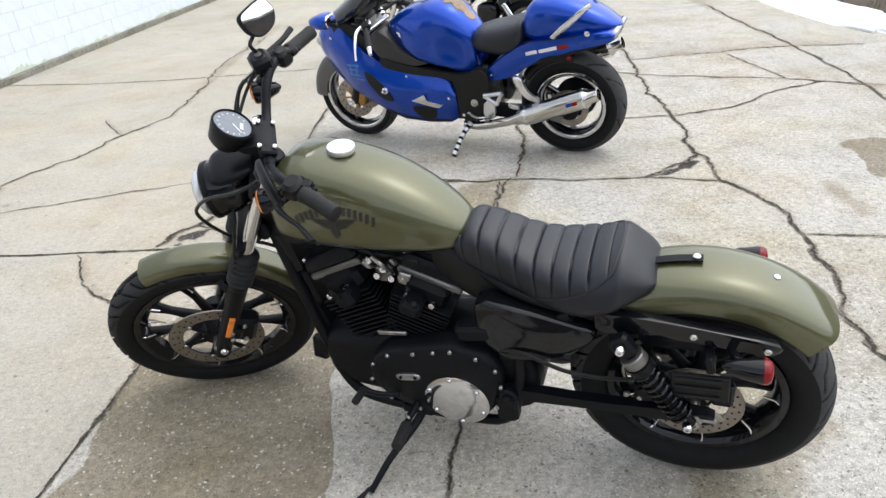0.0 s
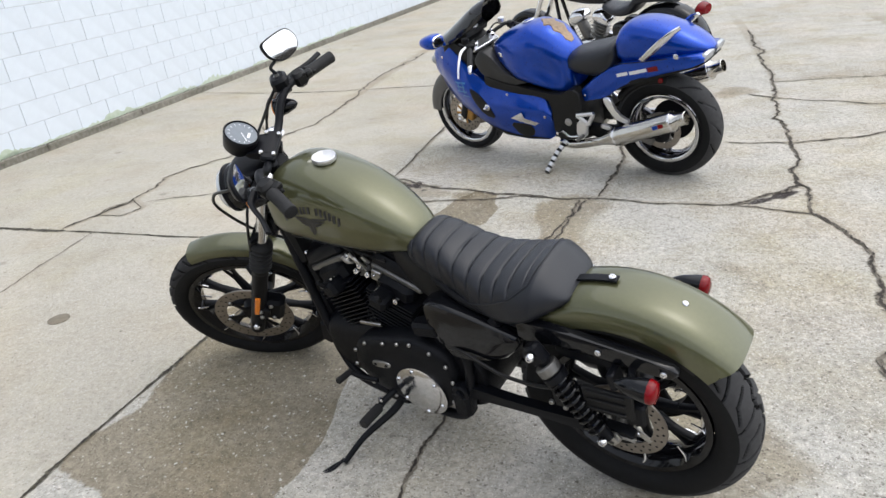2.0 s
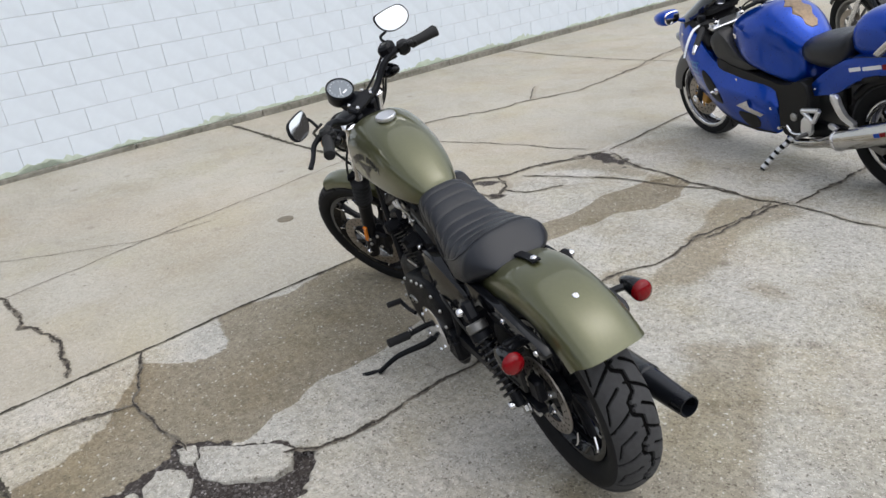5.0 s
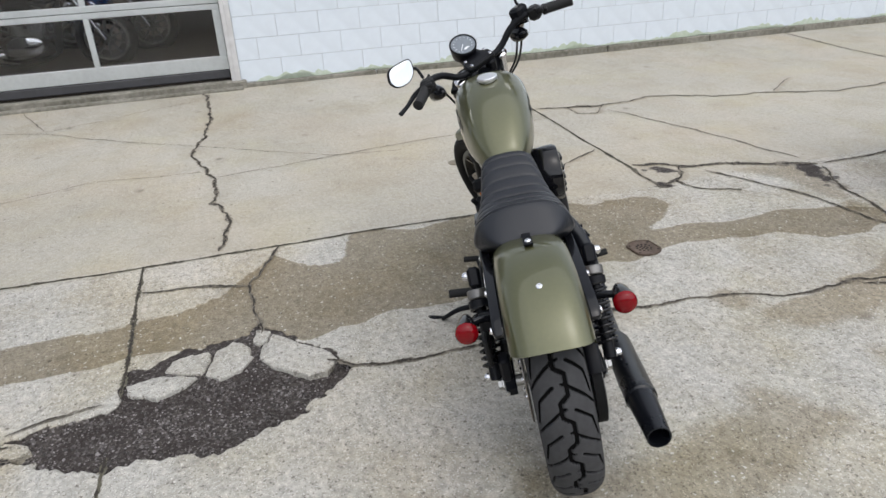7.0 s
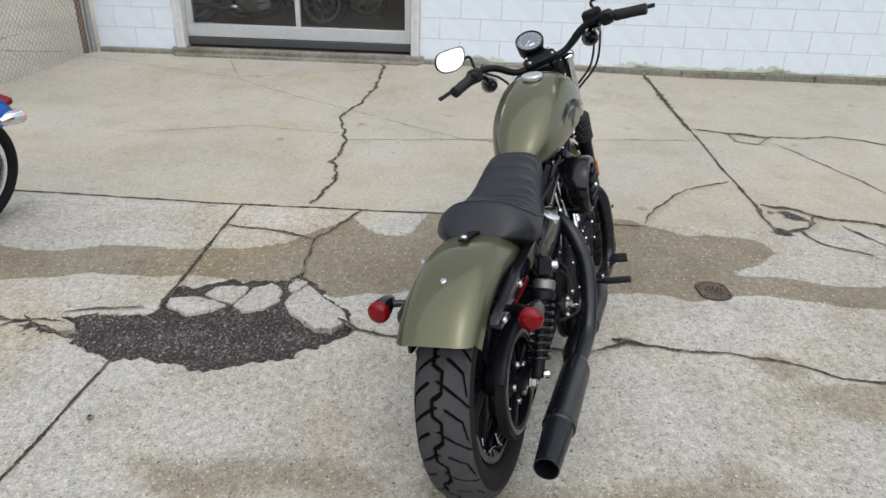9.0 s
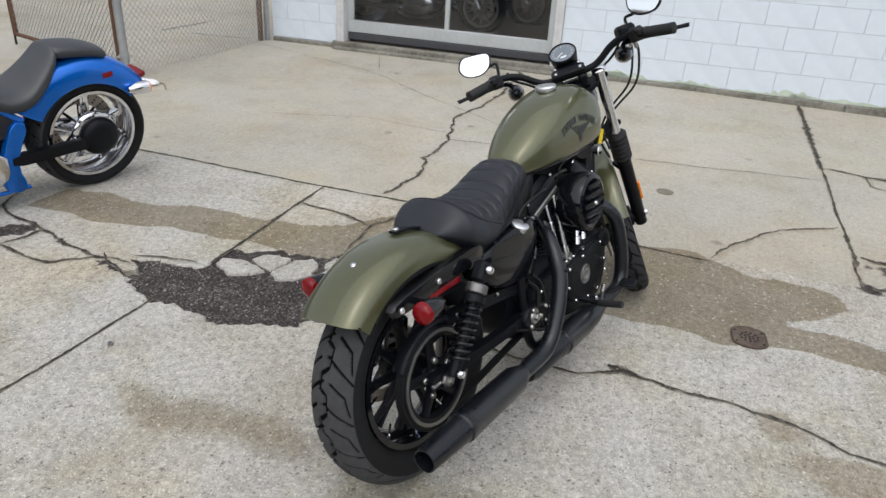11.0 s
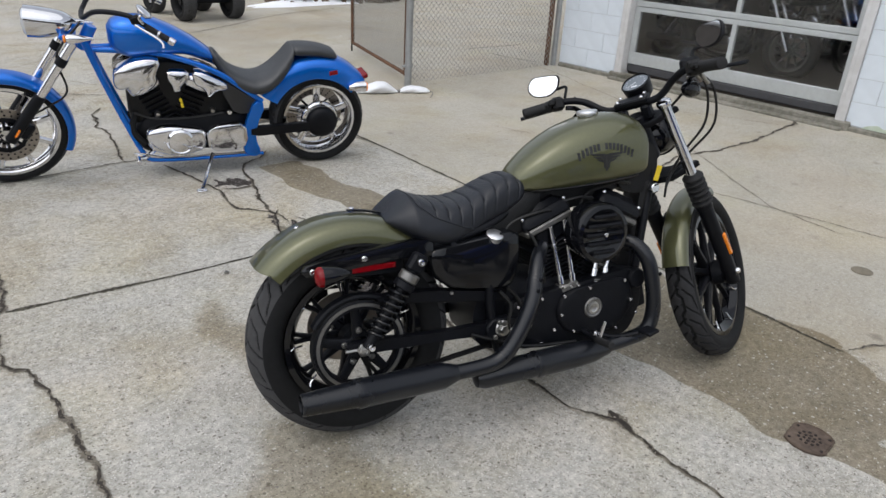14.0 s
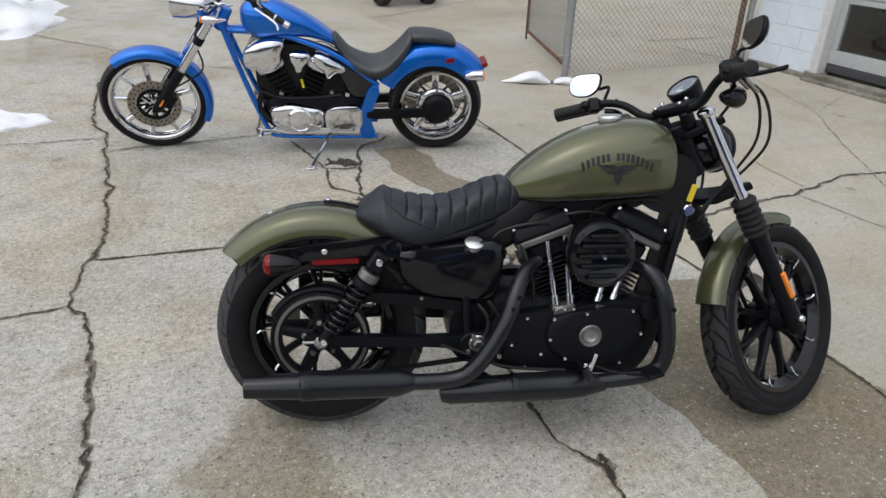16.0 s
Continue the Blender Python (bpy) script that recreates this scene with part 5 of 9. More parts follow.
# final drive on the right
bm = bmesh.new()
ring_part(bm, (0, -0.10, 0.325), [(0.118, -0.013), (0.142, -0.013), (0.146, -0.010), (0.146, 0.010), (0.142, 0.013), (0.118, 0.013)], 64)
pul = part("drive_pulley", bm, M_SATIN, rear_wheel, "black belt pulley with bare edge")
bm = bmesh.new()
ring_part(bm, (0, -0.114, 0.325), [(0.128, -0.0025), (0.138, -0.0025), (0.138, 0.001), (0.128, 0.001)], 64)
part("bare_edge", bm, M_ALLOY, pul)
bm = bmesh.new()
for k in range(5):
    spoke(bm, (0, -0.10, 0.325), 0.4 + k * 1.2566, 0.03, 0.124, 0.040, 0.026, 0.016, 0.014)
part("pulley_web", bm, M_SATIN, pul)
bolts(pul, [(0.052 * math.cos(0.4 + k * 1.2566), -0.108, 0.325 + 0.052 * math.sin(0.4 + k * 1.2566)) for k in range(5)], (0, -1, 0), 0.010, 0.008, M_STEEL)
bm = bmesh.new()
for z0, z1 in ((0.462, 0.392), (0.186, 0.246)):
    run = [(0.0, z0), (0.25, z0 * 0.5 + z1 * 0.5), (0.50, z1)]
    skin(bm, [[(x, -0.113, z + 0.003), (x, -0.088, z + 0.003), (x, -0.088, z - 0.003), (x, -0.113, z - 0.003)] for x, z in run])
arc = [radians(90 + 180 * k / 20) for k in range(21)]
skin(bm, [[(r * math.cos(a), y, 0.325 + r * math.sin(a)) for r, y in ((0.147, -0.113), (0.147, -0.088), (0.152, -0.088), (0.152, -0.113))] for a in arc])
part("drive_belt", bm, M_RUBBER, bike, "toothed black drive belt")
bm = bmesh.new()
fender(bm, (0.0, -0.100, 0.325), 0.168, 62, 150, 0.020, 0.012, 0.003, 20, crown=0.7)
slab(bm, [(0.06, 0.478), (0.26, 0.466), (0.49, 0.425), (0.49, 0.395), (0.26, 0.43), (0.06, 0.455)], -0.085, -0.122, 0.004, 1)
part("belt_guard", bm, M_SATIN, bike, "satin black belt guard")

# swingarm and axle
for s in (1, -1):
    bm = bmesh.new()
    slab(bm, [(-0.05, 0.345), (0.03, 0.348), (0.25, 0.330), (0.49, 0.332), (0.50, 0.285), (0.25, 0.302), (0.03, 0.306), (-0.05, 0.308)], s * 0.108, s * 0.138, 0.006, 1)
    part("swingarm", bm, M_SATIN, bike, "black rectangular-tube swingarm")
    bm = bmesh.new()
    lathe(bm, [(0.022, 0), (0.022, 0.004), (0.017, 0.006), (0.017, 0.016), (0.009, 0.018), (0.008, 0.012)], (0, s * 0.142, 0.325), (0, s, 0), 6)
    part("axle_nut", bm, M_STEEL, bike, "steel axle nut")
    bm = bmesh.new()
    rod(bm, (0.47, s * 0.12, 0.31), (0.47, s * 0.155, 0.31), 0.028, 18)
    rod(bm, (0.47, s * 0.15, 0.31), (0.47, s * 0.165, 0.31), 0.014, 6)
    part("pivot_cap", bm, M_STEEL if s < 0 else M_SATIN, bike)
bm = bmesh.new()
rod(bm, (0.0, -0.125, 0.325), (0.0, 0.125, 0.325), 0.016, 12)
part("axle", bm, M_STEEL, bike)
for s in (1, -1):
    bm = bmesh.new()
    rod(bm, (0.015, s * 0.135, 0.325), (-0.055, s * 0.135, 0.325), 0.006, 8)
    part("axle_adjuster", bm, M_STEEL, bike)

# shock absorbers
for s in (1, -1):
    sh = sub("shock_absorber", bike)
    top, low = Vector((0.176, s * 0.165, 0.585)), Vector((0.012, s * 0.160, 0.345))
    way = (low - top).normalized()
    bm = bmesh.new()
    q = [top - way * 0.024, top + way * 0.02]
    box(bm, (0.050, 0.036, 0.060), tuple(top + way * 0.008), (0, 34.4, 0), 0.014)
    rod(bm, top + way * 0.03, low, 0.016, 12)
    rod(bm, low - way * 0.045, low + way * 0.012, 0.017, 14)
    part("damper", bm, M_SATIN, sh)
    bm = bmesh.new()
    lathe(bm, [(0.0275, 0.0), (0.0310, 0.003), (0.0310, 0.024), (0.0275, 0.028)], top + way * 0.042, way, 22)
    part("preload_collar", bm, M_ALLOY, sh, "bare alloy collar")
    bm = bmesh.new()
    lathe(bm, [(0.024, 0.0), (0.0325, 0.004), (0.0325, 0.022), (0.029, 0.026)], top + way * 0.070, way, 22)
    part("spring_seat", bm, M_SATIN, sh)
    a, b = top + way * 0.092, low - way * 0.030
    side = way.orthogonal().normalized()
    oth = way.cross(side)
    turns, per = 8.5, 14
    pts = []
    for k in range(int(turns * per) + 1):
        f = k / (turns * per)
        an = 2 * math.pi * k / per
        pts.append(tuple(a + (b - a) * f + (side * math.cos(an) + oth * math.sin(an)) * 0.0280))
    bm = bmesh.new()
    tube(bm, pts, 0.0050, 7, 1)
    part("spring", bm, M_GLOSS, sh, "gloss black coil spring")
    bolts(sh, [top + Vector((0, s * 0.02, 0)), low + Vector((0, s * 0.018, 0))], (0, s, 0), 0.0125, 0.014, M_CHROME)

# rear mudguard, struts, seat
bm = bmesh.new()
fender(bm, REAR, 0.392, 48, 136.5, 0.103, 0.072, 0.004, 40, crown=0.62, cut=0.10)
rear_fender = part("rear_fender", bm, M_OLIVE, bike, "olive metallic rear mudguard")
bm = bmesh.new()
fender(bm, REAR, 0.386, 60, 128, 0.102, 0.076, 0.003, 24, crown=0.62)
part("fender_liner", bm, M_PLASTIC, bike, "black inner mudguard")
bolts(rear_fender, [(-0.144, 0, 0.688)], (-0.37, 0, 0.93), 0.0085, 0.005, M_CHROME)
bm = bmesh.new()
skin(bm, [[(r * math.cos(radians(a)), y, 0.325 + r * math.sin(radians(a))) for r, y in ((0.397, -0.012), (0.397, 0.012), (0.402, 0.012), (0.402, -0.012))] for a in (88, 85, 80, 74, 66)])
part("seat_strap", bm, M_SATIN, rear_fender, "black seat bracket")
bolts(rear_fender, [(0.028, 0, 0.7265)], (0.05, 0, 1), 0.0095, 0.006, M_CHROME)
for s in (1, -1):
    bm = bmesh.new()
    slab(bm, [(-0.170, 0.585), (-0.150, 0.606), (0.02, 0.628), (0.16, 0.640), (0.245, 0.638), (0.245, 0.575), (0.16, 0.590), (0.02, 0.580), (-0.150, 0.566)], s * 0.108, s * 0.132, 0.008, 1, dome=0.002)
    st = part("fender_strut", bm, M_GLOSS, bike, "gloss black mudguard strut")
    bolts(st, [(-0.135, s * 0.134, 0.586), (0.02, s * 0.134, 0.604)], (0, s, 0), 0.009, 0.006, M_CHROME)
    bm = bmesh.new()
    slab(bm, [(-0.03, 0.59), (0.14, 0.60), (0.145, 0.555), (0.10, 0.545), (-0.03, 0.553)], s * 0.100, s * 0.124, 0.004, 1)
    part("strut_plate", bm, M_SATIN, bike)
    if s < 0:
        bm = bmesh.new()
        box(bm, (0.135, 0.006, 0.017), (0.05, -0.128, 0.572), (0, -1, 0), 0.003)
        part("side_reflector", bm, M_RED, bike, "red side reflector")

stations = [(0.108, 0.686, 0.694, 0.060, 2.6), (0.114, 0.680, 0.704, 0.084, 2.7), (0.132, 0.666, 0.722, 0.108, 2.7), (0.157, 0.648, 0.744, 0.128, 2.6), (0.178, 0.632, 0.761, 0.141, 2.5), (0.192, 0.622, 0.766, 0.149, 2.5), (0.212, 0.612, 0.759, 0.150, 2.6), (0.250, 0.600, 0.745, 0.147, 2.9), (0.300, 0.592, 0.734, 0.138, 3.2), (0.36, 0.598, 0.733, 0.122, 3.1), (0.42, 0.618, 0.748, 0.106, 3.0), (0.49, 0.644, 0.780, 0.094, 3.0), (0.55, 0.672, 0.795, 0.086, 2.9), (0.588, 0.700, 0.778, 0.075, 2.7), (0.603, 0.720, 0.748, 0.050, 2.5)]


def seam_height(x):
    """The height on the seat's side at which the fluted insert ends."""
    return float(np.interp(x, [0.190, 0.205, 0.25, 0.35, 0.46, 0.50], [0.765, 0.738, 0.702, 0.658, 0.618, 0.59]))


def flutes(q):
    x, y, z = q
    lean_in = 0.24 * max(0.0, min(1.0, (0.42 - x) / 0.16)) * max(0.0, (z - 0.655) / 0.12)
    y *= 1 - lean_in
    f = min(max((z - seam_height(x)) / 0.020, 0), 1) * min(max((x - 0.20) / 0.03, 0), 1)
    if f > 0:
        k = ((x - 0.306 + 0.10 * (0.76 - z)) / 0.044) % 1
        g = math.exp(-(min(k, 1 - k) / 0.060) ** 2)
        puff = 0.0024 * math.sin(math.pi * k)
        return (x, y * (1 - (0.030 * g - 0.010 * math.sin(math.pi * k)) * f), z + (puff - 0.0050 * g) * f)
    return (x, y, z)


bm = bmesh.new()
body(bm, stations, 26, 56, ease=flutes)
seat = part("seat", bm, M_VINYL, bike, "black ribbed vinyl solo seat", sharp=60)
seat_run = catmull(stations, 14)


def seat_side(x, z):
    """Half the seat's width at a point of its side."""
    q = min(seat_run, key=lambda k: abs(k[0] - x))
    lo, hi, w, e = q[1], q[2], q[3], q[4]
    w *= 1 - 0.24 * max(0.0, min(1.0, (0.42 - x) / 0.16)) * max(0.0, (z - 0.655) / 0.12)
    u = min(abs(z - (lo + hi) / 2) / ((hi - lo) / 2), 0.998)
    return w * (1 - u ** e) ** (1 / e)


bm = bmesh.new()
edge = [(x, seat_side(x, seam_height(x)) + 0.0006, seam_height(x)) for x in (0.452, 0.42, 0.39, 0.36, 0.33, 0.30, 0.275, 0.25, 0.23, 0.215, 0.205)]
crest = []
for k in range(-5, 6):
    y = 0.108 * k / 5.5
    lo, hi, w, e = min(seat_run, key=lambda q: abs(q[0] - 0.196))[1:]
    z = (lo + hi) / 2 + (hi - lo) / 2 * (1 - (abs(y) / (w * 0.80)) ** e) ** (1 / e)
    crest.append((0.192 + 0.010 * (k / 5) ** 2, -y, z + 0.0008))
tube(bm, edge + crest + [(x, -y, z) for x, y, z in edge[::-1]], 0.0026, 6, 2)
part("seat_piping", bm, M_VINYL, seat, "sewn black piping")

# tank
tank_stations = [(0.560, 0.744, 0.772, 0.028), (0.574, 0.736, 0.802, 0.058), (0.62, 0.733, 0.844, 0.084), (0.68, 0.732, 0.887, 0.104), (0.76, 0.734, 0.929, 0.120), (0.85, 0.739, 0.958, 0.130), (0.93, 0.746, 0.971, 0.135), (0.99, 0.752, 0.969, 0.136), (1.025, 0.757, 0.959, 0.133), (1.046, 0.762, 0.946, 0.127), (1.057, 0.770, 0.930, 0.116), (1.062, 0.786, 0.910, 0.097)]
tank_run = catmull(tank_stations, 8)


bm = bmesh.new()
pear(bm, tank_run, 56, 0.40, 2.55, 4.6)
tank = part("fuel_tank", bm, M_OLIVE, bike, "olive metallic peanut fuel tank", sharp=60)
bm = bmesh.new()
body(bm, [(x, lo - 0.005, lo + 0.016, w * 0.84, 3.0) for x, lo, hi, w in tank_stations[2:-3]], 4, 24)
part("tank_seam", bm, M_GLOSS, tank, "dark lower tank seam")
bm = bmesh.new()
tilt = Vector((-0.10, 0, 1))
lathe(bm, [(0.027, -0.010), (0.029, 0.004), (0.035, 0.006), (0.0362, 0.010), (0.0362, 0.017), (0.0345, 0.0195), (0.0, 0.0205)], (0.882, 0, 0.960), tilt, 40)
part("fuel_cap", bm, M_CAP, tank, "flat satin aluminium fuel cap")


def tank_side(x, z, s):
    """The tank's surface at a point of its side."""
    q = min(tank_run, key=lambda k: abs(k[0] - x))
    waist = q[1] + (q[2] - q[1]) * 0.40
    h, e = (q[2] - waist, 2.55) if z > waist else (waist - q[1], 4.6)
    u = min(abs(z - waist) / h, 0.99)
    return s * (q[3] * (1 - u ** e) ** (1 / e) + 0.0012)


def decal(outline, s):
    """A thin printed shape laid on the tank's side."""
    bm = bmesh.new()
    n = 5
    (x0, z0), (x1, z1), (x2, z2), (x3, z3) = outline
    grid = []
    for i in range(n):
        for j in range(n):
            u, v = i / (n - 1), j / (n - 1)
            x = (x0 * (1 - u) + x1 * u) * (1 - v) + (x3 * (1 - u) + x2 * u) * v
            z = (z0 * (1 - u) + z1 * u) * (1 - v) + (z3 * (1 - u) + z2 * u) * v
            grid.append(bm.verts.new((x, tank_side(x, z, s), z)))
    for i in range(n - 1):
        for j in range(n - 1):
            bm.faces.new((grid[i * n + j], grid[(i + 1) * n + j], grid[(i + 1) * n + j + 1], grid[i * n + j + 1]))
    part("decal_bar", bm, M_DECAL, tank, "dark printed bar", flat=True)


for s in (1, -1):
    for k in range(15):
        if k == 6:
            continue
        f = (k - 7) / 7
        x = 0.870 + 0.098 * f
        z = 0.872 - 0.030 * f * f
        hgt = 0.021 + 0.005 * abs(f)
        decal([(x - 0.0048, z - hgt / 2), (x + 0.0048, z - hgt / 2), (x + 0.0048 + 0.004 * f, z + hgt / 2), (x - 0.0048 + 0.004 * f, z + hgt / 2)], s)
    for w in (1, -1):
        for k in range(3):
            z = 0.848 - k * 0.010
            decal([(0.872 + w * 0.008, z - 0.010), (0.872 + w * 0.008, z), (0.872 + w * (0.068 - 0.014 * k), z + 0.002), (0.872 + w * (0.050 - 0.012 * k), z - 0.006)], s)
    decal([(0.862, 0.800), (0.884, 0.800), (0.888, 0.845), (0.858, 0.845)], s)
    decal([(0.870, 0.790), (0.876, 0.790), (0.880, 0.800), (0.866, 0.800)], s)

# frame
bm = bmesh.new()
tube(bm, [(1.10, 0, 0.915), (0.95, 0, 0.80), (0.70, 0, 0.72), (0.45, 0, 0.655), (0.25, 0, 0.61)], 0.022, 12)
part("backbone", bm, M_SATIN, bike)
bm = bmesh.new()
rod(bm, (1.172, 0, 0.795), (1.085, 0, 0.950), 0.034, 20)
part("steering_head", bm, M_SATIN, bike)
for s in (1, -1):
    bm = bmesh.new()
    tube(bm, [(1.135, s * 0.028, 0.82), (1.125, s * 0.045, 0.70), (1.085, s * 0.062, 0.52), (1.04, s * 0.078, 0.34), (0.995, s * 0.09, 0.20), (0.90, s * 0.10, 0.15), (0.60, s * 0.12, 0.16), (0.48, s * 0.125, 0.20), (0.44, s * 0.125, 0.35), (0.42, s * 0.12, 0.52), (0.30, s * 0.115, 0.61)], 0.0155, 12)
    part("frame_tube", bm, M_SATIN, bike, "black frame cradle tube")
    bm = bmesh.new()
    tube(bm, [(0.60, s * 0.04, 0.70), (0.42, s * 0.10, 0.64), (0.20, s * 0.112, 0.605)], 0.013, 10)
    part("seat_rail", bm, M_SATIN, bike)

# side tanks
bm = bmesh.new()
slab(bm, [(0.535, 0.640), (0.40, 0.620), (0.245, 0.585), (0.235, 0.555), (0.300, 0.480), (0.445, 0.440), (0.520, 0.470), (0.542, 0.545)], 0.06, 0.140, 0.012, 1, dome=0.006)
part("battery_cover", bm, M_GLOSS, bike, "gloss black side cover")
bm = bmesh.new()
slab(bm, [(0.540, 0.630), (0.40, 0.620), (0.240, 0.604), (0.220, 0.585), (0.240, 0.510), (0.305, 0.460), (0.500, 0.436), (0.530, 0.462), (0.548, 0.56)], -0.05, -0.136, 0.014, 1, dome=0.006)
part("oil_tank", bm, M_GLOSS, bike, "gloss black oil tank")
bm = bmesh.new()
lathe(bm, [(0.024, -0.02), (0.028, 0.0), (0.0285, 0.004), (0.026, 0.006), (0.0, 0.0065)], (0.455, -0.124, 0.619), (0.05, -0.42, 0.90), 30)
part("oil_cap", bm, M_CAP, bike, "flat satin oil filler cap")

bm = bmesh.new()
body(bm, [(0.47, 0.58, 0.66, 0.075, 4), (0.52, 0.56, 0.70, 0.082, 4), (0.60, 0.60, 0.745, 0.078, 4), (0.66, 0.66, 0.75, 0.060, 4)], 4, 24)
part("frame_cover", bm, M_PLASTIC, bike, "black cover under the seat nose")
bm = bmesh.new()
slab(bm, [(0.49, 0.60), (0.36, 0.60), (0.345, 0.50), (0.365, 0.41), (0.49, 0.40)], -0.085, 0.085, 0.01, 1)
part("battery_tray", bm, M_PLASTIC, bike, "black battery tray ahead of the tyre")
bm = bmesh.new()
slab(bm, [(0.53, 0.43), (0.42, 0.43), (0.385, 0.36), (0.395, 0.24), (0.53, 0.20)], -0.095, 0.115, 0.014, 2)
part("gearbox_housing", bm, M_WRINKLE, bike, "wrinkle black gearbox housing")

# ---- engine ----
engine = sub("engine", bike)
bm = bmesh.new()
body(bm, [(0.50, 0.26, 0.40, 0.09, 4), (0.53, 0.20, 0.46, 0.105, 4), (0.68, 0.165, 0.45, 0.108, 4), (0.90, 0.165, 0.42, 0.106, 4), (1.02, 0.19, 0.40, 0.10, 4), (1.05, 0.25, 0.36, 0.085, 3)], 4, 28)
part("crankcase", bm, M_WRINKLE, engine, "wrinkle black crankcase")
# finned cylinders in a vee, heads and rocker boxes
crank = Vector((0.80, 0, 0.30))
for lean, sunk in ((26.0, 0.008), (-20.5, 0.022)):
    ax = Vector((math.sin(radians(lean)), 0, math.cos(radians(lean))))
    q = Matrix.Translation(crank - ax * sunk) @ Matrix.Rotation(radians(lean), 4, "Y")
    cyl = sub("cylinder", engine)
    bm = bmesh.new()
    rod(bm, crank + ax * 0.10, crank + ax * 0.33, 0.058, 24)
    part("barrel", bm, M_WRINKLE, cyl)
    for k in range(12):
        bm = bmesh.new()
        size = 0.164 if k < 9 else 0.172
        box(bm, (size, size * 1.08, 0.0055), (0, 0, 0.135 + k * 0.0145), bevel=0.002, m=q)
        part("fin", bm, M_WRINKLE, cyl, "black cooling fin")
    bm = bmesh.new()
    box(bm, (0.135, 0.16, 0.07), (0, 0, 0.325), bevel=0.02, m=q)
    box(bm, (0.06, 0.09, 0.05), (0.02 if lean < 0 else -0.02, 0.09, 0.30), bevel=0.015, m=q)
    part("cylinder_head", bm, M_WRINKLE, cyl)
    bm = bmesh.new()
    box(bm, (0.186, 0.158, 0.022), (0, -0.015, 0.366), bevel=0.006, m=q)
    part("rocker_base", bm, M_ALLOY, cyl, "bare machined rocker band")
    bm = bmesh.new()
    box(bm, (0.190, 0.162, 0.046), (0, -0.015, 0.400), bevel=0.016, m=q, taper=0.95)
    box(bm, (0.150, 0.126, 0.024), (0, -0.015, 0.428), bevel=0.011, m=q, taper=0.84)
    part("rocker_box", bm, M_SATIN, cyl, "black rocker box")
    bolts(cyl, [(sx, sy, 0.418) for sx in (-0.084, 0.084) for sy in (-0.078, -0.015, 0.048)], (0, 0, 1), 0.007, 0.009, M_CHROME, m=q)
    bolts(cyl, [(0.040, 0.090, 0.312), (-0.030, 0.090, 0.318)], (0, 1, 0.2), 0.011, 0.016, M_CHROME, m=q)
    bm = bmesh.new()
    lx = -0.01 if lean > 0 else 0.01
    rod(bm, q @ Vector((lx, 0.085, 0.285)), q @ Vector((lx, 0.125, 0.31)), 0.012, 12)
    rod(bm, q @ Vector((lx, 0.12, 0.305)), q @ Vector((lx, 0.14, 0.345)), 0.008, 10)
    part("spark_plug_boot", bm, M_RUBBER, cyl, "black spark plug cap")
    for off in (-0.026, 0.026):
        bm = bmesh.new()
        foot = Vector((0.80 + (0.065 if lean > 0 else -0.065) + off * 0.9, -0.118, 0.415))
        head = q @ Vector((off * 1.1 + (-0.03 if lean > 0 else 0.03), -0.088, 0.356))
        rod(bm, foot, head, 0.0092, 14)
        rod(bm, foot, foot + (head - foot) * 0.16, 0.0130, 14)
        rod(bm, foot + (head - foot) * 0.62, foot + (head - foot) * 0.70, 0.0125, 14)
        part("pushrod_tube", bm, M_CHROME, cyl, "chrome pushrod tube")
    bm = bmesh.new()
    f0 = Vector((0.80 + (0.065 if lean > 0 else -0.065), -0.118, 0.405))
    box(bm, (0.075, 0.045, 0.028), tuple(f0), (0, lean * 0.4, 0), 0.008)
    part("tappet_block", bm, M_ALLOY, cyl, "bare tappet block")
    bolts(cyl, [f0 + Vector((dx2, -0.024, 0.006)) for dx2 in (-0.028, 0, 0.028)], (0, -1, 0), 0.006, 0.006, M_CHROME)

# right: gearcase cover
bm = bmesh.new()
slab(bm, [(0.50, 0.395), (0.66, 0.405), (0.86, 0.432), (1.00, 0.440), (1.045, 0.39), (1.04, 0.28), (0.985, 0.185), (0.85, 0.185), (0.66, 0.205), (0.50, 0.215)], -0.09, -0.138, 0.014, 2, dome=0.006)
part("gearcase_cover", bm, M_WRINKLE, engine, "wrinkle black gearcase cover")
bm = bmesh.new()
slab(bm, [(0.70, 0.40), (0.96, 0.425), (1.00, 0.33), (0.93, 0.22), (0.72, 0.24), (0.67, 0.32)], -0.135, -0.156, 0.010, 2, dome=0.003)
part("cam_cover", bm, M_WRINKLE, engine, "wrinkle black cam cover")
bm = bmesh.new()
lathe(bm, [(0.036, 0), (0.036, 0.006), (0.032, 0.009), (0.028, 0.0065), (0.0, 0.0065)], (0.816, -0.156, 0.327), (0, -1, 0), 36)
tc = part("timer_cover", bm, M_ALLOY, engine, "round bare timer cover")
bm = bmesh.new()
lathe(bm, [(0.022, 0), (0.022, 0.003), (0.015, 0.004), (0.013, 0.0025), (0, 0.0025)], (0.816, -0.1625, 0.327), (0, -1, 0), 30)
part("cover_badge", bm, M_STEEL, tc)
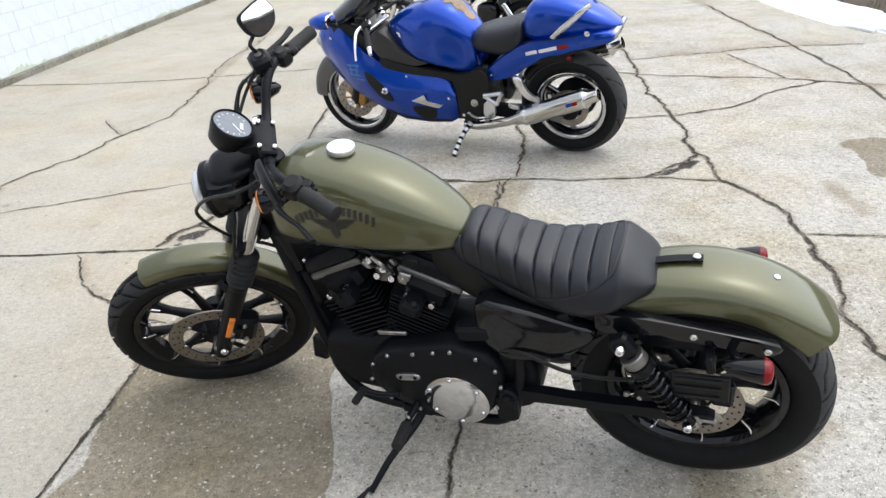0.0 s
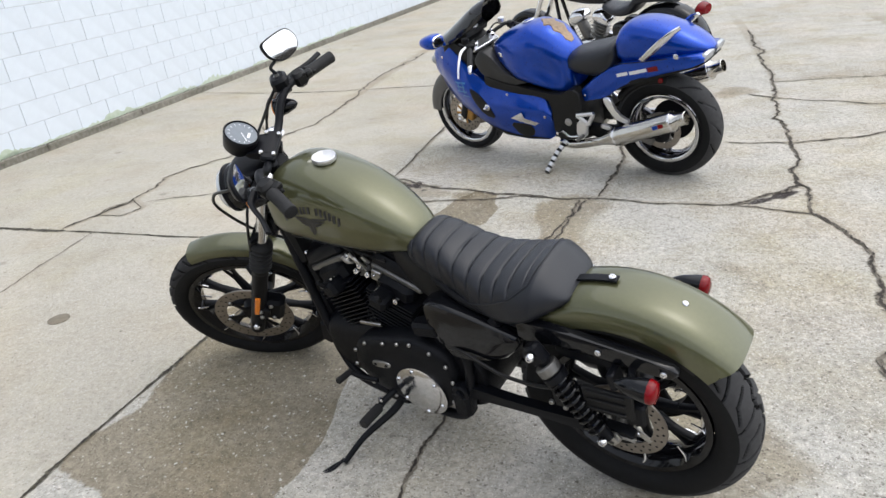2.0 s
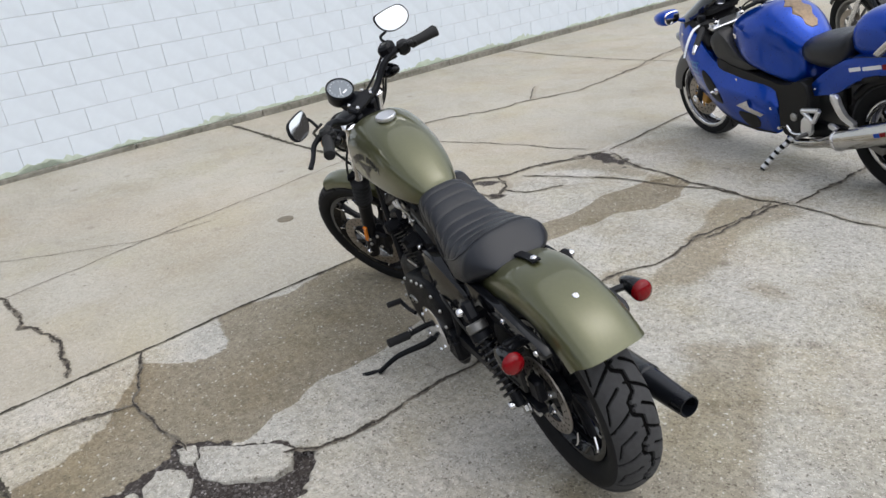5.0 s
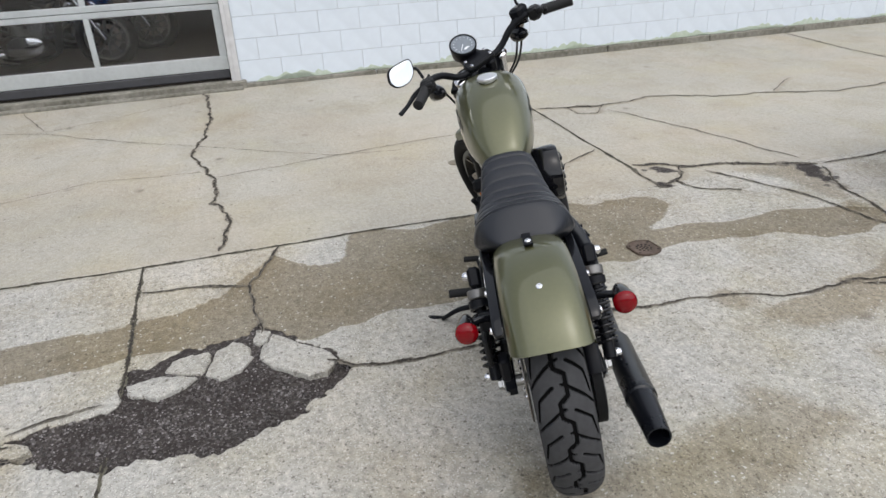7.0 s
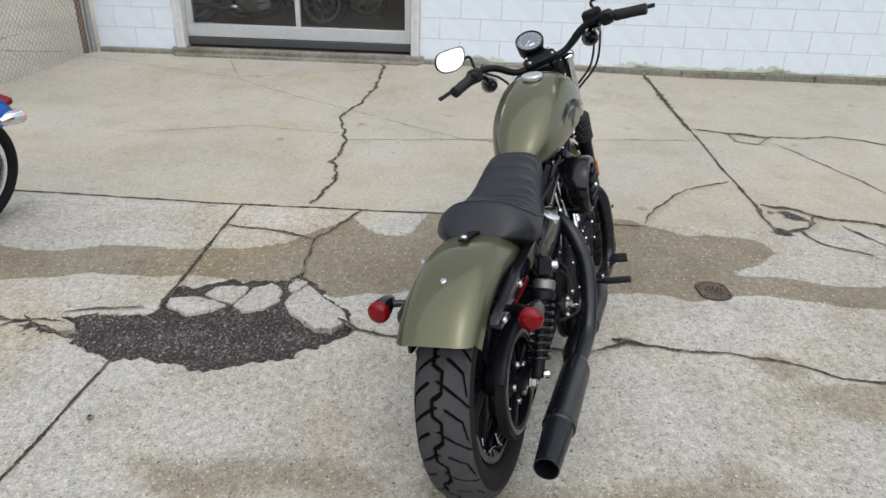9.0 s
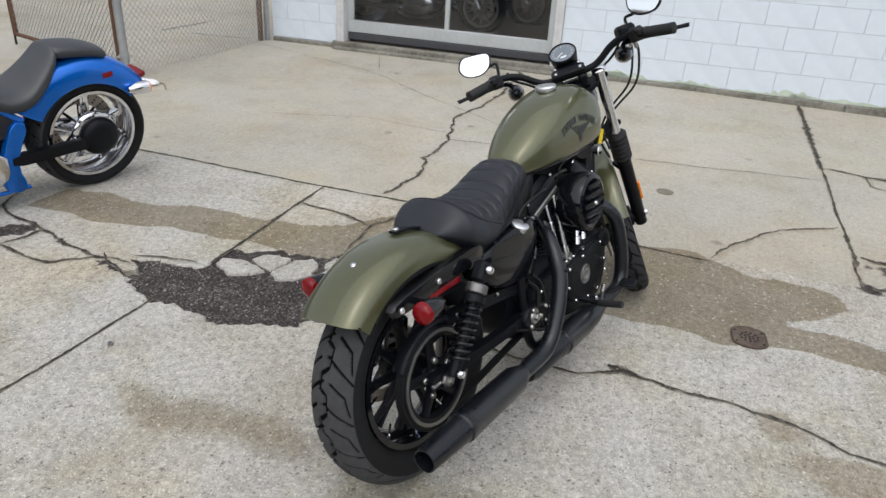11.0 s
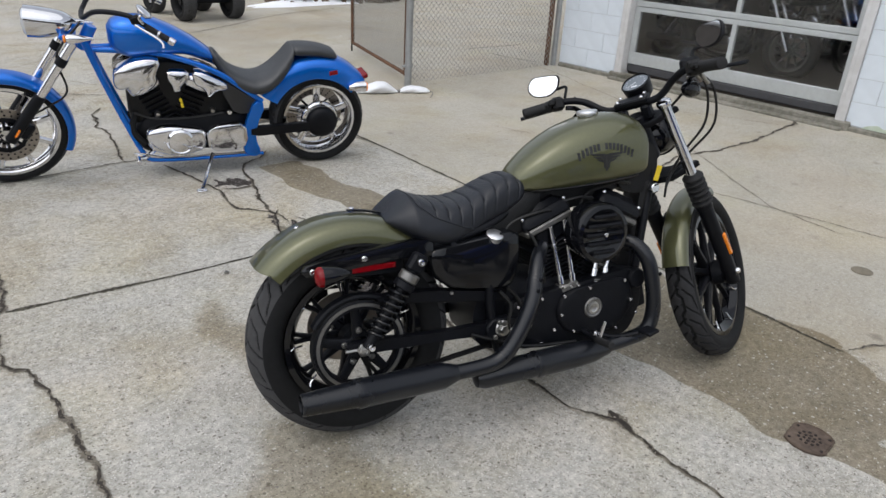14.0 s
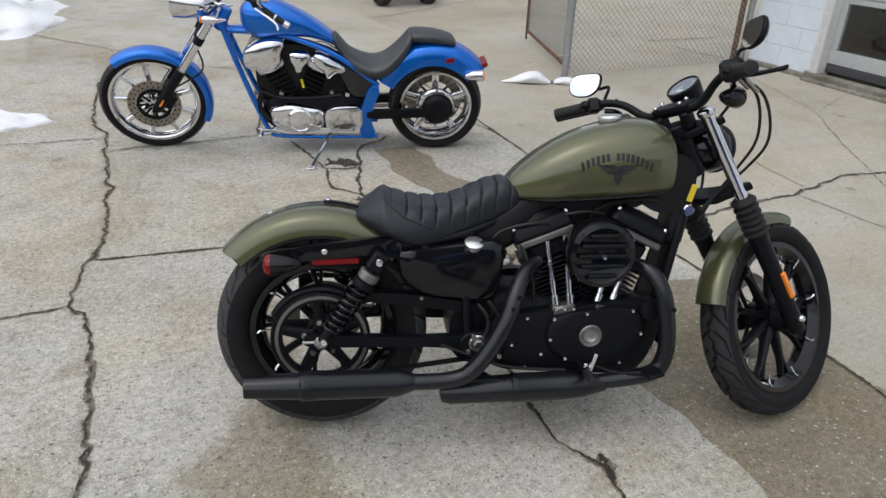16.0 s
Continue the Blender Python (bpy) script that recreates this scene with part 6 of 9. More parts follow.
bolts(engine, [(0.70, -0.157, 0.385), (0.80, -0.158, 0.40), (0.945, -0.157, 0.405), (0.975, -0.157, 0.33), (0.915, -0.157, 0.235), (0.74, -0.157, 0.255), (0.69, -0.157, 0.32), (0.83, -0.158, 0.235), (0.53, -0.14, 0.37), (0.53, -0.14, 0.24), (0.62, -0.143, 0.225), (0.62, -0.143, 0.385), (1.01, -0.14, 0.40), (1.015, -0.14, 0.27), (0.575, -0.143, 0.30), (0.665, -0.150, 0.27)], (0, -1, 0), 0.0065, 0.007, M_CHROME)
bm = bmesh.new()
lathe(bm, [(0.034, 0), (0.036, 0.01), (0.036, 0.06), (0.030, 0.068), (0, 0.07)], (1.005, -0.09, 0.395), (0, -1, 0.1), 26)
part("oil_filter_housing", bm, M_WRINKLE, engine)

# air cleaner
ac = Vector((0.826, -0.10, 0.592))
air = sub("air_cleaner", engine)
bm = bmesh.new()
lathe(bm, [(0.070, -0.03), (0.094, 0.0), (0.101, 0.012), (0.103, 0.05), (0.103, 0.078), (0.097, 0.090), (0.084, 0.094), (0.080, 0.091), (0.0, 0.091)], ac, (0, -1, 0), 56)
part("housing", bm, M_GLOSS, air, "gloss black round air cleaner")
for k in range(5):
    z = (k - 2) * 0.030
    half = math.sqrt(0.078 ** 2 - z * z) - 0.012
    bm = bmesh.new()
    tube(bm, [(ac.x - half, ac.y - 0.092, ac.z + z), (ac.x - half * 0.9, ac.y - 0.096, ac.z + z), (ac.x + half * 0.9, ac.y - 0.096, ac.z + z), (ac.x + half, ac.y - 0.092, ac.z + z)], [0.005, 0.0075, 0.0075, 0.005], 10, 3)
    part("cover_rib", bm, M_WRINKLE, air, "raised black rib")
bolts(air, [(ac.x, ac.y - 0.098, ac.z)], (0, -1, 0), 0.009, 0.010, M_CHROME)
bm = bmesh.new()
rod(bm, (0.815, -0.07, 0.585), (0.815, 0.02, 0.600), 0.034, 20)
box(bm, (0.055, 0.045, 0.06), (0.812, 0.038, 0.622), bevel=0.012)
part("throttle_body", bm, M_ALLOY, engine, "bare alloy throttle body")
bm = bmesh.new()
for pts in ([(0.79, 0.06, 0.635), (0.80, 0.08, 0.675), (0.825, 0.075, 0.695)], [(0.82, 0.05, 0.655), (0.835, 0.08, 0.665), (0.85, 0.085, 0.685)], [(0.78, 0.04, 0.655), (0.765, 0.07, 0.675), (0.77, 0.08, 0.70)]):
    tube(bm, pts, 0.007, 8)
part("fuel_line", bm, M_STEEL, engine, "braided fuel line")
bolts(engine, [(0.80, 0.065, 0.650), (0.825, 0.062, 0.622), (0.785, 0.06, 0.615), (0.835, 0.07, 0.680)], (0, 1, 0.4), 0.012, 0.014, M_CHROME, "fitting")

bm = bmesh.new()
box(bm, (0.034, 0.014, 0.040), (0.745, 0.070, 0.628), (0, -18, 0), 0.004)
box(bm, (0.016, 0.012, 0.020), (0.738, 0.074, 0.598), (0, -18, 0), 0.003)
lift = part("lifting_bracket", bm, M_STEEL, engine, "bare steel bracket on the rocker box")
bolts(lift, [(0.748, 0.078, 0.632)], (0, 1, 0), 0.006, 0.006, M_CHROME)

# left: primary cover
bm = bmesh.new()
slab(bm, [(0.890, 0.285), (0.872, 0.375), (0.81, 0.425), (0.72, 0.448), (0.62, 0.476), (0.50, 0.445), (0.475, 0.36), (0.510, 0.235), (0.59, 0.165), (0.72, 0.182), (0.835, 0.215)], 0.09, 0.150, 0.018, 2, dome=0.012)
prim = part("primary_cover", bm, M_WRINKLE, engine, "satin black primary cover")
bm = bmesh.new()
lathe(bm, [(0.095, 0), (0.095, 0.004), (0.088, 0.008), (0.06, 0.012), (0, 0.014)], (0.618, 0.155, 0.272), (0, 1, 0), 48)
derby = part("derby_cover", bm, M_CHROME, prim, "polished chrome round clutch cover")
bolts(derby, [(0.618 + 0.082 * math.cos(0.4 + k * 1.0472), 0.162, 0.272 + 0.082 * math.sin(0.4 + k * 1.0472)) for k in range(6)], (0, 1, 0), 0.0075, 0.006, M_CHROME)
bm = bmesh.new()
slab(bm, [(0.715, 0.362), (0.790, 0.350), (0.786, 0.326), (0.712, 0.338)], 0.155, 0.166, 0.003, 2)
insp = part("inspection_cover", bm, M_STEEL, prim, "small bare inspection plate")
bolts(insp, [(0.728, 0.166, 0.347), (0.772, 0.166, 0.341)], (0, 1, 0), 0.005, 0.004, M_SATIN)
bolts(prim, [(0.874, 0.152, 0.30), (0.858, 0.152, 0.365), (0.805, 0.152, 0.408), (0.725, 0.152, 0.430), (0.665, 0.152, 0.446), (0.615, 0.152, 0.458), (0.545, 0.152, 0.446), (0.495, 0.152, 0.41), (0.485, 0.152, 0.35), (0.50, 0.152, 0.265), (0.825, 0.152, 0.232), (0.74, 0.152, 0.202)], (0, 1, 0), 0.0065, 0.007, M_STEEL)
bm = bmesh.new()
box(bm, (0.10, 0.05, 0.05), (0.55, 0.12, 0.52), (0, 10, 0), 0.012)
part("starter_cover", bm, M_WRINKLE, engine)
bm = bmesh.new()
box(bm, (0.06, 0.05, 0.09), (0.475, 0.135, 0.26), (0, 0, 0), 0.01)
part("sprocket_cover", bm, M_WRINKLE, engine)
bm = bmesh.new()
box(bm, (0.09, 0.012, 0.014), (0.80, 0.105, 0.452), (0, 6, 0), 0.003)
part("engine_mount", bm, M_STEEL, engine, "bare steel mount bar")
for s in (1, -1):
    bm = bmesh.new()
    box(bm, (0.05, 0.03, 0.09), (1.085, s * 0.06, 0.30), (0, -12, 0), 0.008)
    part("front_mount", bm, M_SATIN, engine)

# lines, fasteners and castings between engine and rear wheel
for pts, r, mm, label in (([(0.50, -0.128, 0.44), (0.53, -0.140, 0.40), (0.55, -0.142, 0.33), (0.52, -0.140, 0.25)], 0.0065, M_CABLE, "black oil line"),
                          ([(0.47, -0.128, 0.43), (0.50, -0.148, 0.385), (0.49, -0.150, 0.31), (0.53, -0.145, 0.24)], 0.0065, M_CABLE, "black oil line"),
                          ([(0.36, -0.140, 0.305), (0.44, -0.150, 0.275), (0.56, -0.160, 0.235), (0.74, -0.172, 0.222)], 0.0055, M_CABLE, "black rear brake line"),
                          ([(0.58, -0.06, 0.62), (0.61, -0.10, 0.585), (0.635, -0.118, 0.50), (0.645, -0.118, 0.43)], 0.006, M_CABLE, "black engine hose")):
    bm = bmesh.new()
    tube(bm, pts, r, 8)
    part("oil_line", bm, mm, bike, label)
bm = bmesh.new()
slab(bm, [(0.56, 0.335), (0.44, 0.350), (0.405, 0.315), (0.425, 0.265), (0.55, 0.250)], -0.118, -0.150, 0.008, 1)
part("peg_bracket", bm, M_SATIN, bike, "black frame bracket")
bolts(bike, [(0.535, -0.151, 0.320), (0.455, -0.151, 0.335), (0.44, -0.151, 0.285), (0.535, -0.151, 0.268), (0.50, -0.151, 0.30)], (0, -1, 0), 0.0085, 0.009, M_STEEL)
bolts(bike, [(0.30, -0.124, 0.452), (0.44, -0.124, 0.425), (0.10, -0.122, 0.470)], (0, -1, 0), 0.0065, 0.006, M_STEEL)
bm = bmesh.new()
for k in range(7):
    rod(bm, (0.585 + 0.006 * k, -0.10, 0.470 + 0.010 * k), (0.640 + 0.004 * k, -0.118, 0.462 + 0.010 * k), 0.0035, 6)
part("regulator_fins", bm, M_WRINKLE, bike, "black finned regulator")

# ---- exhaust ----
exhaust = sub("exhaust", bike)
bm = bmesh.new()
tube(bm, [(0.930, -0.085, 0.535), (0.980, -0.145, 0.535), (1.018, -0.185, 0.48), (1.038, -0.198, 0.38), (1.042, -0.200, 0.285), (1.015, -0.200, 0.222), (0.94, -0.196, 0.200), (0.84, -0.190, 0.187)], [0.022, 0.023, 0.026, 0.026, 0.026, 0.026, 0.025, 0.024], 16, 7)
part("front_header", bm, M_EXHAUST, exhaust, "matt black front exhaust pipe")
bm = bmesh.new()
tube(bm, [(0.655, -0.085, 0.550), (0.605, -0.140, 0.525), (0.572, -0.180, 0.47), (0.548, -0.203, 0.41), (0.500, -0.214, 0.325), (0.445, -0.217, 0.256), (0.385, -0.216, 0.227), (0.26, -0.214, 0.222)], [0.022, 0.023, 0.026, 0.026, 0.026, 0.026, 0.025, 0.024], 16, 7)
part("rear_header", bm, M_EXHAUST, exhaust, "matt black rear exhaust pipe")
bm = bmesh.new()
lathe(bm, [(0.024, -0.02), (0.040, 0.05), (0.0440, 0.12), (0.0445, 0.25), (0.0455, 0.252), (0.0455, 0.268), (0.042, 0.272), (0.039, 0.46), (0.030, 0.485), (0.010, 0.49)], (0.84, -0.190, 0.182), (-1, 0.03, -0.030), 30)
part("front_muffler", bm, M_EXHAUST, exhaust, "matt black tapered silencer")
bm = bmesh.new()
lathe(bm, [(0.026, 0), (0.042, 0.05), (0.0435, 0.30), (0.0445, 0.302), (0.0445, 0.325), (0.040, 0.33), (0.032, 0.487), (0.029, 0.488), (0.027, 0.47), (0.025, 0.32)], (0.272, -0.213, 0.222), (-1, -0.015, 0.012), 30)
part("rear_muffler", bm, M_EXHAUST, exhaust, "matt black tapered silencer")
for p in ((0.30, -0.19, 0.195), (0.08, -0.195, 0.185)):
    bm = bmesh.new()
    box(bm, (0.035, 0.03, 0.03), p, bevel=0.006)
    part("muffler_bracket", bm, M_STEEL, exhaust)
bolts(exhaust, [(0.578, -0.205, 0.475), (0.560, -0.219, 0.445), (1.045, -0.222, 0.43)], (0, -1, 0), 0.007, 0.005, M_SATIN)

# ---- foot controls and stand ----
for s in (1, -1):
    bm = bmesh.new()
    px, pz = (0.755, 0.212) if s > 0 else (0.79, 0.236)
    tube(bm, [(px - 0.01, s * 0.15, pz + 0.009), (px, s * 0.20, pz + 0.002), (px, s * 0.225, pz)], 0.011, 10)
    part("peg_mount", bm, M_SATIN, bike)
    bm = bmesh.new()
    rod(bm, (px, s * 0.225, pz), (px - 0.005, s * 0.312, pz + 0.012), 0.0165 if s > 0 else 0.0125, 14)
    part("footpeg", bm, M_GRIP, bike, "ribbed black rubber footpeg")
    bolts(bike, [(px, s * 0.212, pz + 0.014)], (0, 0, 1), 0.008, 0.012, M_CHROME)
bm = bmesh.new()
tube(bm, [(0.79, 0.165, 0.262), (0.85, 0.175, 0.264), (0.895, 0.18, 0.275)], 0.008, 8)
part("shift_lever", bm, M_SATIN, bike)
bm = bmesh.new()
rod(bm, (0.895, 0.175, 0.275), (0.898, 0.235, 0.283), 0.0115, 12)
part("shift_peg", bm, M_GRIP, bike, "small black shifter peg")
bm = bmesh.new()
tube(bm, [(0.84, -0.16, 0.225), (0.90, -0.19, 0.215), (0.975, -0.235, 0.235)], 0.008, 8)
box(bm, (0.05, 0.055, 0.012), (0.985, -0.250, 0.240), (0, -8, 10), 0.004)
part("brake_pedal", bm, M_SATIN, bike)
bm = bmesh.new()
rod(bm, (0.80, -0.225, 0.245), (0.815, -0.23, 0.300), 0.007, 8)
part("pedal_clevis", bm, M_CHROME, bike)
# side stand, worked out from its foot on the ground
foot = BIKE.inverted() @ Vector((-0.215, 1.475, 0.010))
bm = bmesh.new()
tube(bm, [(0.745, 0.12, 0.165), (0.765, 0.17, 0.135), tuple(Vector((0.745, 0.12, 0.165)).lerp(foot, 0.62) + Vector((0, 0.01, 0.012))), tuple(foot)], [0.014, 0.013, 0.0105, 0.009], 10)
fx, fy, fz = foot
loop = [(fx + 0.012, fy - 0.01, fz), (fx + 0.022, fy + 0.04, fz - 0.002), (fx + 0.05, fy + 0.075, fz - 0.004), (fx + 0.03, fy + 0.03, fz - 0.002), (fx + 0.0, fy - 0.02, fz + 0.002)]
tube(bm, loop, 0.005, 8)
part("side_stand", bm, M_SATIN, bike, "folded-out black side stand")
bm = bmesh.new()
box(bm, (0.10, 0.05, 0.03), (0.76, 0.115, 0.165), bevel=0.008)
part("stand_bracket", bm, M_SATIN, bike)

# rear signals, side plate bracket
for s in (1, -1):
    sig = sub("rear_signal", bike)
    bm = bmesh.new()
    tube(bm, [(-0.06, s * 0.13, 0.575), (-0.07, s * 0.16, 0.585), (-0.085, s * 0.19, 0.588)], 0.010, 10)
    lathe(bm, [(0.004, -0.078), (0.012, -0.069), (0.021, -0.046), (0.027, -0.015), (0.0295, 0.004), (0.028, 0.006)], (-0.120, s * 0.197, 0.588), (-1, 0, 0), 28)
    part("housing", bm, M_GLOSS, sig, "black bullet housing")
    bm = bmesh.new()
    lathe(bm, [(0.0295, 0.003), (0.029, 0.013), (0.024, 0.020), (0.013, 0.024), (0, 0.025)], (-0.120, s * 0.197, 0.588), (-1, 0, 0), 28)
    part("lens", bm, M_RED, sig, "round red lens")
br = sub("plate_bracket", bike)
bm = bmesh.new()
box(bm, (0.13, 0.012, 0.080), (-0.005, 0.160, 0.470), (0, 3, 0), 0.006)
for z in (0.46, 0.49, 0.515):
    box(bm, (0.10, 0.010, 0.007), (0.0, 0.166, z - 0.015), (0, 3, 0), 0.003)
part("plate_holder", bm, M_PLASTIC, br, "black side plate holder")
bm = bmesh.new()
box(bm, (0.02, 0.05, 0.05), (-0.02, 0.142, 0.545), (0, 12, 0), 0.006)
part("bracket_arm", bm, M_SATIN, br)
bm = bmesh.new()
box(bm, (0.05, 0.03, 0.07), (-0.06, 0.125, 0.42), (0, 0, 0), 0.008)
part("bracket_foot", bm, M_SATIN, br)
bm = bmesh.new()
tube(bm, [(0.10, 0.15, 0.50), (0.16, 0.16, 0.46), (0.30, 0.155, 0.45), (0.42, 0.15, 0.49), (0.50, 0.13, 0.47)], 0.0055, 8)
part("brake_hose", bm, M_CABLE, bike)
bm = bmesh.new()
box(bm, (0.09, 0.035, 0.055), (0.10, 0.115, 0.385), (0, 12, 0), 0.012)
rod(bm, (0.12, 0.13, 0.40), (0.12, 0.145, 0.40), 0.015, 16)
part("rear_caliper", bm, M_SATIN, bike, "black rear brake caliper")
bolts(bike, [(0.085, 0.134, 0.40), (0.13, 0.134, 0.375), (0.16, 0.15, 0.40)], (0, 1, 0), 0.008, 0.008, M_STEEL)

# ---- front end, all turned with the bars ----
fork = sub("fork", bike, STEER)
AX = Vector((-0.4924, 0, 0.8704))
for s in (1, -1):
    y = s * 0.100
    def on(t):
        """A point of the fork leg, t metres above the axle along it."""
        return Vector((1.494, y - 0.004, 0.278)) + AX * t
    bm = bmesh.new()
    rod(bm, on(0.36), on(0.785), 0.0195, 20)
    part("fork_tube", bm, M_CHROME, fork, "chrome fork tube")
    bm = bmesh.new()
    rod(bm, on(-0.02), on(0.36), 0.0265, 20, r2=0.029)
    lathe(bm, [(0.029, 0), (0.031, 0.01), (0.031, 0.03), (0.027, 0.04)], on(0.34), AX, 22)
    rod(bm, on(0.03) - Vector((0, s * 0.035, 0)), on(0.03) + Vector((0, s * 0.025, 0)), 0.020, 16)
    part("fork_slider", bm, M_SATIN, fork, "black fork slider")
    bm = bmesh.new()
    prof = []
    for k in range(6):
        prof += [(0.0275, k * 0.022), (0.0290, k * 0.022 + 0.003), (0.0385, k * 0.022 + 0.009), (0.0385, k * 0.022 + 0.014)]
    lathe(bm, prof + [(0.029, 0.134), (0.023, 0.137)], on(0.36), AX, 24)
    part("fork_gaiter", bm, M_GRIP, fork, "ribbed rubber fork gaiter")
    bm = bmesh.new()
    box(bm, (0.018, 0.012, 0.096), tuple(on(0.165) + Vector((0.0, s * 0.030, 0))), (0, -29.5, 0), 0.003)
    part("side_reflector", bm, M_ORANGE, fork, "amber side reflector")
    bm = bmesh.new()
    lathe(bm, [(0.024, 0), (0.026, 0.004), (0.026, 0.016), (0.018, 0.022), (0, 0.023)], on(0.785), AX, 20)
    part("fork_cap", bm, M_CHROME, fork, "chrome fork cap")
    bolts(fork, [on(0.03) + Vector((0, s * 0.026, 0))], (0, s, 0), 0.0125, 0.012, M_CHROME)
bm = bmesh.new()
for t, th in ((0.52, 0.024), (0.750, 0.022)):
    c = Vector((1.494, 0, 0.278)) + AX * t
    o = Vector((-0.018, 0, -0.010))
    slab_pts = [(0.034, 0.128), (0.026, 0.135), (-0.048, 0.05), (-0.05, -0.05), (0.026, -0.135), (0.034, -0.128), (0.026, 0)]
    q = Matrix.Translation(c) @ Matrix.Rotation(radians(-29.5), 4, "Y")
    skin(bm, [[(x * k, y2 * k, z) for x, y2 in slab_pts] for k, z in ((0.96, -th / 2), (1, -th / 2 + 0.004), (1, th / 2 - 0.004), (0.96, th / 2))], m=q)
part("triple_clamp", bm, M_SATIN, fork, "black triple clamp")
bm = bmesh.new()
fender(bm, FRONT, 0.358, 74, 166, 0.049, 0.040, 0.003, 34, crown=0.7)
part("front_fender", bm, M_OLIVE, fork, "olive metallic front mudguard")
for s in (1, -1):
    bm = bmesh.new()
    tube(bm, [(1.385, s * 0.062, 0.575), (1.372, s * 0.080, 0.55), (1.355, s * 0.095, 0.53)], 0.010, 8)
    part("fender_bracket", bm, M_SATIN, fork)
bm = bmesh.new()
rod(bm, (1.503, -0.12, 0.302), (1.503, 0.11, 0.302), 0.012, 12)
part("front_axle", bm, M_STEEL, fork)
bm = bmesh.new()
box(bm, (0.085, 0.06, 0.11), (1.396, 0.075, 0.352), (0, -28, 0), 0.018)
box(bm, (0.05, 0.03, 0.05), (1.421, 0.105, 0.367), (0, -28, 0), 0.012)
part("front_caliper", bm, M_SATIN, fork, "black front brake caliper")
bolts(fork, [(1.381, 0.107, 0.387), (1.40, 0.107, 0.322), (1.421, 0.121, 0.382), (1.431, 0.121, 0.352)], (0, 1, 0), 0.008, 0.008, M_STEEL)

# headlamp
lamp = sub("headlamp", fork)
lc, ld = Vector((1.225, 0, 0.880)), Vector((1, 0, -0.04))
bm = bmesh.new()
lathe(bm, [(0.0, -0.075), (0.035, -0.070), (0.060, -0.045), (0.074, -0.005), (0.077, 0.035), (0.075, 0.042)], lc, ld, 36)
part("shell", bm, M_GLOSS, lamp, "gloss black headlamp shell")
bm = bmesh.new()
lathe(bm, [(0.075, 0.040), (0.079, 0.044), (0.079, 0.054), (0.072, 0.060), (0.069, 0.056)], lc, ld, 36)
part("bezel", bm, M_SATIN, lamp)
bm = bmesh.new()
lathe(bm, [(0.0735, 0.055), (0.066, 0.074), (0.046, 0.088), (0.022, 0.094), (0.0, 0.0955)], lc, ld, 36)
part("lens", bm, M_LENS, lamp, "clear headlamp lens")
bm = bmesh.new()
body(bm, [(1.13, 0.940, 0.950, 0.03, 2.5), (1.15, 0.932, 0.962, 0.052, 2.6), (1.20, 0.930, 0.966, 0.066, 2.6), (1.242, 0.934, 0.960, 0.060, 2.5), (1.260, 0.940, 0.948, 0.036, 2.2)], 5, 24)
part("lamp_visor", bm, M_SATIN, lamp, "black headlamp visor")

# handlebar, risers and gauge
bars = sub("handlebar", bike, STEER)
bm = bmesh.new()
left = [(1.085, 0.0, 0.987), (1.083, 0.075, 0.988), (1.078, 0.115, 1.002), (1.062, 0.168, 1.042), (1.035, 0.225, 1.060), (0.985, 0.288, 1.053), (0.934, 0.346, 1.044)]
right = [(1.083, -0.075, 0.988), (1.078, -0.115, 1.000), (1.062, -0.168, 1.036), (1.035, -0.225, 1.052), (0.985, -0.300, 1.040), (0.93, -0.362, 1.026)]
tube(bm, right[::-1] + left, 0.0127, 14, 6)
part("bar", bm, M_SATIN, bars, "satin black handlebar")
bm = bmesh.new()
for s in (1, -1):
    box(bm, (0.040, 0.034, 0.055), (1.096, s * 0.045, 0.958), (0, -25, 0), 0.008)
box(bm, (0.046, 0.125, 0.022), (1.082, 0, 1.000), (0, -25, 0), 0.008)
rise = part("riser", bm, M_SATIN, bars, "black bar riser and clamp")
bolts(rise, [(1.068 + dx3, s * 0.045, 1.008 + dx3 * 0.45) for s in (1, -1) for dx3 in (-0.006, 0.028)], (-0.37, 0, 0.93), 0.007, 0.006, M_CHROME)
gd = Vector((-0.62, 0, 0.78)).normalized()
gc = Vector((1.150, 0, 1.062))
bm = bmesh.new()
lathe(bm, [(0.0, -0.060), (0.030, -0.058), (0.046, -0.040), (0.052, 0.0), (0.053, 0.012), (0.049, 0.016), (0.047, 0.010)], gc, gd, 36)
gauge = part("speedometer", bm, M_SATIN, bars, "round black speedometer")
bm = bmesh.new()
lathe(bm, [(0.0465, 0.0095), (0.0465, 0.0108), (0, 0.0110)], gc, gd, 36)
part("dial", bm, M_DIAL, gauge, "blue-grey dial face")
q = Matrix.Translation(gc) @ gd.to_track_quat("Z", "Y").to_matrix().to_4x4()
for k in range(13):
    a = radians(-50 + 280 * k / 12)
    bm = bmesh.new()
    box(bm, (0.0055, 0.0016, 0.0008), (0.036 * math.cos(a), 0.036 * math.sin(a), 0.0114), (0, 0, math.degrees(a)), 0.0002, q)
    part("dial_mark", bm, M_WHITE, gauge)
bm = bmesh.new()
box(bm, (0.034, 0.0025, 0.001), (-0.012, -0.010, 0.0122), (0, 0, 40), 0.0003, q)
box(bm, (0.022, 0.008, 0.0008), (0.0, -0.022, 0.0114), (0, 0, 0), 0.0003, q)
part("needle", bm, M_WHITE, gauge)
bm = bmesh.new()
slab(bm, [(1.165, 1.030), (1.140, 0.998), (1.080, 0.985), (1.062, 1.002), (1.085, 1.018)], -0.042, 0.042, 0.008, 1)
part("gauge_mount", bm, M_SATIN, bars)
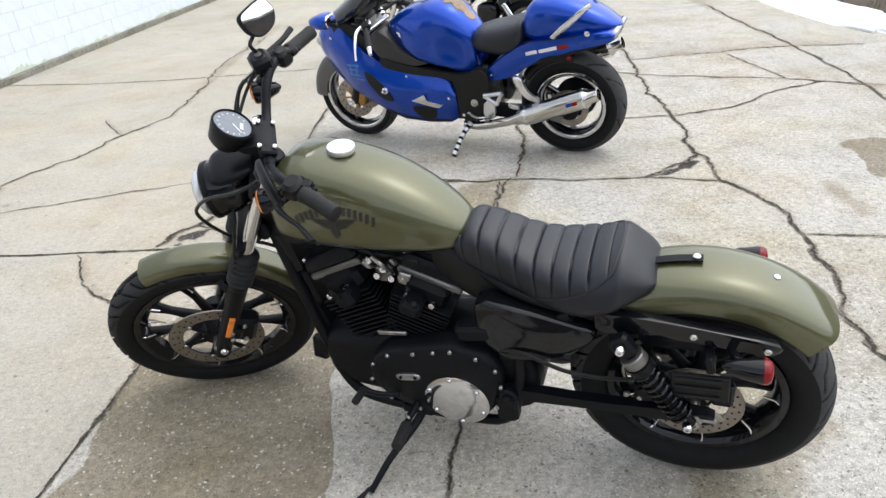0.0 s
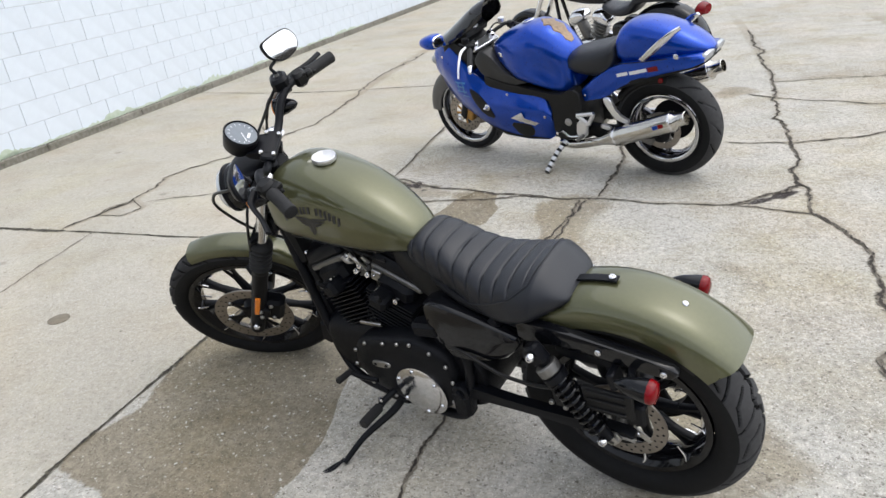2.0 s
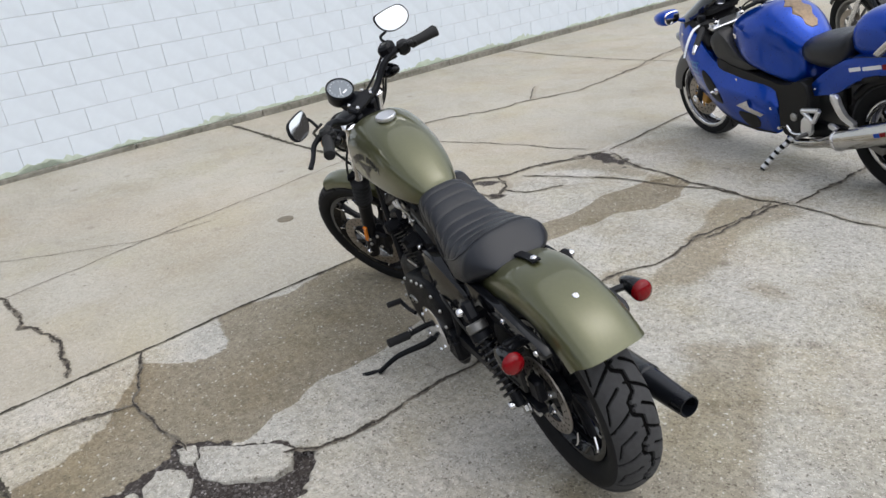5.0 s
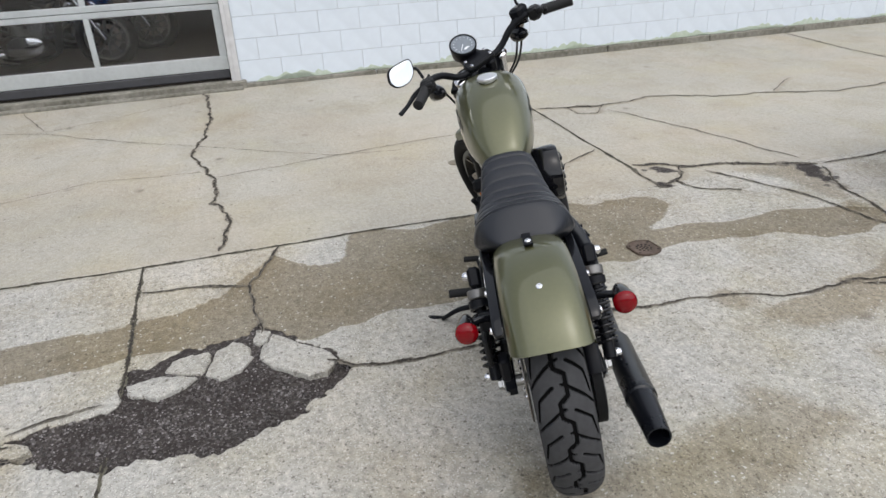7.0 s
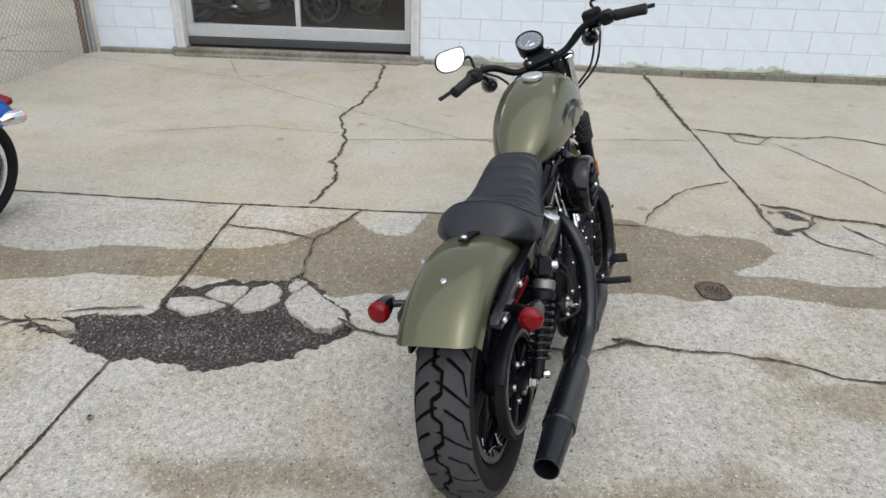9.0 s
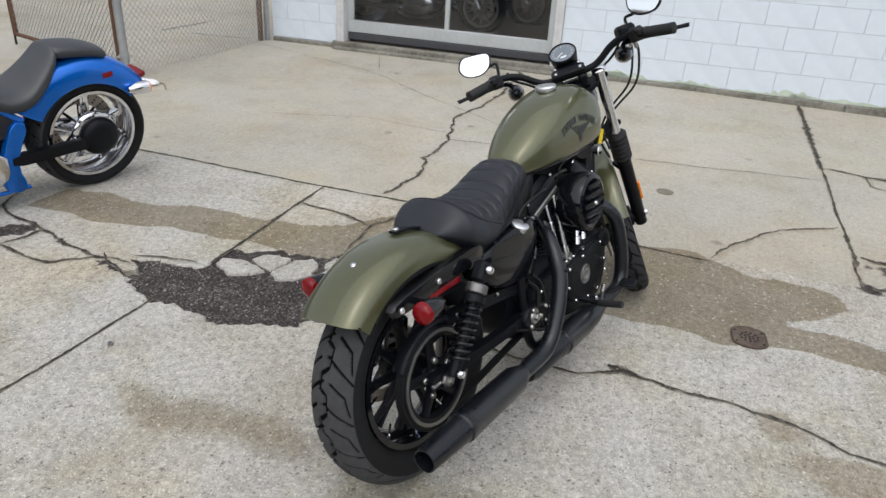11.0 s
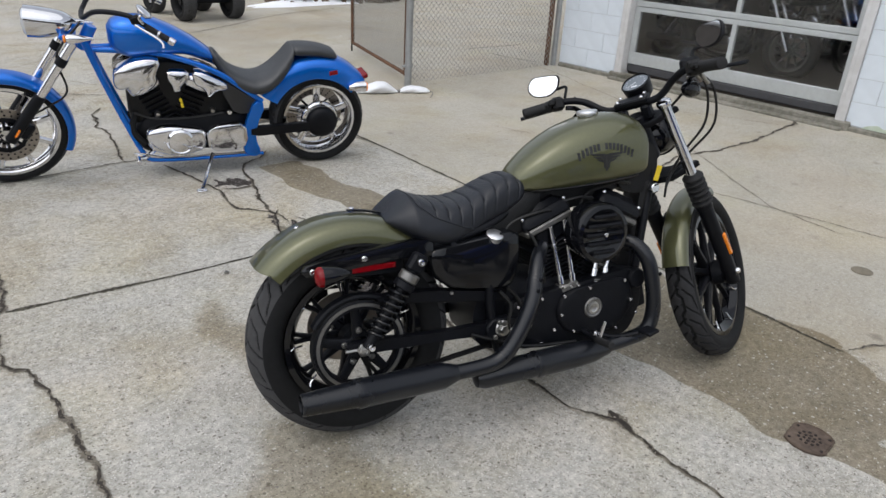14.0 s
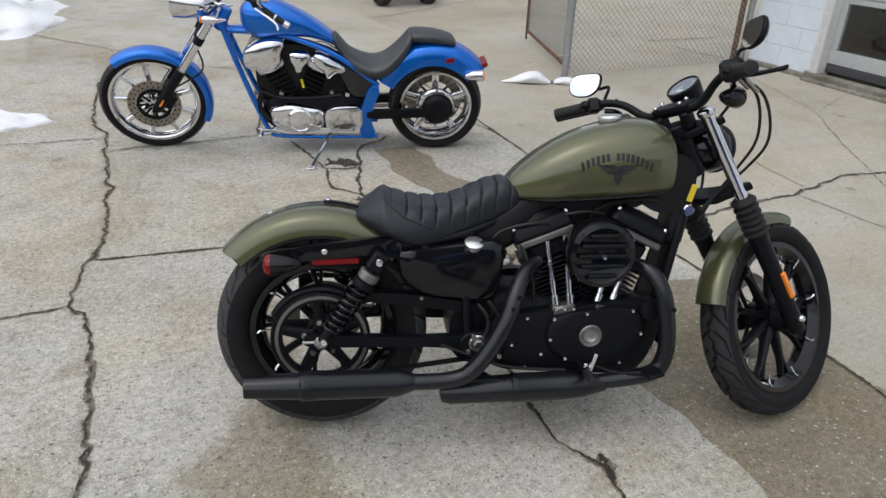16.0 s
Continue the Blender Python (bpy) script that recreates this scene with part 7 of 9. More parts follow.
for s in (1, -1):
    root, tip = (Vector(left[4]), Vector(left[6])) if s > 0 else (Vector(right[3]), Vector(right[5]))
    def along(f):
        return root.lerp(tip, f)
    bm = bmesh.new()
    a, b = along(0.40), along(1.06)
    lathe(bm, [(0.014, 0), (0.020, 0.003), (0.0205, 0.012), (0.0190, 0.016), (0.0188, (b - a).length - 0.02), (0.0195, (b - a).length - 0.012), (0.019, (b - a).length - 0.002), (0.013, (b - a).length)], a, b - a, 22)
    part("grip", bm, M_GRIP, bars, "black rubber hand grip")
    bm = bmesh.new()
    box(bm, (0.046, 0.050, 0.050), tuple(along(0.24)), (0, 0, s * -38), 0.012)
    box(bm, (0.024, 0.030, 0.022), tuple(along(0.30) + Vector((-0.024, 0, 0.006))), (0, 0, s * -38), 0.006)
    for k in range(3):
        box(bm, (0.012, 0.010, 0.012), tuple(along(0.17 + 0.11 * k) + Vector((-0.030, 0, 0.012 - 0.006 * k))), (0, 0, s * -38), 0.003)
    part("switch_housing", bm, M_PLASTIC, bars, "black switch cluster")
    bm = bmesh.new()
    p0 = along(0.22) + Vector((0.040, 0, -0.004))
    tube(bm, [tuple(p0), tuple(along(0.48) + Vector((0.068, s * 0.014, -0.006))), tuple(along(0.90) + Vector((0.070, s * 0.022, -0.006))), tuple(along(1.24) + Vector((0.078, s * 0.030, -0.004)))], [0.011, 0.0095, 0.008, 0.009], 10, 5, flat=0.6)
    part("lever", bm, M_SATIN, bars, "black hand lever")
    if s < 0:
        bm = bmesh.new()
        box(bm, (0.055, 0.065, 0.045), tuple(along(0.02) + Vector((0.030, 0, 0.016))), (0, 0, 20), 0.010)
        part("brake_reservoir", bm, M_SATIN, bars, "black brake fluid reservoir")
        bm = bmesh.new()
        lathe(bm, [(0.010, 0), (0.010, 0.002), (0, 0.002)], along(0.02) + Vector((0.030, 0, 0.0385)), (0, 0, 1), 16)
        part("sight_glass", bm, M_STEEL, bars)
    mir = sub("mirror", bars)
    bm = bmesh.new()
    m0, mc = along(0.12) + Vector((0.03, 0, 0.02)), Vector((1.036, s * 0.316, 1.140))
    tube(bm, [tuple(m0), tuple(m0 + Vector((0.022, 0, 0.04))), tuple(m0.lerp(mc, 0.5) + Vector((0.022, s * -0.006, 0.010))), tuple(mc + Vector((0.012, s * -0.02, -0.012)))], 0.0055, 10)
    part("stem", bm, M_SATIN, mir, "black mirror stem")
    nrm = Vector((-0.961, -0.275, 0.035) if s > 0 else (-0.806, 0.503, 0.312)).normalized()
    mq = Matrix.Translation(mc) @ nrm.to_track_quat("Z", "Y").to_matrix().to_4x4()
    lay = Matrix.Scale(-1, 4, (1, 0, 0)) if s < 0 else Matrix.Rotation(radians(-14), 4, "Z") @ Matrix.Scale(0.93, 4)
    oval = rounded([(-0.064, -0.016), (-0.050, 0.034), (0.020, 0.044), (0.072, 0.046), (0.070, -0.010), (0.030, -0.044), (-0.035, -0.046)], 3)
    bm = bmesh.new()
    skin(bm, [[(x * k, y * k, z) for x, y in oval] for k, z in ((0.25, -0.020), (0.75, -0.017), (0.97, -0.008), (1.0, 0.0), (0.965, 0.003))], m=mq @ lay)
    part("mirror_back", bm, M_SATIN, mir, "black mirror shell")
    bm = bmesh.new()
    skin(bm, [[(x * k, y * k, 0.0042 + (1 - k * k) * 0.0015) for x, y in oval] for k in (0.905, 0.7, 0.4, 0.1)], m=mq @ lay)
    part("mirror_glass", bm, M_MIRROR, mir, "silvered mirror glass")
    fs = sub("front_signal", bars)
    fc = Vector((1.105, s * 0.205, 0.992))
    bm = bmesh.new()
    lathe(bm, [(0.004, -0.070), (0.015, -0.060), (0.026, -0.030), (0.0315, 0.0), (0.030, 0.004)], fc, (1, 0, 0), 26)
    tube(bm, [tuple(fc), tuple(fc + Vector((-0.025, s * 0.008, 0.035))), tuple(along(0.1) + Vector((0.02, 0, -0.02)))], 0.009, 8)
    part("housing", bm, M_GLOSS, fs, "black bullet housing")
    bm = bmesh.new()
    lathe(bm, [(0.0312, 0.0), (0.029, 0.007), (0.017, 0.013), (0, 0.0145)], fc, (1, 0, 0), 26)
    part("lens", bm, M_ORANGE, fs, "amber lens")
# cables
bm = bmesh.new()
tube(bm, [(1.06, -0.23, 1.055), (1.15, -0.24, 0.99), (1.20, -0.20, 0.88), (1.24, -0.10, 0.80), (1.20, -0.04, 0.72), (1.10, -0.05, 0.65)], 0.0045, 8)
part("throttle_cable", bm, M_CABLE, bars, "black control cable")
bm = bmesh.new()
tube(bm, [(1.05, -0.24, 1.050), (1.15, -0.262, 0.985), (1.215, -0.225, 0.870), (1.250, -0.12, 0.795), (1.20, -0.06, 0.735), (1.10, -0.06, 0.68)], 0.0045, 8)
part("throttle_cable", bm, M_CABLE, bars, "black control cable")
bm = bmesh.new()
rod(bm, (1.085, -0.250, 1.035), (1.130, -0.256, 1.000), 0.0075, 10)
rod(bm, (1.075, -0.235, 1.040), (1.115, -0.238, 1.012), 0.0075, 10)
part("cable_adjuster", bm, M_STEEL, bars, "bare cable adjuster")
bm = bmesh.new()
tube(bm, [(1.07, 0.21, 1.07), (1.15, 0.20, 1.035), (1.255, 0.135, 0.975), (1.315, 0.08, 0.875), (1.275, 0.06, 0.745), (1.17, 0.07, 0.66), (1.10, 0.09, 0.50)], 0.0050, 8)
part("clutch_cable", bm, M_CABLE, bars, "black clutch cable")
bm = bmesh.new()
tube(bm, [(1.07, -0.22, 1.07), (1.14, -0.17, 1.0), (1.20, -0.05, 0.93), (1.25, 0.10, 0.80), (1.33, 0.11, 0.60), (1.40, 0.10, 0.44)], 0.0048, 8)
part("brake_hose", bm, M_CABLE, bars, "black brake hose")
bm = bmesh.new()
box(bm, (0.017, 0.003, 0.055), (1.125, -0.090, 0.755), (0, 14, -25), 0.001)
part("key_tag", bm, M_YELLOW, bike, "yellow paper tag on the ignition key")
bm = bmesh.new()
rod(bm, (1.125, -0.02, 0.70), (1.125, -0.085, 0.70), 0.018, 18)
part("ignition_lock", bm, M_CHROME, bike)
bm = bmesh.new()
slab(bm, [(1.075, 0.880), (1.150, 0.840), (1.155, 0.760), (1.125, 0.690), (1.050, 0.680), (0.98, 0.715), (1.00, 0.760)], -0.052, 0.052, 0.016, 2)
part("neck_cover", bm, M_PLASTIC, bike, "black wiring cover round the steering neck")
bm = bmesh.new()
slab(bm, [(1.06, 0.745), (0.85, 0.745), (0.62, 0.735), (0.62, 0.665), (0.78, 0.650), (0.95, 0.690)], -0.040, 0.040, 0.010, 1)
part("coil_tray", bm, M_PLASTIC, bike, "black tray under the tank")
bm = bmesh.new()
lathe(bm, [(0.020, 0), (0.034, 0.006), (0.036, 0.020), (0.030, 0.028), (0.0, 0.030)], (1.150, 0.045, 0.745), (0.3, 1, 0), 24)
part("horn", bm, M_SATIN, bike, "black round horn")
bm = bmesh.new()
box(bm, (0.07, 0.07, 0.06), (1.05, 0.0, 0.72), (0, -20, 0), 0.02)
part("coil_cover", bm, M_PLASTIC, bike)
bm = bmesh.new()
box(bm, (0.045, 0.09, 0.13), (1.085, 0.0, 0.52), (0, 12, 0), 0.012)
part("electrics_cover", bm, M_PLASTIC, bike)
bm = bmesh.new()
box(bm, (0.055, 0.115, 0.15), (1.112, 0.0, 0.655), (0, 10, 0), 0.014)
part("regulator_cover", bm, M_PLASTIC, bike, "black cover on the down tubes")
bm = bmesh.new()
box(bm, (0.045, 0.12, 0.15), (1.060, 0.0, 0.395), (0, 14, 0), 0.012)
part("regulator", bm, M_WRINKLE, bike, "black finned regulator")
for x, y, z, s in ((0.95, 0.06, 0.735, 1), (0.95, 0.06, 0.735, -1), (0.78, 0.075, 0.70, -1), (0.64, 0.08, 0.67, -1)):
    bm = bmesh.new()
    tube(bm, [(x + 0.08, s * y, z - 0.01), (x, s * (y + 0.015), z), (x - 0.10, s * y, z - 0.03), (x - 0.14, s * y, z - 0.09)], 0.006, 7)
    part("wiring", bm, M_CABLE, bike)
bm = bmesh.new()
tube(bm, [(0.98, 0.03, 0.70), (0.85, 0.05, 0.69), (0.70, 0.06, 0.68)], 0.006, 7)
part("wiring", bm, M_CABLE, bike)


# ---- shared pieces of the other machines ----
def plain_wheel(parent, name, centre, radius, rim, width, spokes, rim_mat, spoke_mat, wide=0.04, tread="street", m=None, lean=0.0, rot=0.3, seg=200):
    w = sub(name, parent, m)
    bm = bmesh.new()
    tyre(bm, centre, radius, rim, width, seg, tread=tread)
    part("tyre", bm, M_RUBBER, w, "black road tyre")
    bm = bmesh.new()
    h = width * 0.40
    ring_part(bm, centre, [(rim + 0.006, -h), (rim + 0.006, -h + 0.008), (rim - 0.014, -h + 0.016), (rim - 0.024, 0), (rim - 0.014, h - 0.016), (rim + 0.006, h - 0.008), (rim + 0.006, h), (rim - 0.010, h), (rim - 0.022, h * 0.7), (rim - 0.034, 0), (rim - 0.022, -h * 0.7), (rim - 0.010, -h)], 64)
    part("rim", bm, rim_mat, w, "polished wheel rim")
    bm = bmesh.new()
    lathe(bm, [(0.03, -h), (0.045, -h * 0.95), (0.05, -0.02), (0.05, 0.02), (0.045, h * 0.95), (0.03, h)], centre, (0, 1, 0), 24)
    part("hub", bm, spoke_mat, w)
    for k in range(spokes):
        bm = bmesh.new()
        spoke(bm, centre, rot + 2 * math.pi * k / spokes, 0.04, rim - 0.022, wide * 1.2, wide, 0.035, 0.03, lean=lean)
        part("spoke", bm, spoke_mat, w)
    return w


def ring_disc(parent, centre, r0, r1, material, carrier):
    bm = bmesh.new()
    disc(bm, centre, r0, r1, 0.006)
    d = part("brake_disc", bm, material, parent, "drilled brake disc")
    for k in range(8):
        bm = bmesh.new()
        spoke(bm, centre, k * math.pi / 4, 0.03, r0 + 0.01, 0.016, 0.016, 0.006, 0.006)
        part("carrier_arm", bm, carrier, parent)


def vee_engine(parent, base, spread, height, head_mat, barrel_mat, half=0.09, cover=None):
    """A vee-twin with finned barrels, shaped head covers and a rounded crankcase."""
    e = sub("engine", parent)
    for s in (1, -1):
        q = Matrix.Translation(base) @ Matrix.Rotation(radians(s * spread / 2), 4, "Y")
        c = sub("cylinder", e)
        bm = bmesh.new()
        rod(bm, q @ Vector((0, 0, 0.06)), q @ Vector((0, 0, height)), 0.055, 20)
        part("barrel", bm, barrel_mat, c)
        for k in range(7):
            bm = bmesh.new()
            box(bm, (0.135, half * 1.7, 0.007), (0, 0, 0.10 + k * (height - 0.13) / 7), bevel=0.002, m=q)
            part("fin", bm, barrel_mat, c)
        bm = bmesh.new()
        body(bm, [(-0.10, height - 0.02, height + 0.02, half * 0.5, 2.4), (-0.08, height - 0.05, height + 0.045, half * 0.95, 2.6), (0.0, height - 0.06, height + 0.075, half * 1.1, 2.8), (0.08, height - 0.05, height + 0.045, half * 0.95, 2.6), (0.10, height - 0.02, height + 0.02, half * 0.5, 2.4)], 5, 22, m=q)
        part("head_cover", bm, head_mat, c, "shaped polished head cover")
    return e


# ---- the blue sport machine ----
M_PALEBLUE = mat("pale_blue_print", (0.02, 0.17, 0.46), 0.4, 0.0, 0.2, 60, 0.0)
M_DUCT = mat("grey_duct_plastic", (0.028, 0.028, 0.029), 0.45, 0.0, 0.2, 80, 0.06, 300, spec=0.4)
M_SMOKE = mat("smoked_screen", (0.012, 0.012, 0.013), 0.08, 0.0, 0.2, 30, 0.0, coat=0.3)
SPORT = pose(0.885, 4.245, 0.0, 0, 0, 153.9) @ pose(0, 0, 0, -10)
sport = thing("sport_motorcycle", SPORT, "royal blue fully faired sport motorcycle with chrome wheels on its stand", "motorcycle")
S_REAR, S_FRONT = (0.035, 0, 0.322), (1.575, 0, 0.303)
# chrome with its dark reflections and inner shade put into the base colour
M_SHADEDCHROME = mat("shaded_chrome", (0.20, 0.20, 0.215), 0.10, 1.0, 0.12, 30, 0.0)
rw = plain_wheel(sport, "rear_wheel", S_REAR, 0.325, 0.208, 0.156, 3, M_SHADEDCHROME, M_SHADEDCHROME, 0.034, "sport", rot=0.55)
fw = plain_wheel(sport, "front_wheel", S_FRONT, 0.303, 0.230, 0.12, 3, M_SHADEDCHROME, M_SHADEDCHROME, 0.030, "sport", rot=0.9)
for w, c, h, r in ((rw, S_REAR, 0.062, 0.208), (fw, S_FRONT, 0.048, 0.230)):
    for s in (1, -1):
        bm = bmesh.new()
        ring_part(bm, (c[0], s * h, c[2]), [(r + 0.009, -0.004), (r + 0.009, 0.004), (r - 0.004, 0.005), (r - 0.012, 0.0), (r - 0.012, -0.004)], 64)
        part("rim_lip", bm, M_CHROME, w, "bright chrome rim lip")
ring_disc(rw, (0.035, 0.085, 0.322), 0.080, 0.118, M_DISC, M_ALLOY)
bm = bmesh.new()
lathe(bm, [(0.020, 0.0), (0.060, 0.004), (0.064, 0.03), (0.040, 0.045), (0.018, 0.048), (0.016, 0.06), (0, 0.062)], (0.035, 0.085, 0.322), (0, 1, 0), 28)
part("hub_cover", bm, M_SATIN, rw, "dark hub cover")
# black disc added on the far side to darken the view between the spokes
bm = bmesh.new()
lathe(bm, [(0.03, -0.012), (0.118, -0.012), (0.128, -0.006), (0.128, 0.002), (0.03, 0.004)], (0.035, -0.075, 0.322), (0, 1, 0), 44)
part("sprocket", bm, M_SATIN, rw, "black disc added for the dark seen through the wheel")
bm = bmesh.new()
box(bm, (0.10, 0.04, 0.055), (0.115, 0.125, 0.285), (0, -20, 0), 0.012)
box(bm, (0.05, 0.03, 0.04), (0.150, 0.130, 0.300), (0, -20, 0), 0.008)
part("rear_caliper", bm, M_ALLOY, sport, "bare alloy rear caliper")
for s in (1, -1):
    ring_disc(fw, (1.575, s * 0.066, 0.303), 0.080, 0.140, M_DISC, M_GOLD)
    bolts(fw, [(1.575 + r * math.cos(a), s * 0.0705, 0.303 + r * math.sin(a)) for r in (0.10, 0.122) for a in [k * 0.3927 + r * 30 for k in range(16)]], (0, s, 0), 0.0055, 0.0015, M_SATIN, "drill_hole")
    bm = bmesh.new()
    rod(bm, (1.560, s * 0.098, 0.285), (1.365, s * 0.098, 0.80), 0.029, 18)
    part("fork_leg", bm, M_PLASTIC, sport, "black fork leg")
    bm = bmesh.new()
    box(bm, (0.060, 0.050, 0.125), (1.490, s * 0.088, 0.330), (0, -20, 0), 0.015)
    part("front_caliper", bm, M_GOLD, sport, "gold front caliper")
    bm = bmesh.new()
    lathe(bm, [(0.026, 0), (0.026, 0.006), (0.016, 0.010), (0.012, 0.004), (0, 0.004)], (1.570, s * 0.128, 0.300), (0, s, 0), 20)
    part("axle_cap", bm, M_CHROME, sport)
bm = bmesh.new()
fender(bm, S_FRONT, 0.345, 2, 118, 0.078, 0.120, 0.004, 30, crown=0.72)
part("front_fender", bm, M_GREYFENDER, sport, "dull grey front mudguard")


# the side fairing: a shell between its lower and upper edge, widest along a crease
def fairing_low(x):
    return float(np.interp(x, [0.735, 0.76, 0.80, 0.95, 1.14, 1.25, 1.346, 1.45, 1.555, 1.64, 1.72, 1.775], [0.30, 0.235, 0.212, 0.206, 0.218, 0.258, 0.310, 0.362, 0.422, 0.490, 0.570, 0.650]))


def fairing_high(x):
    return float(np.interp(x, [0.735, 0.77, 0.803, 0.90, 1.006, 1.165, 1.275, 1.335, 1.395, 1.512, 1.60, 1.68, 1.74, 1.775], [0.440, 0.500, 0.518, 0.538, 0.552, 0.580, 0.625, 0.668, 0.722, 0.832, 0.872, 0.846, 0.780, 0.722]))


def fairing_wide(x):
    return float(np.interp(x, [0.735, 0.80, 0.95, 1.15, 1.35, 1.50, 1.60, 1.68, 1.74, 1.775], [0.190, 0.212, 0.226, 0.228, 0.216, 0.192, 0.160, 0.118, 0.070, 0.022]))


def fairing_side(x, z):
    lo, hi = fairing_low(x), fairing_high(x)
    v = min(max((z - lo) / (hi - lo), 0), 1)
    crease = float(np.interp(x, [0.735, 1.0, 1.3, 1.77], [0.74, 0.72, 0.62, 0.55]))
    if v < crease:
        q = v / crease
        return fairing_wide(x) * (0.70 + 0.30 * (1 - (1 - q) ** 1.9))
    q = (v - crease) / (1 - crease)
    return fairing_wide(x) * (1 - 0.20 * q ** 1.2)


def fairing_patch(name, outline, s, material, label, lift=0.004, steps=1, parent=None):
    """A thin panel that follows the fairing's surface."""
    o = rounded(list(outline), steps)
    o = [((a[0] * (1 - f) + b[0] * f), (a[1] * (1 - f) + b[1] * f)) for a, b in zip(o, o[1:] + o[:1]) for f in (0, 0.5)]
    cx, cz = sum(p[0] for p in o) / len(o), sum(p[1] for p in o) / len(o)
    bm = bmesh.new()
    rings = []
    for k, up in ((1.0, -0.006), (1.0, lift * 0.6), (0.93, lift), (0.7, lift), (0.4, lift), (0.08, lift)):
        rings.append([(cx + (x - cx) * k, s * (fairing_side(cx + (x - cx) * k, cz + (z - cz) * k) + up), cz + (z - cz) * k) for x, z in o])
    skin(bm, rings)
    return part(name, bm, material, parent, label)


for s in (1, -1):
    bm = bmesh.new()
    rings = []
    xs = np.concatenate([np.linspace(0.735, 0.82, 7), np.linspace(0.84, 1.66, 36), np.linspace(1.675, 1.775, 9)])
    for x in xs:
        lo, hi = fairing_low(x), fairing_high(x)
        zs = [lo + (hi - lo) * k / 22 for k in range(23)]
        rings.append([(x, s * fairing_side(x, z), z) for z in zs] + [(x, s * max(fairing_side(x, z) - 0.014, 0.004), z) for z in zs[::-1]])
    skin(bm, rings)
    sp = part("side_fairing", bm, M_BLUE, sport, "glossy blue side fairing panel", sharp=28)
    fairing_patch("fairing_vent", [(1.360, 0.575), (1.285, 0.535), (1.195, 0.455), (1.160, 0.360), (1.262, 0.372), (1.335, 0.480)], s, M_PLASTIC, "black slanted fairing vent", 0.006, parent=sp)
    fairing_patch("belly_opening", [(1.060, 0.345), (0.900, 0.345), (0.870, 0.300), (0.905, 0.235), (1.010, 0.232)], s, M_PLASTIC, "black belly opening", 0.003, parent=sp)
    fairing_patch("vent_trim", [(1.035, 0.386), (0.930, 0.437), (0.950, 0.402), (0.815, 0.362), (0.850, 0.336)], s, M_CHROME, "chrome arrow-shaped vent trim", 0.014, 0, parent=sp)
    fairing_patch("lower_edge", [(1.28, 0.288), (1.14, 0.236), (0.95, 0.224), (0.79, 0.228), (0.80, 0.216), (0.95, 0.210), (1.14, 0.222), (1.28, 0.276)], s, M_PLASTIC, "dark lower edge", 0.003, 0, parent=sp)
    for dx, dz, w, h in ((1.44, 0.600, 0.095, 0.012), (1.44, 0.570, 0.075, 0.010), (1.44, 0.535, 0.100, 0.012), (1.415, 0.565, 0.012, 0.085), (1.465, 0.570, 0.012, 0.075), (1.40, 0.505, 0.07, 0.008)):
        fairing_patch("decal_bar", [(dx - w / 2, dz - h / 2), (dx + w / 2, dz - h / 2), (dx + w / 2, dz + h / 2), (dx - w / 2, dz + h / 2)], s, M_PALEBLUE, "pale blue printed bar", 0.0015, 0, parent=sp)
    bm = bmesh.new()
    lathe(bm, [(0.024, 0), (0.022, 0.010), (0.011, 0.018), (0.007, 0.045), (0, 0.052)], (1.215, s * (fairing_side(1.215, 0.445) - 0.002), 0.445), (0, s, 0.15), 14)
    part("frame_spike", bm, M_CHROME, sp, "chrome spike bolt")
    bolts(sp, [(1.60, s * (fairing_side(1.60, 0.76) - 0.001), 0.76), (1.055, s * (fairing_side(1.055, 0.535) - 0.001), 0.535), (0.775, s * (fairing_side(0.775, 0.40) - 0.001), 0.40)], (0, s, 0), 0.009, 0.004, M_CHROME)
    # frame and ducts between tank and fairing
    bm = bmesh.new()
    slab(bm, [(1.24, 0.66), (1.08, 0.612), (0.90, 0.585), (0.66, 0.545), (0.56, 0.60), (0.50, 0.56), (0.50, 0.33), (0.56, 0.245), (0.72, 0.24), (0.72, 0.50), (0.80, 0.535), (1.02, 0.545), (1.24, 0.58)], s * 0.11, s * 0.186, 0.014, 1)
    part("frame_spar", bm, M_PLASTIC, sport, "black frame spar")
    bm = bmesh.new()
    slab(bm, [(1.315, 0.755), (1.225, 0.835), (1.16, 0.795), (1.07, 0.700), (0.97, 0.640), (0.86, 0.615), (1.02, 0.585), (1.165, 0.605), (1.26, 0.655)], s * 0.09, s * 0.178, 0.020, 2, dome=0.008)
    part("air_duct", bm, M_DUCT, sport, "dark grey duct panel")
    bm = bmesh.new()
    rod(bm, (0.607, s * 0.184, 0.375), (0.607, s * 0.198, 0.375), 0.024, 20)
    rod(bm, (0.607, s * 0.196, 0.375), (0.607, s * 0.202, 0.375), 0.014, 16)
    part("pivot_plug", bm, M_STEEL, sport, "steel pivot plug")
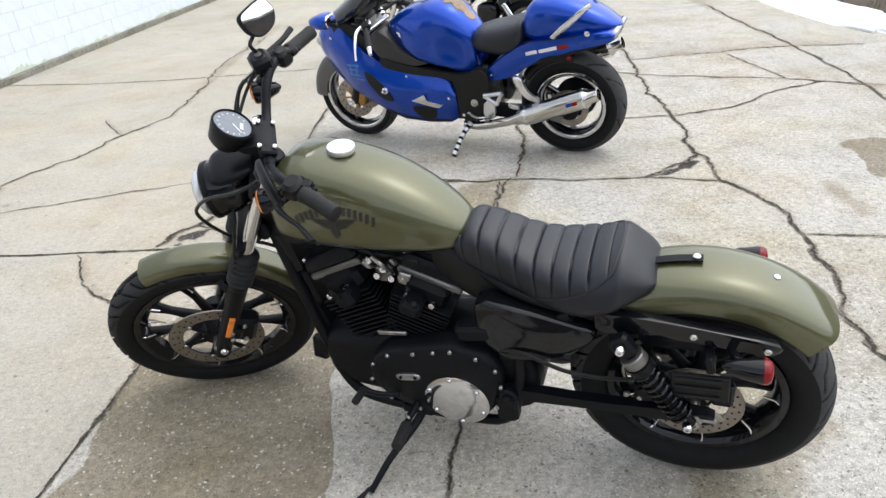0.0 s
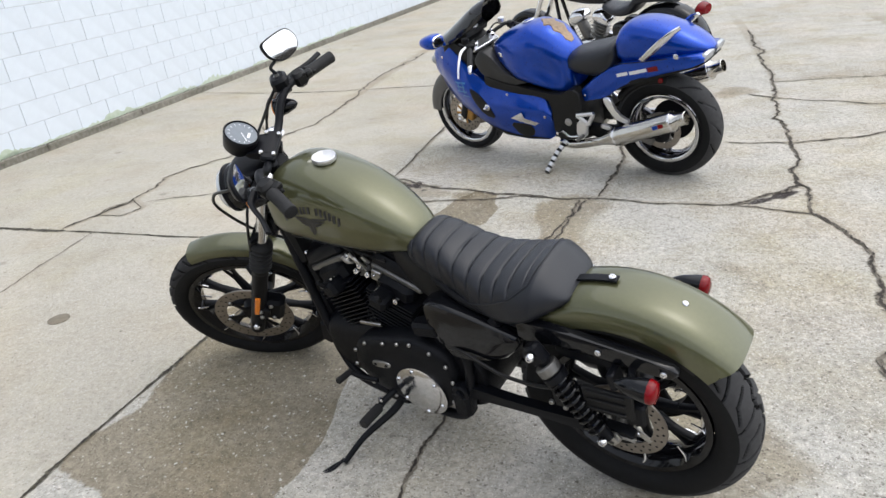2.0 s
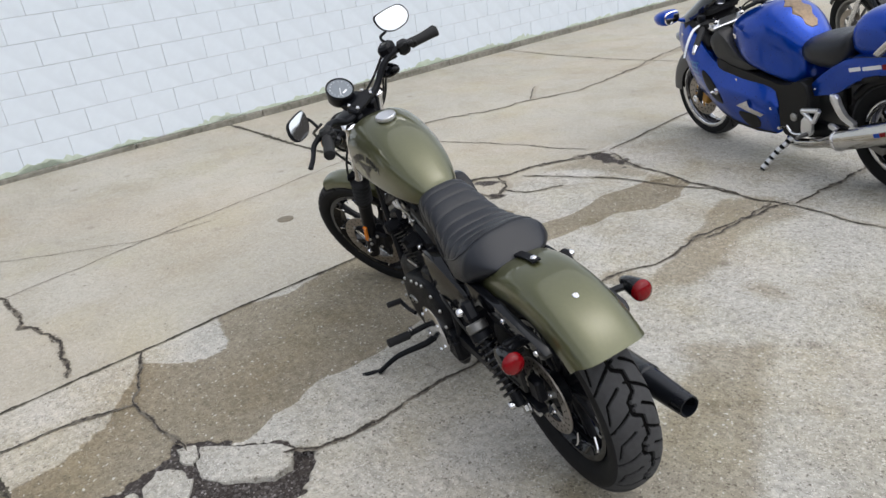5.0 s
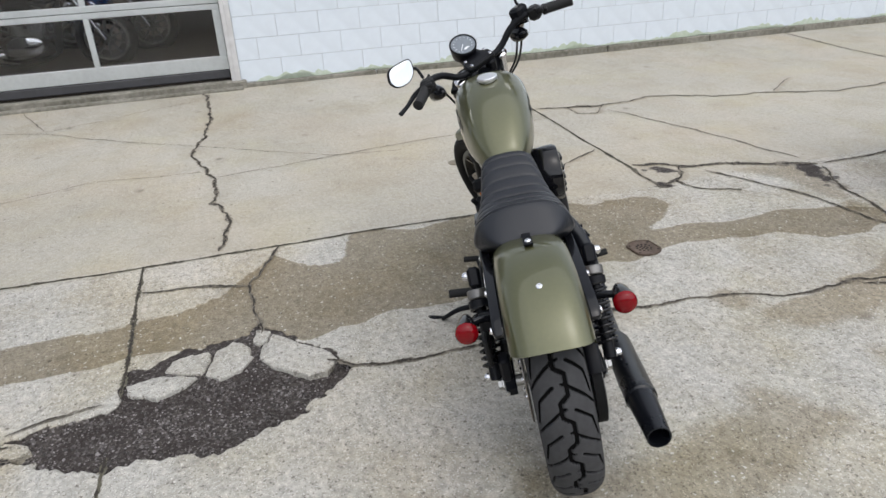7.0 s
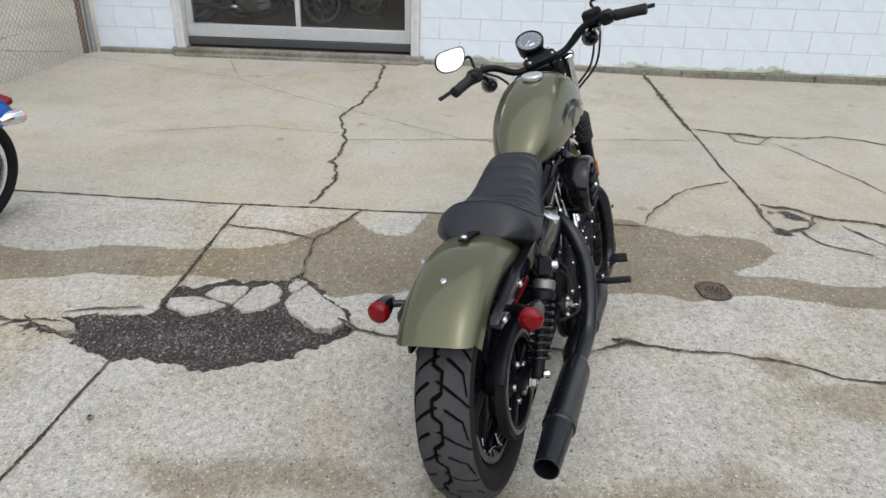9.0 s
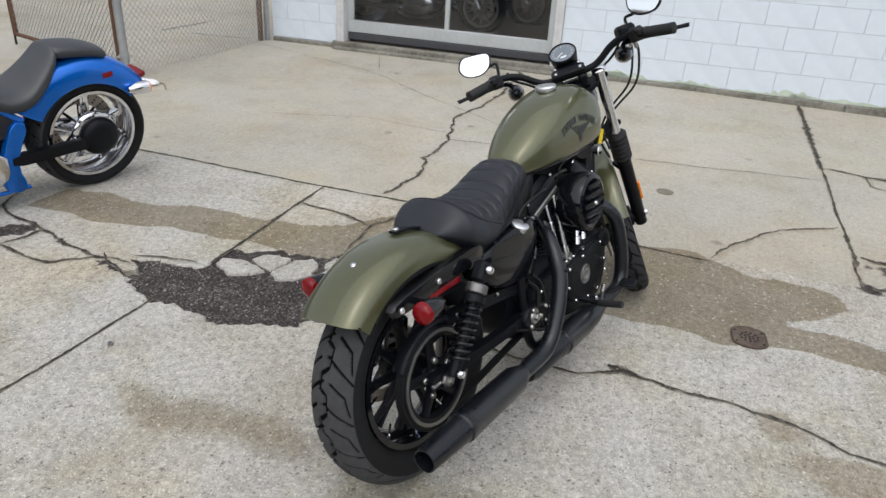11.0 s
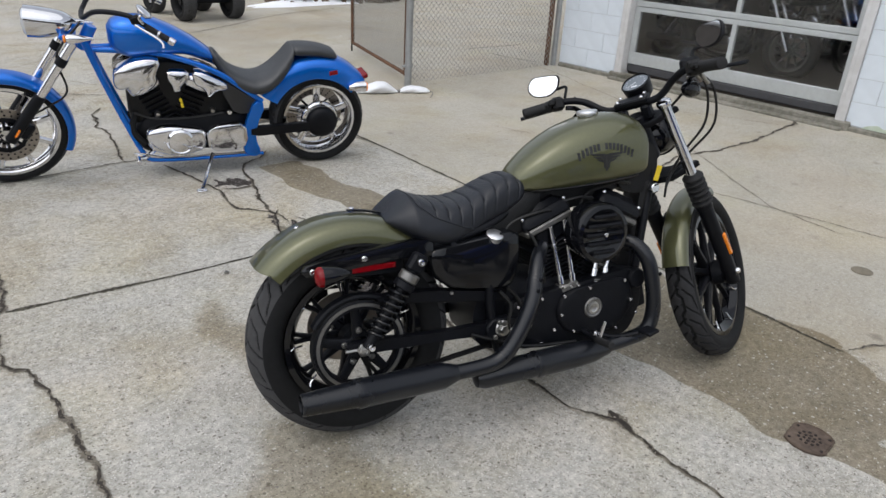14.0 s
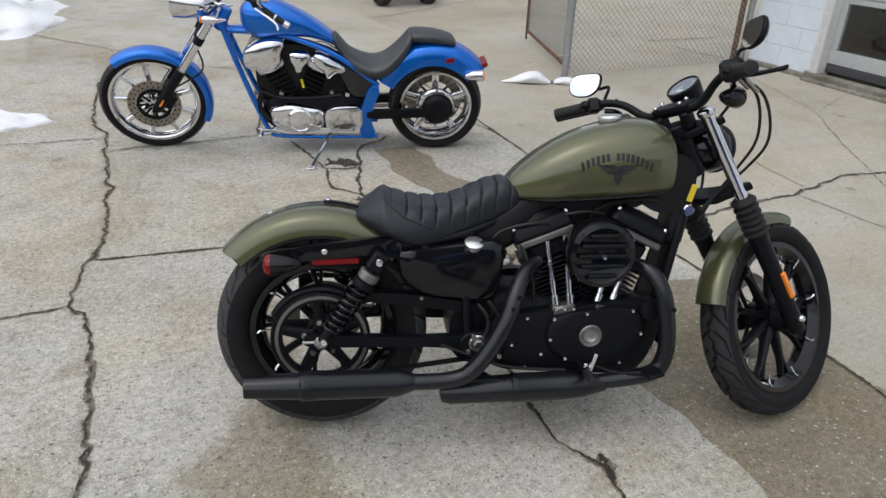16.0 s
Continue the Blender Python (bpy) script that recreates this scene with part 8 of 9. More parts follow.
# nose, screen and cockpit
bm = bmesh.new()
body(bm, [(1.782, 0.675, 0.710, 0.012, 2.2), (1.772, 0.64, 0.755, 0.045, 2.4), (1.74, 0.585, 0.800, 0.082, 2.5), (1.68, 0.540, 0.852, 0.118, 2.6), (1.58, 0.500, 0.876, 0.150, 2.6), (1.48, 0.520, 0.840, 0.168, 2.8), (1.40, 0.560, 0.740, 0.170, 3.0), (1.34, 0.56, 0.66, 0.150, 3.0)], 6, 32)
part("nose_fairing", bm, M_BLUE, sport, "blue nose fairing")
for s in (1, -1):
    bm = bmesh.new()
    body(bm, [(1.700, 0.700, 0.730, 0.010, 2.2), (1.725, 0.680, 0.745, 0.030, 2.4), (1.752, 0.690, 0.740, 0.024, 2.3), (1.768, 0.705, 0.725, 0.008, 2.2)], 4, 16, m=Matrix.Translation((0, s * 0.075, 0)))
    part("position_lamp", bm, M_CLEAR, sport, "clear front lamp")
bm = bmesh.new()
rings = []
for x, top, wide, fall in catmull([(1.715, 0.835, 0.060, 0.03), (1.64, 0.885, 0.125, 0.06), (1.54, 0.945, 0.160, 0.10), (1.44, 1.010, 0.168, 0.13), (1.35, 1.068, 0.160, 0.14), (1.27, 1.105, 0.140, 0.13), (1.215, 1.122, 0.110, 0.10)], 5):
    arc = [(x, wide * math.sin(a), top - fall * (1 - math.cos(a)) ** 1.0) for a in [radians(-90 + 180 * k / 18) for k in range(19)]]
    rings.append(arc + [(px, py * 0.97, pz - 0.004) for px, py, pz in arc[::-1]])
skin(bm, rings)
part("windscreen", bm, M_SMOKE, sport, "dark tinted windscreen")
bm = bmesh.new()
slab(bm, [(1.58, 0.87), (1.50, 0.885), (1.42, 0.85), (1.36, 0.78), (1.30, 0.72), (1.36, 0.66), (1.50, 0.66), (1.58, 0.76)], -0.150, 0.150, 0.015, 1)
part("cockpit_panel", bm, M_PLASTIC, sport, "black inner cockpit panel")
bm = bmesh.new()
slab(bm, [(1.50, 0.90), (1.44, 0.965), (1.36, 0.920), (1.38, 0.87)], -0.120, 0.120, 0.014, 1)
dash = part("instrument_panel", bm, M_PLASTIC, sport, "black instrument panel")
for y in (-0.07, 0.0, 0.07):
    bm = bmesh.new()
    lathe(bm, [(0.034, -0.004), (0.036, 0.004), (0.032, 0.006), (0.030, 0.002), (0, 0.002)], (1.392, y, 0.945), (-0.62, 0, 0.78), 24)
    part("dial", bm, M_SATIN if y else M_CAP, dash)
bm = bmesh.new()
box(bm, (0.075, 0.27, 0.030), (1.335, 0, 0.815), (0, -20, 0), 0.010)
part("top_yoke", bm, M_CAP, sport, "polished top yoke")
for s in (1, -1):
    bm = bmesh.new()
    lathe(bm, [(0.030, -0.02), (0.030, 0.020), (0.024, 0.026), (0.012, 0.028), (0.010, 0.040), (0, 0.041)], (1.338, s * 0.098, 0.835), (-0.34, 0, 0.94), 22)
    part("fork_cap", bm, M_CHROME, sport, "chrome fork cap")
    bm = bmesh.new()
    tube(bm, [(1.325, s * 0.10, 0.850), (1.295, s * 0.16, 0.868), (1.262, s * 0.22, 0.872), (1.172, s * 0.365, 0.790)], 0.013, 10)
    part("handlebar", bm, M_PLASTIC, sport)
    bm = bmesh.new()
    a, b = Vector((1.245, s * 0.252, 0.855)), Vector((1.172, s * 0.366, 0.788))
    rod(bm, a, b, 0.0185, 14)
    part("grip", bm, M_GRIP, sport, "black rubber grip")
    bm = bmesh.new()
    rod(bm, b, b + (b - a).normalized() * 0.055, 0.017, 14, r2=0.011)
    part("bar_end", bm, M_CHROME, sport, "chrome bar end")
    bm = bmesh.new()
    box(bm, (0.045, 0.050, 0.045), tuple(a + Vector((0.012, -s * 0.025, 0.010))), (0, 0, s * -50), 0.010)
    box(bm, (0.020, 0.030, 0.020), tuple(a + Vector((-0.012, -s * 0.020, 0.020))), (0, 0, s * -50), 0.005)
    part("switch_housing", bm, M_PLASTIC, sport, "black switch cluster")
    bm = bmesh.new()
    tube(bm, [(1.290, s * 0.235, 0.868), (1.300, s * 0.285, 0.845), (1.288, s * 0.345, 0.780), (1.276, s * 0.385, 0.712)], [0.009, 0.010, 0.008, 0.0065], 8, 5, flat=0.7)
    part("lever", bm, M_CAP, sport, "polished hand lever")
    bm = bmesh.new()
    lathe(bm, [(0.020, 0), (0.024, 0.004), (0.024, 0.030), (0.020, 0.034), (0, 0.035)], (1.310, s * 0.205, 0.885), (0, 0, 1), 18)
    part("fluid_reservoir", bm, M_CAP if s < 0 else M_SATIN, sport)
    bm = bmesh.new()
    tube(bm, [(1.300, s * 0.225, 0.862), (1.370, s * 0.200, 0.875), (1.405, s * 0.120, 0.80), (1.390, s * 0.090, 0.70)], 0.0055, 7)
    part("control_cable", bm, M_CABLE, sport)
    bm = bmesh.new()
    body(bm, [(1.435, 0.915, 0.965, 0.030, 2.5), (1.448, 0.895, 0.982, 0.062, 2.7), (1.500, 0.890, 0.982, 0.070, 2.6), (1.560, 0.905, 0.965, 0.050, 2.4), (1.590, 0.925, 0.948, 0.018, 2.2)], 5, 20, m=Matrix.Translation((0, s * 0.325, 0)))
    tube(bm, [(1.52, s * 0.18, 0.868), (1.52, s * 0.25, 0.900), (1.51, s * 0.30, 0.925)], [0.016, 0.013, 0.018], 10, 4, flat=0.6)
    mirror = part("mirror", bm, M_BLUE, sport, "blue faired mirror")
    bm = bmesh.new()
    body(bm, [(1.431, 0.905, 0.972, 0.050, 3.0), (1.437, 0.900, 0.977, 0.055, 3.0)], 1, 20, m=Matrix.Translation((0, s * 0.325, 0)))
    part("mirror_glass", bm, M_MIRROR, mirror)
# tank with knee hollows
sport_tank = [(0.585, 0.60, 0.745, 0.050), (0.600, 0.555, 0.800, 0.105), (0.645, 0.532, 0.855, 0.145), (0.71, 0.540, 0.920, 0.172), (0.78, 0.562, 0.955, 0.188), (0.87, 0.585, 0.968, 0.193), (0.98, 0.622, 0.946, 0.186), (1.09, 0.700, 0.908, 0.150), (1.17, 0.765, 0.858, 0.095), (1.205, 0.800, 0.830, 0.035)]


def knee(q):
    x, y, z = q
    hollow = math.exp(-((x - 0.74) / 0.10) ** 2 - ((z - 0.700 - 0.5 * (x - 0.74)) / 0.075) ** 2)
    return (x, y * (1 - 0.17 * hollow), z)


bm = bmesh.new()
sport_run = catmull(sport_tank, 8)
pear(bm, sport_run, 48, 0.42, 2.6, 4.5, knee)
stank = part("fuel_tank", bm, M_BLUE, sport, "blue sculpted fuel tank", sharp=60)
bm = bmesh.new()
lathe(bm, [(0.040, -0.004), (0.042, 0.005), (0.036, 0.008), (0.030, 0.006), (0.029, 0.010), (0, 0.011)], (0.930, 0, 0.959), (0.17, 0, 1), 32)
fc = part("fuel_cap", bm, M_CHROME, stank, "chrome ring fuel cap")
bm = bmesh.new()
lathe(bm, [(0.027, 0.008), (0.025, 0.0115), (0, 0.012)], (0.930, 0, 0.959), (0.17, 0, 1), 28)
part("cap_centre", bm, M_BLUE, fc)


def sport_top(x, y):
    q = min(sport_run, key=lambda k: abs(k[0] - x))
    u = min(abs(y) / max(q[3], 0.01), 0.98)
    mid = q[1] + (q[2] - q[1]) * 0.42
    return mid + (q[2] - mid) * (1 - u ** 2.6) ** (1 / 2.6)


bm = bmesh.new()
pad = []
for k in range(17):
    x = 0.625 + 0.205 * k / 16
    half_w = (0.052 + 0.014 * math.sin(k * 1.15)) * min(1, 0.35 + k / 6) * min(1, (17 - k) / 5)
    pad.append([(x, half_w * v, sport_top(x, half_w * v) + (0.004 if abs(v) < 0.95 else -0.004)) for v in (-1, -0.9, -0.5, 0, 0.5, 0.9, 1)] + [(x, 0, sport_top(x, 0) - 0.02)])
skin(bm, pad)
part("tank_pad", bm, mat("bronze_pad", (0.34, 0.24, 0.15), 0.4, 0.4, 0.6, 60, 0.3), stank, "bronze tank protector")
for s in (1, -1):
    for dx, dz in ((1.075, 0.800), (1.066, 0.782)):
        bm = bmesh.new()
        box(bm, (0.030, 0.004, 0.010), (dx, s * 0.160, dz), (0, -35, s * 12), 0.0015)
        part("tank_badge", bm, M_CHROME, stank, "small chrome badge")
# seat and tail
bm = bmesh.new()
body(bm, [(0.640, 0.690, 0.725, 0.050, 2.4), (0.615, 0.670, 0.780, 0.105, 2.7), (0.545, 0.655, 0.806, 0.142, 2.9), (0.44, 0.648, 0.826, 0.158, 3.0), (0.35, 0.662, 0.846, 0.156, 3.0), (0.295, 0.705, 0.864, 0.140, 2.8), (0.268, 0.745, 0.850, 0.100, 2.5)], 6, 30)
part("seat", bm, M_VINYL, sport, "black rider seat")
bm = bmesh.new()
body(bm, [(0.282, 0.770, 0.850, 0.080, 2.5), (0.262, 0.740, 0.925, 0.122, 2.7), (0.20, 0.725, 0.970, 0.142, 2.7), (0.08, 0.735, 0.978, 0.146, 2.6), (-0.05, 0.755, 0.945, 0.136, 2.5), (-0.16, 0.770, 0.892, 0.112, 2.4), (-0.235, 0.785, 0.842, 0.070, 2.3), (-0.262, 0.798, 0.818, 0.025, 2.2)], 6, 32)
part("seat_cowl", bm, M_BLUE, sport, "blue rear seat cowl")
bm = bmesh.new()
for s in (1, -1):
    tube(bm, [(0.268, s * 0.142, 0.748), (0.10, s * 0.152, 0.770), (-0.05, s * 0.146, 0.790)], 0.003, 6)
part("cowl_joint", bm, M_PLASTIC, sport, "dark cowl joint line")
for s in (1, -1):
    bm = bmesh.new()
    slab(bm, [(0.43, 0.655), (0.27, 0.750), (0.05, 0.785), (-0.16, 0.812), (-0.262, 0.806), (-0.245, 0.758), (-0.06, 0.712), (0.094, 0.668), (0.245, 0.616), (0.36, 0.530), (0.55, 0.488), (0.545, 0.555)], s * 0.05, s * 0.146, 0.022, 1, dome=0.007)
    tp = part("tail_panel", bm, M_BLUE, sport, "blue tail side panel")
    for k, (dx, wide) in enumerate(((0.225, 0.070), (0.125, 0.110), (0.035, 0.062))):
        bm = bmesh.new()
        box(bm, (wide, 0.003, 0.020 if k < 2 else 0.027), (dx, s * 0.1535, 0.712 - 0.20 * (dx - 0.125)), (0, 13, 0), 0.001)
        part("decal_bar", bm, M_WHITE if k < 2 else M_RED, tp, "printed lettering bar")
    bm = bmesh.new()
    slab(bm, [(0.20, 0.645), (0.10, 0.678), (0.07, 0.672), (0.16, 0.636)], s * 0.146, s * 0.1545, 0.003, 1)
    part("tail_slot", bm, M_PLASTIC, tp, "black tail slot")
    bolts(tp, [(-0.105, s * 0.149, 0.805)], (0, s, 0), 0.016, 0.008, M_CHROME)
    bolts(tp, [(0.49, s * 0.149, 0.545)], (0, s, 0), 0.007, 0.005, M_CHROME)
    bm = bmesh.new()
    slab(bm, [(-0.192, 0.772), (-0.242, 0.818), (-0.268, 0.803), (-0.250, 0.760)], s * 0.02, s * 0.128, 0.012, 1, dome=0.004)
    part("tail_lamp", bm, M_CLEAR, sport, "clear tail lamp lens")
    bm = bmesh.new()
    tube(bm, [(0.090, s * 0.158, 0.782), (0.030, s * 0.160, 0.834), (-0.030, s * 0.157, 0.884), (-0.082, s * 0.146, 0.926), (-0.120, s * 0.115, 0.950)], [0.020, 0.024, 0.025, 0.022, 0.014], 12, 5, flat=0.45)
    part("grab_rail", bm, M_CHROME, sport, "polished grab rail")
    # silencers
    bm = bmesh.new()
    if s > 0:
        p0, way = Vector((0.262, 0.232, 0.328)), Vector((-0.549, 0.0, 0.200)).normalized()
    else:
        p0, way = Vector((0.235, -0.225, 0.450)), Vector((-0.549, 0.0, 0.200)).normalized()
    lathe(bm, [(0.030, -0.085), (0.046, -0.02), (0.057, 0.0), (0.0585, 0.006), (0.0585, 0.395), (0.057, 0.402), (0.050, 0.410), (0.038, 0.425), (0.037, 0.475), (0.033, 0.477), (0.031, 0.42)], p0, way, 32)
    can = part("silencer", bm, M_TITAN, sport, "polished round silencer")
    for d in (0.010, 0.385):
        bm = bmesh.new()
        lathe(bm, [(0.0582, 0), (0.0602, 0.002), (0.0602, 0.014), (0.0582, 0.016)], p0 + way * d, way, 32)
        part("can_band", bm, M_CHROME, can, "riveted end band")
    if s > 0:
        for k, mm in enumerate((M_BLUE, M_RED)):
            bm = bmesh.new()
            c = p0 + way * (0.305 + 0.036 * k)
            box(bm, (0.034, 0.003, 0.022), (c.x, c.y + 0.0580, c.z + 0.008), (0, 20, 0), 0.001)
            part("maker_label", bm, mm, can, "small coloured label")
    bm = bmesh.new()
    tube(bm, [tuple(p0 - way * 0.07), tuple(p0 - way * 0.17 + Vector((0, -s * 0.02, -0.004))), (0.60, s * 0.16, 0.205), (0.72, s * 0.12, 0.19)], 0.028, 14)
    part("exhaust_pipe", bm, M_TITAN, sport, "polished exhaust pipe")
    bm = bmesh.new()
    slab(bm, [(0.345, 0.560), (0.285, 0.565), (0.262, 0.500), (0.225, 0.452), (0.175, 0.430), (0.185, 0.405), (0.245, 0.422), (0.290, 0.462)], s * 0.190, s * 0.212, 0.006, 1)
    part("silencer_hanger", bm, M_CAP, sport, "polished hanger bracket")
    bm = bmesh.new()
    slab(bm, [(0.56, 0.355), (0.36, 0.345), (0.06, 0.362), (-0.01, 0.330), (0.06, 0.288), (0.36, 0.262), (0.56, 0.270)], s * 0.108, s * 0.145, 0.012, 1)
    part("swingarm", bm, M_CHROME if s < 0 else M_SATIN, sport)
    bm = bmesh.new()
    tri = [(0.535, 0.432), (0.415, 0.452), (0.455, 0.375)]
    for (xa, za), (xb, zb) in zip(tri, tri[1:] + tri[:1]):
        rod(bm, (xa, s * 0.200, za), (xb, s * 0.200, zb), 0.013, 10)
    slab(bm, [(0.535, 0.400), (0.465, 0.390), (0.470, 0.300), (0.515, 0.270), (0.550, 0.300)], s * 0.185, s * 0.208, 0.006, 1)
    part("foot_bracket", bm, M_CAP, sport, "bare alloy triangular foot bracket")
    bm = bmesh.new()
    rod(bm, (0.500, s * 0.205, 0.300), (0.495, s * 0.285, 0.306), 0.012, 10)
    part("foot_rest", bm, M_ALLOY, sport)
    bm = bmesh.new()
    tube(bm, [(0.66, s * 0.200, 0.318), (0.60, s * 0.212, 0.288), (0.53, s * 0.215, 0.296)], 0.008, 8)
    rod(bm, (0.66, s * 0.195, 0.318), (0.66, s * 0.255, 0.320), 0.010, 10)
    part("foot_lever", bm, M_CHROME, sport)
    bm = bmesh.new()
    slab(bm, [(0.395, 0.372), (0.325, 0.358), (0.322, 0.328), (0.392, 0.342)], s * 0.150, s * 0.168, 0.004, 1)
    part("passenger_mount", bm, M_CAP, sport, "bare alloy mount")
bm = bmesh.new()
body(bm, [(0.52, 0.24, 0.44, 0.09, 3.5), (0.60, 0.20, 0.52, 0.14, 3.5), (1.15, 0.22, 0.55, 0.15, 3.5), (1.30, 0.36, 0.54, 0.10, 3)], 4, 22)
part("engine_block", bm, M_PLASTIC, sport, "black engine block")
bm = bmesh.new()
fender(bm, S_REAR, 0.352, 35, 98, 0.090, 0.05, 0.006, 16, crown=0.7)
slab(bm, [(0.42, 0.63), (0.20, 0.66), (-0.10, 0.755), (-0.245, 0.785), (-0.250, 0.745), (-0.10, 0.695), (0.10, 0.635), (0.40, 0.54)], -0.105, 0.105, 0.02, 1)
part("undertail", bm, M_PLASTIC, sport, "black undertail")
bm = bmesh.new()
lathe(bm, [(0.016, 0), (0.015, 0.004), (0, 0.006)], (0.02, 0.094, 0.640), (0, 1, 0), 16)
part("side_reflector", bm, M_RED, sport, "small red reflector")
foot = SPORT.inverted() @ Vector((0.077, 4.270, 0.006))
bm = bmesh.new()
hip = Vector((0.66, 0.13, 0.235))
tube(bm, [tuple(hip), tuple(hip.lerp(foot, 0.5) + Vector((0.014, 0, 0))), tuple(foot)], [0.017, 0.016, 0.015], 10)
stand = part("side_stand", bm, M_SATIN, sport, "black side stand with bare studs")
for k in range(6):
    f = 0.14 + k * 0.155
    bm = bmesh.new()
    mid = hip.lerp(foot, f) + Vector((0.014 * (1 - abs(2 * f - 1)), 0, 0))
    rod(bm, mid - (foot - hip).normalized() * 0.013, mid + (foot - hip).normalized() * 0.013, 0.0185, 10)
    part("stud", bm, M_CAP, stand)

# ---- the bright blue chopper ----
CHOP = pose(-0.87, -0.95, 0.0, 0, 0, -19.3) @ pose(0, 0, 0, -9)
chop = thing("chopper_motorcycle", CHOP, "bright blue chopper motorcycle with chrome engine and black seat", "motorcycle")
rw = plain_wheel(chop, "rear_wheel", (0.035, 0, 0.315), 0.315, 0.236, 0.20, 5, M_CHROME, M_CHROME, 0.046)
fw = plain_wheel(chop, "front_wheel", (1.86, 0, 0.335), 0.335, 0.272, 0.09, 9, M_CHROME, M_CHROME, 0.032, rot=0.1)
ring_disc(fw, (1.86, 0.06, 0.335), 0.112, 0.165, M_DISC, M_SATIN)
bolts(fw, [(1.86 + r * math.cos(a), 0.0634, 0.335 + r * math.sin(a)) for r in (0.126, 0.150) for a in [k * 0.2618 + r * 30 for k in range(24)]], (0, 1, 0), 0.006, 0.0015, M_SATIN, "drill_hole")
bm = bmesh.new()
ring_part(bm, (1.86, 0.060, 0.335), [(0.086, -0.006), (0.108, -0.006), (0.108, 0.006), (0.086, 0.006)], 48)
part("disc_ring", bm, M_SATIN, fw)
bm = bmesh.new()
fender(bm, (1.86, 0, 0.335), 0.362, 55, 205, 0.068, 0.045, 0.004, 34, crown=0.7)
part("front_fender", bm, M_SKYBLUE, chop, "bright blue front mudguard")
bm = bmesh.new()
fender(bm, (0.06, 0, 0.32), 0.43, 28, 142, 0.128, 0.13, 0.005, 36, crown=0.62, cut=0.12)
rf = part("rear_fender", bm, M_SKYBLUE, chop, "bright blue rear mudguard")
for s in (1, -1):
    bm = bmesh.new()
    box(bm, (0.055, 0.006, 0.028), (-0.04, s * 0.127, 0.655), (0, 8, 0), 0.004)
    part("side_reflector", bm, M_RED, rf, "red side reflector")
    bm = bmesh.new()
    rod(bm, (1.845, s * 0.116, 0.325), (1.65, s * 0.116, 0.585), 0.031, 18)
    box(bm, (0.05, 0.03, 0.05), (1.835, s * 0.116, 0.34), (0, -36, 0), 0.01)
    part("fork_slider", bm, M_SATIN, chop, "black fork slider")
    bm = bmesh.new()
    rod(bm, (1.65, s * 0.116, 0.585), (1.44, s * 0.116, 0.885), 0.026, 18)
    part("fork_tube", bm, M_CHROME, chop, "polished fork tube")
    bm = bmesh.new()
    rod(bm, (1.53, s * 0.116, 0.755), (1.50, s * 0.116, 0.80), 0.030, 16)
    part("fork_clamp", bm, M_SATIN, chop)
    bm = bmesh.new()
    body(bm, [(1.47, 0.89, 0.91, 0.012, 2.2), (1.44, 0.875, 0.925, 0.026, 2.3), (1.37, 0.885, 0.915, 0.020, 2.3), (1.32, 0.895, 0.905, 0.006, 2.2)], 5, 16, m=Matrix.Translation((0, s * 0.15, 0)))
    fs = part("front_signal", bm, M_CHROME, chop, "chrome teardrop signal")
    bm = bmesh.new()
    lathe(bm, [(0.022, 0), (0.020, 0.008), (0, 0.014)], (1.462, s * 0.15, 0.90), (1, 0, 0), 14)
    part("lens", bm, M_ORANGE, fs, "amber lens")
    # frame
    bm = bmesh.new()
    tube(bm, [(1.38, s * 0.03, 0.86), (1.30, s * 0.07, 0.60), (1.21, s * 0.10, 0.34), (1.14, s * 0.115, 0.17), (1.05, s * 0.12, 0.125), (0.60, s * 0.125, 0.12), (0.42, s * 0.125, 0.125)], [0.021, 0.018, 0.017, 0.015, 0.012, 0.011, 0.011], 12)
    part("frame_cradle", bm, M_SKYBLUE, chop, "blue frame cradle")
    bm = bmesh.new()
    tube(bm, [(1.36, s * 0.02, 0.80), (1.05, s * 0.06, 0.79), (0.85, s * 0.09, 0.745), (0.65, s * 0.11, 0.655), (0.42, s * 0.125, 0.485)], 0.017, 12)
    part("frame_top_tube", bm, M_SKYBLUE, chop, "blue frame top tube")
    bm = bmesh.new()
    slab(bm, [(0.47, 0.50), (0.40, 0.47), (0.455, 0.34), (0.47, 0.24), (0.435, 0.14), (0.47, 0.105), (0.545, 0.13), (0.545, 0.24), (0.525, 0.36)], s * 0.105, s * 0.145, 0.008, 1)
    part("frame_plate", bm, M_SKYBLUE, chop, "blue frame side plate")
    bm = bmesh.new()
    slab(bm, [(0.69, 0.64), (0.60, 0.60), (0.42, 0.47), (0.44, 0.405), (0.585, 0.40), (0.64, 0.50)], s * 0.09, s * 0.125, 0.012, 1)
    part("side_cover", bm, M_DUCT, chop, "dark grey side cover")
    bm = bmesh.new()
    slab(bm, [(0.50, 0.318), (0.25, 0.324), (0.05, 0.338), (0.0, 0.305), (0.05, 0.274), (0.30, 0.264), (0.50, 0.254)], s * 0.115, s * 0.150, 0.01, 1)
    part("swingarm", bm, M_SATIN, chop, "black swingarm")
    # lower chrome
    bm = bmesh.new()
    slab(bm, [(1.13, 0.330), (1.00, 0.365), (0.86, 0.340), (0.775, 0.325), (0.772, 0.20), (0.86, 0.165), (1.00, 0.160), (1.11, 0.21)], s * 0.08, s * 0.160, 0.022, 2, dome=0.014)
    part("engine_side_cover", bm, M_CHROME, chop, "chrome engine side cover")
    bm = bmesh.new()
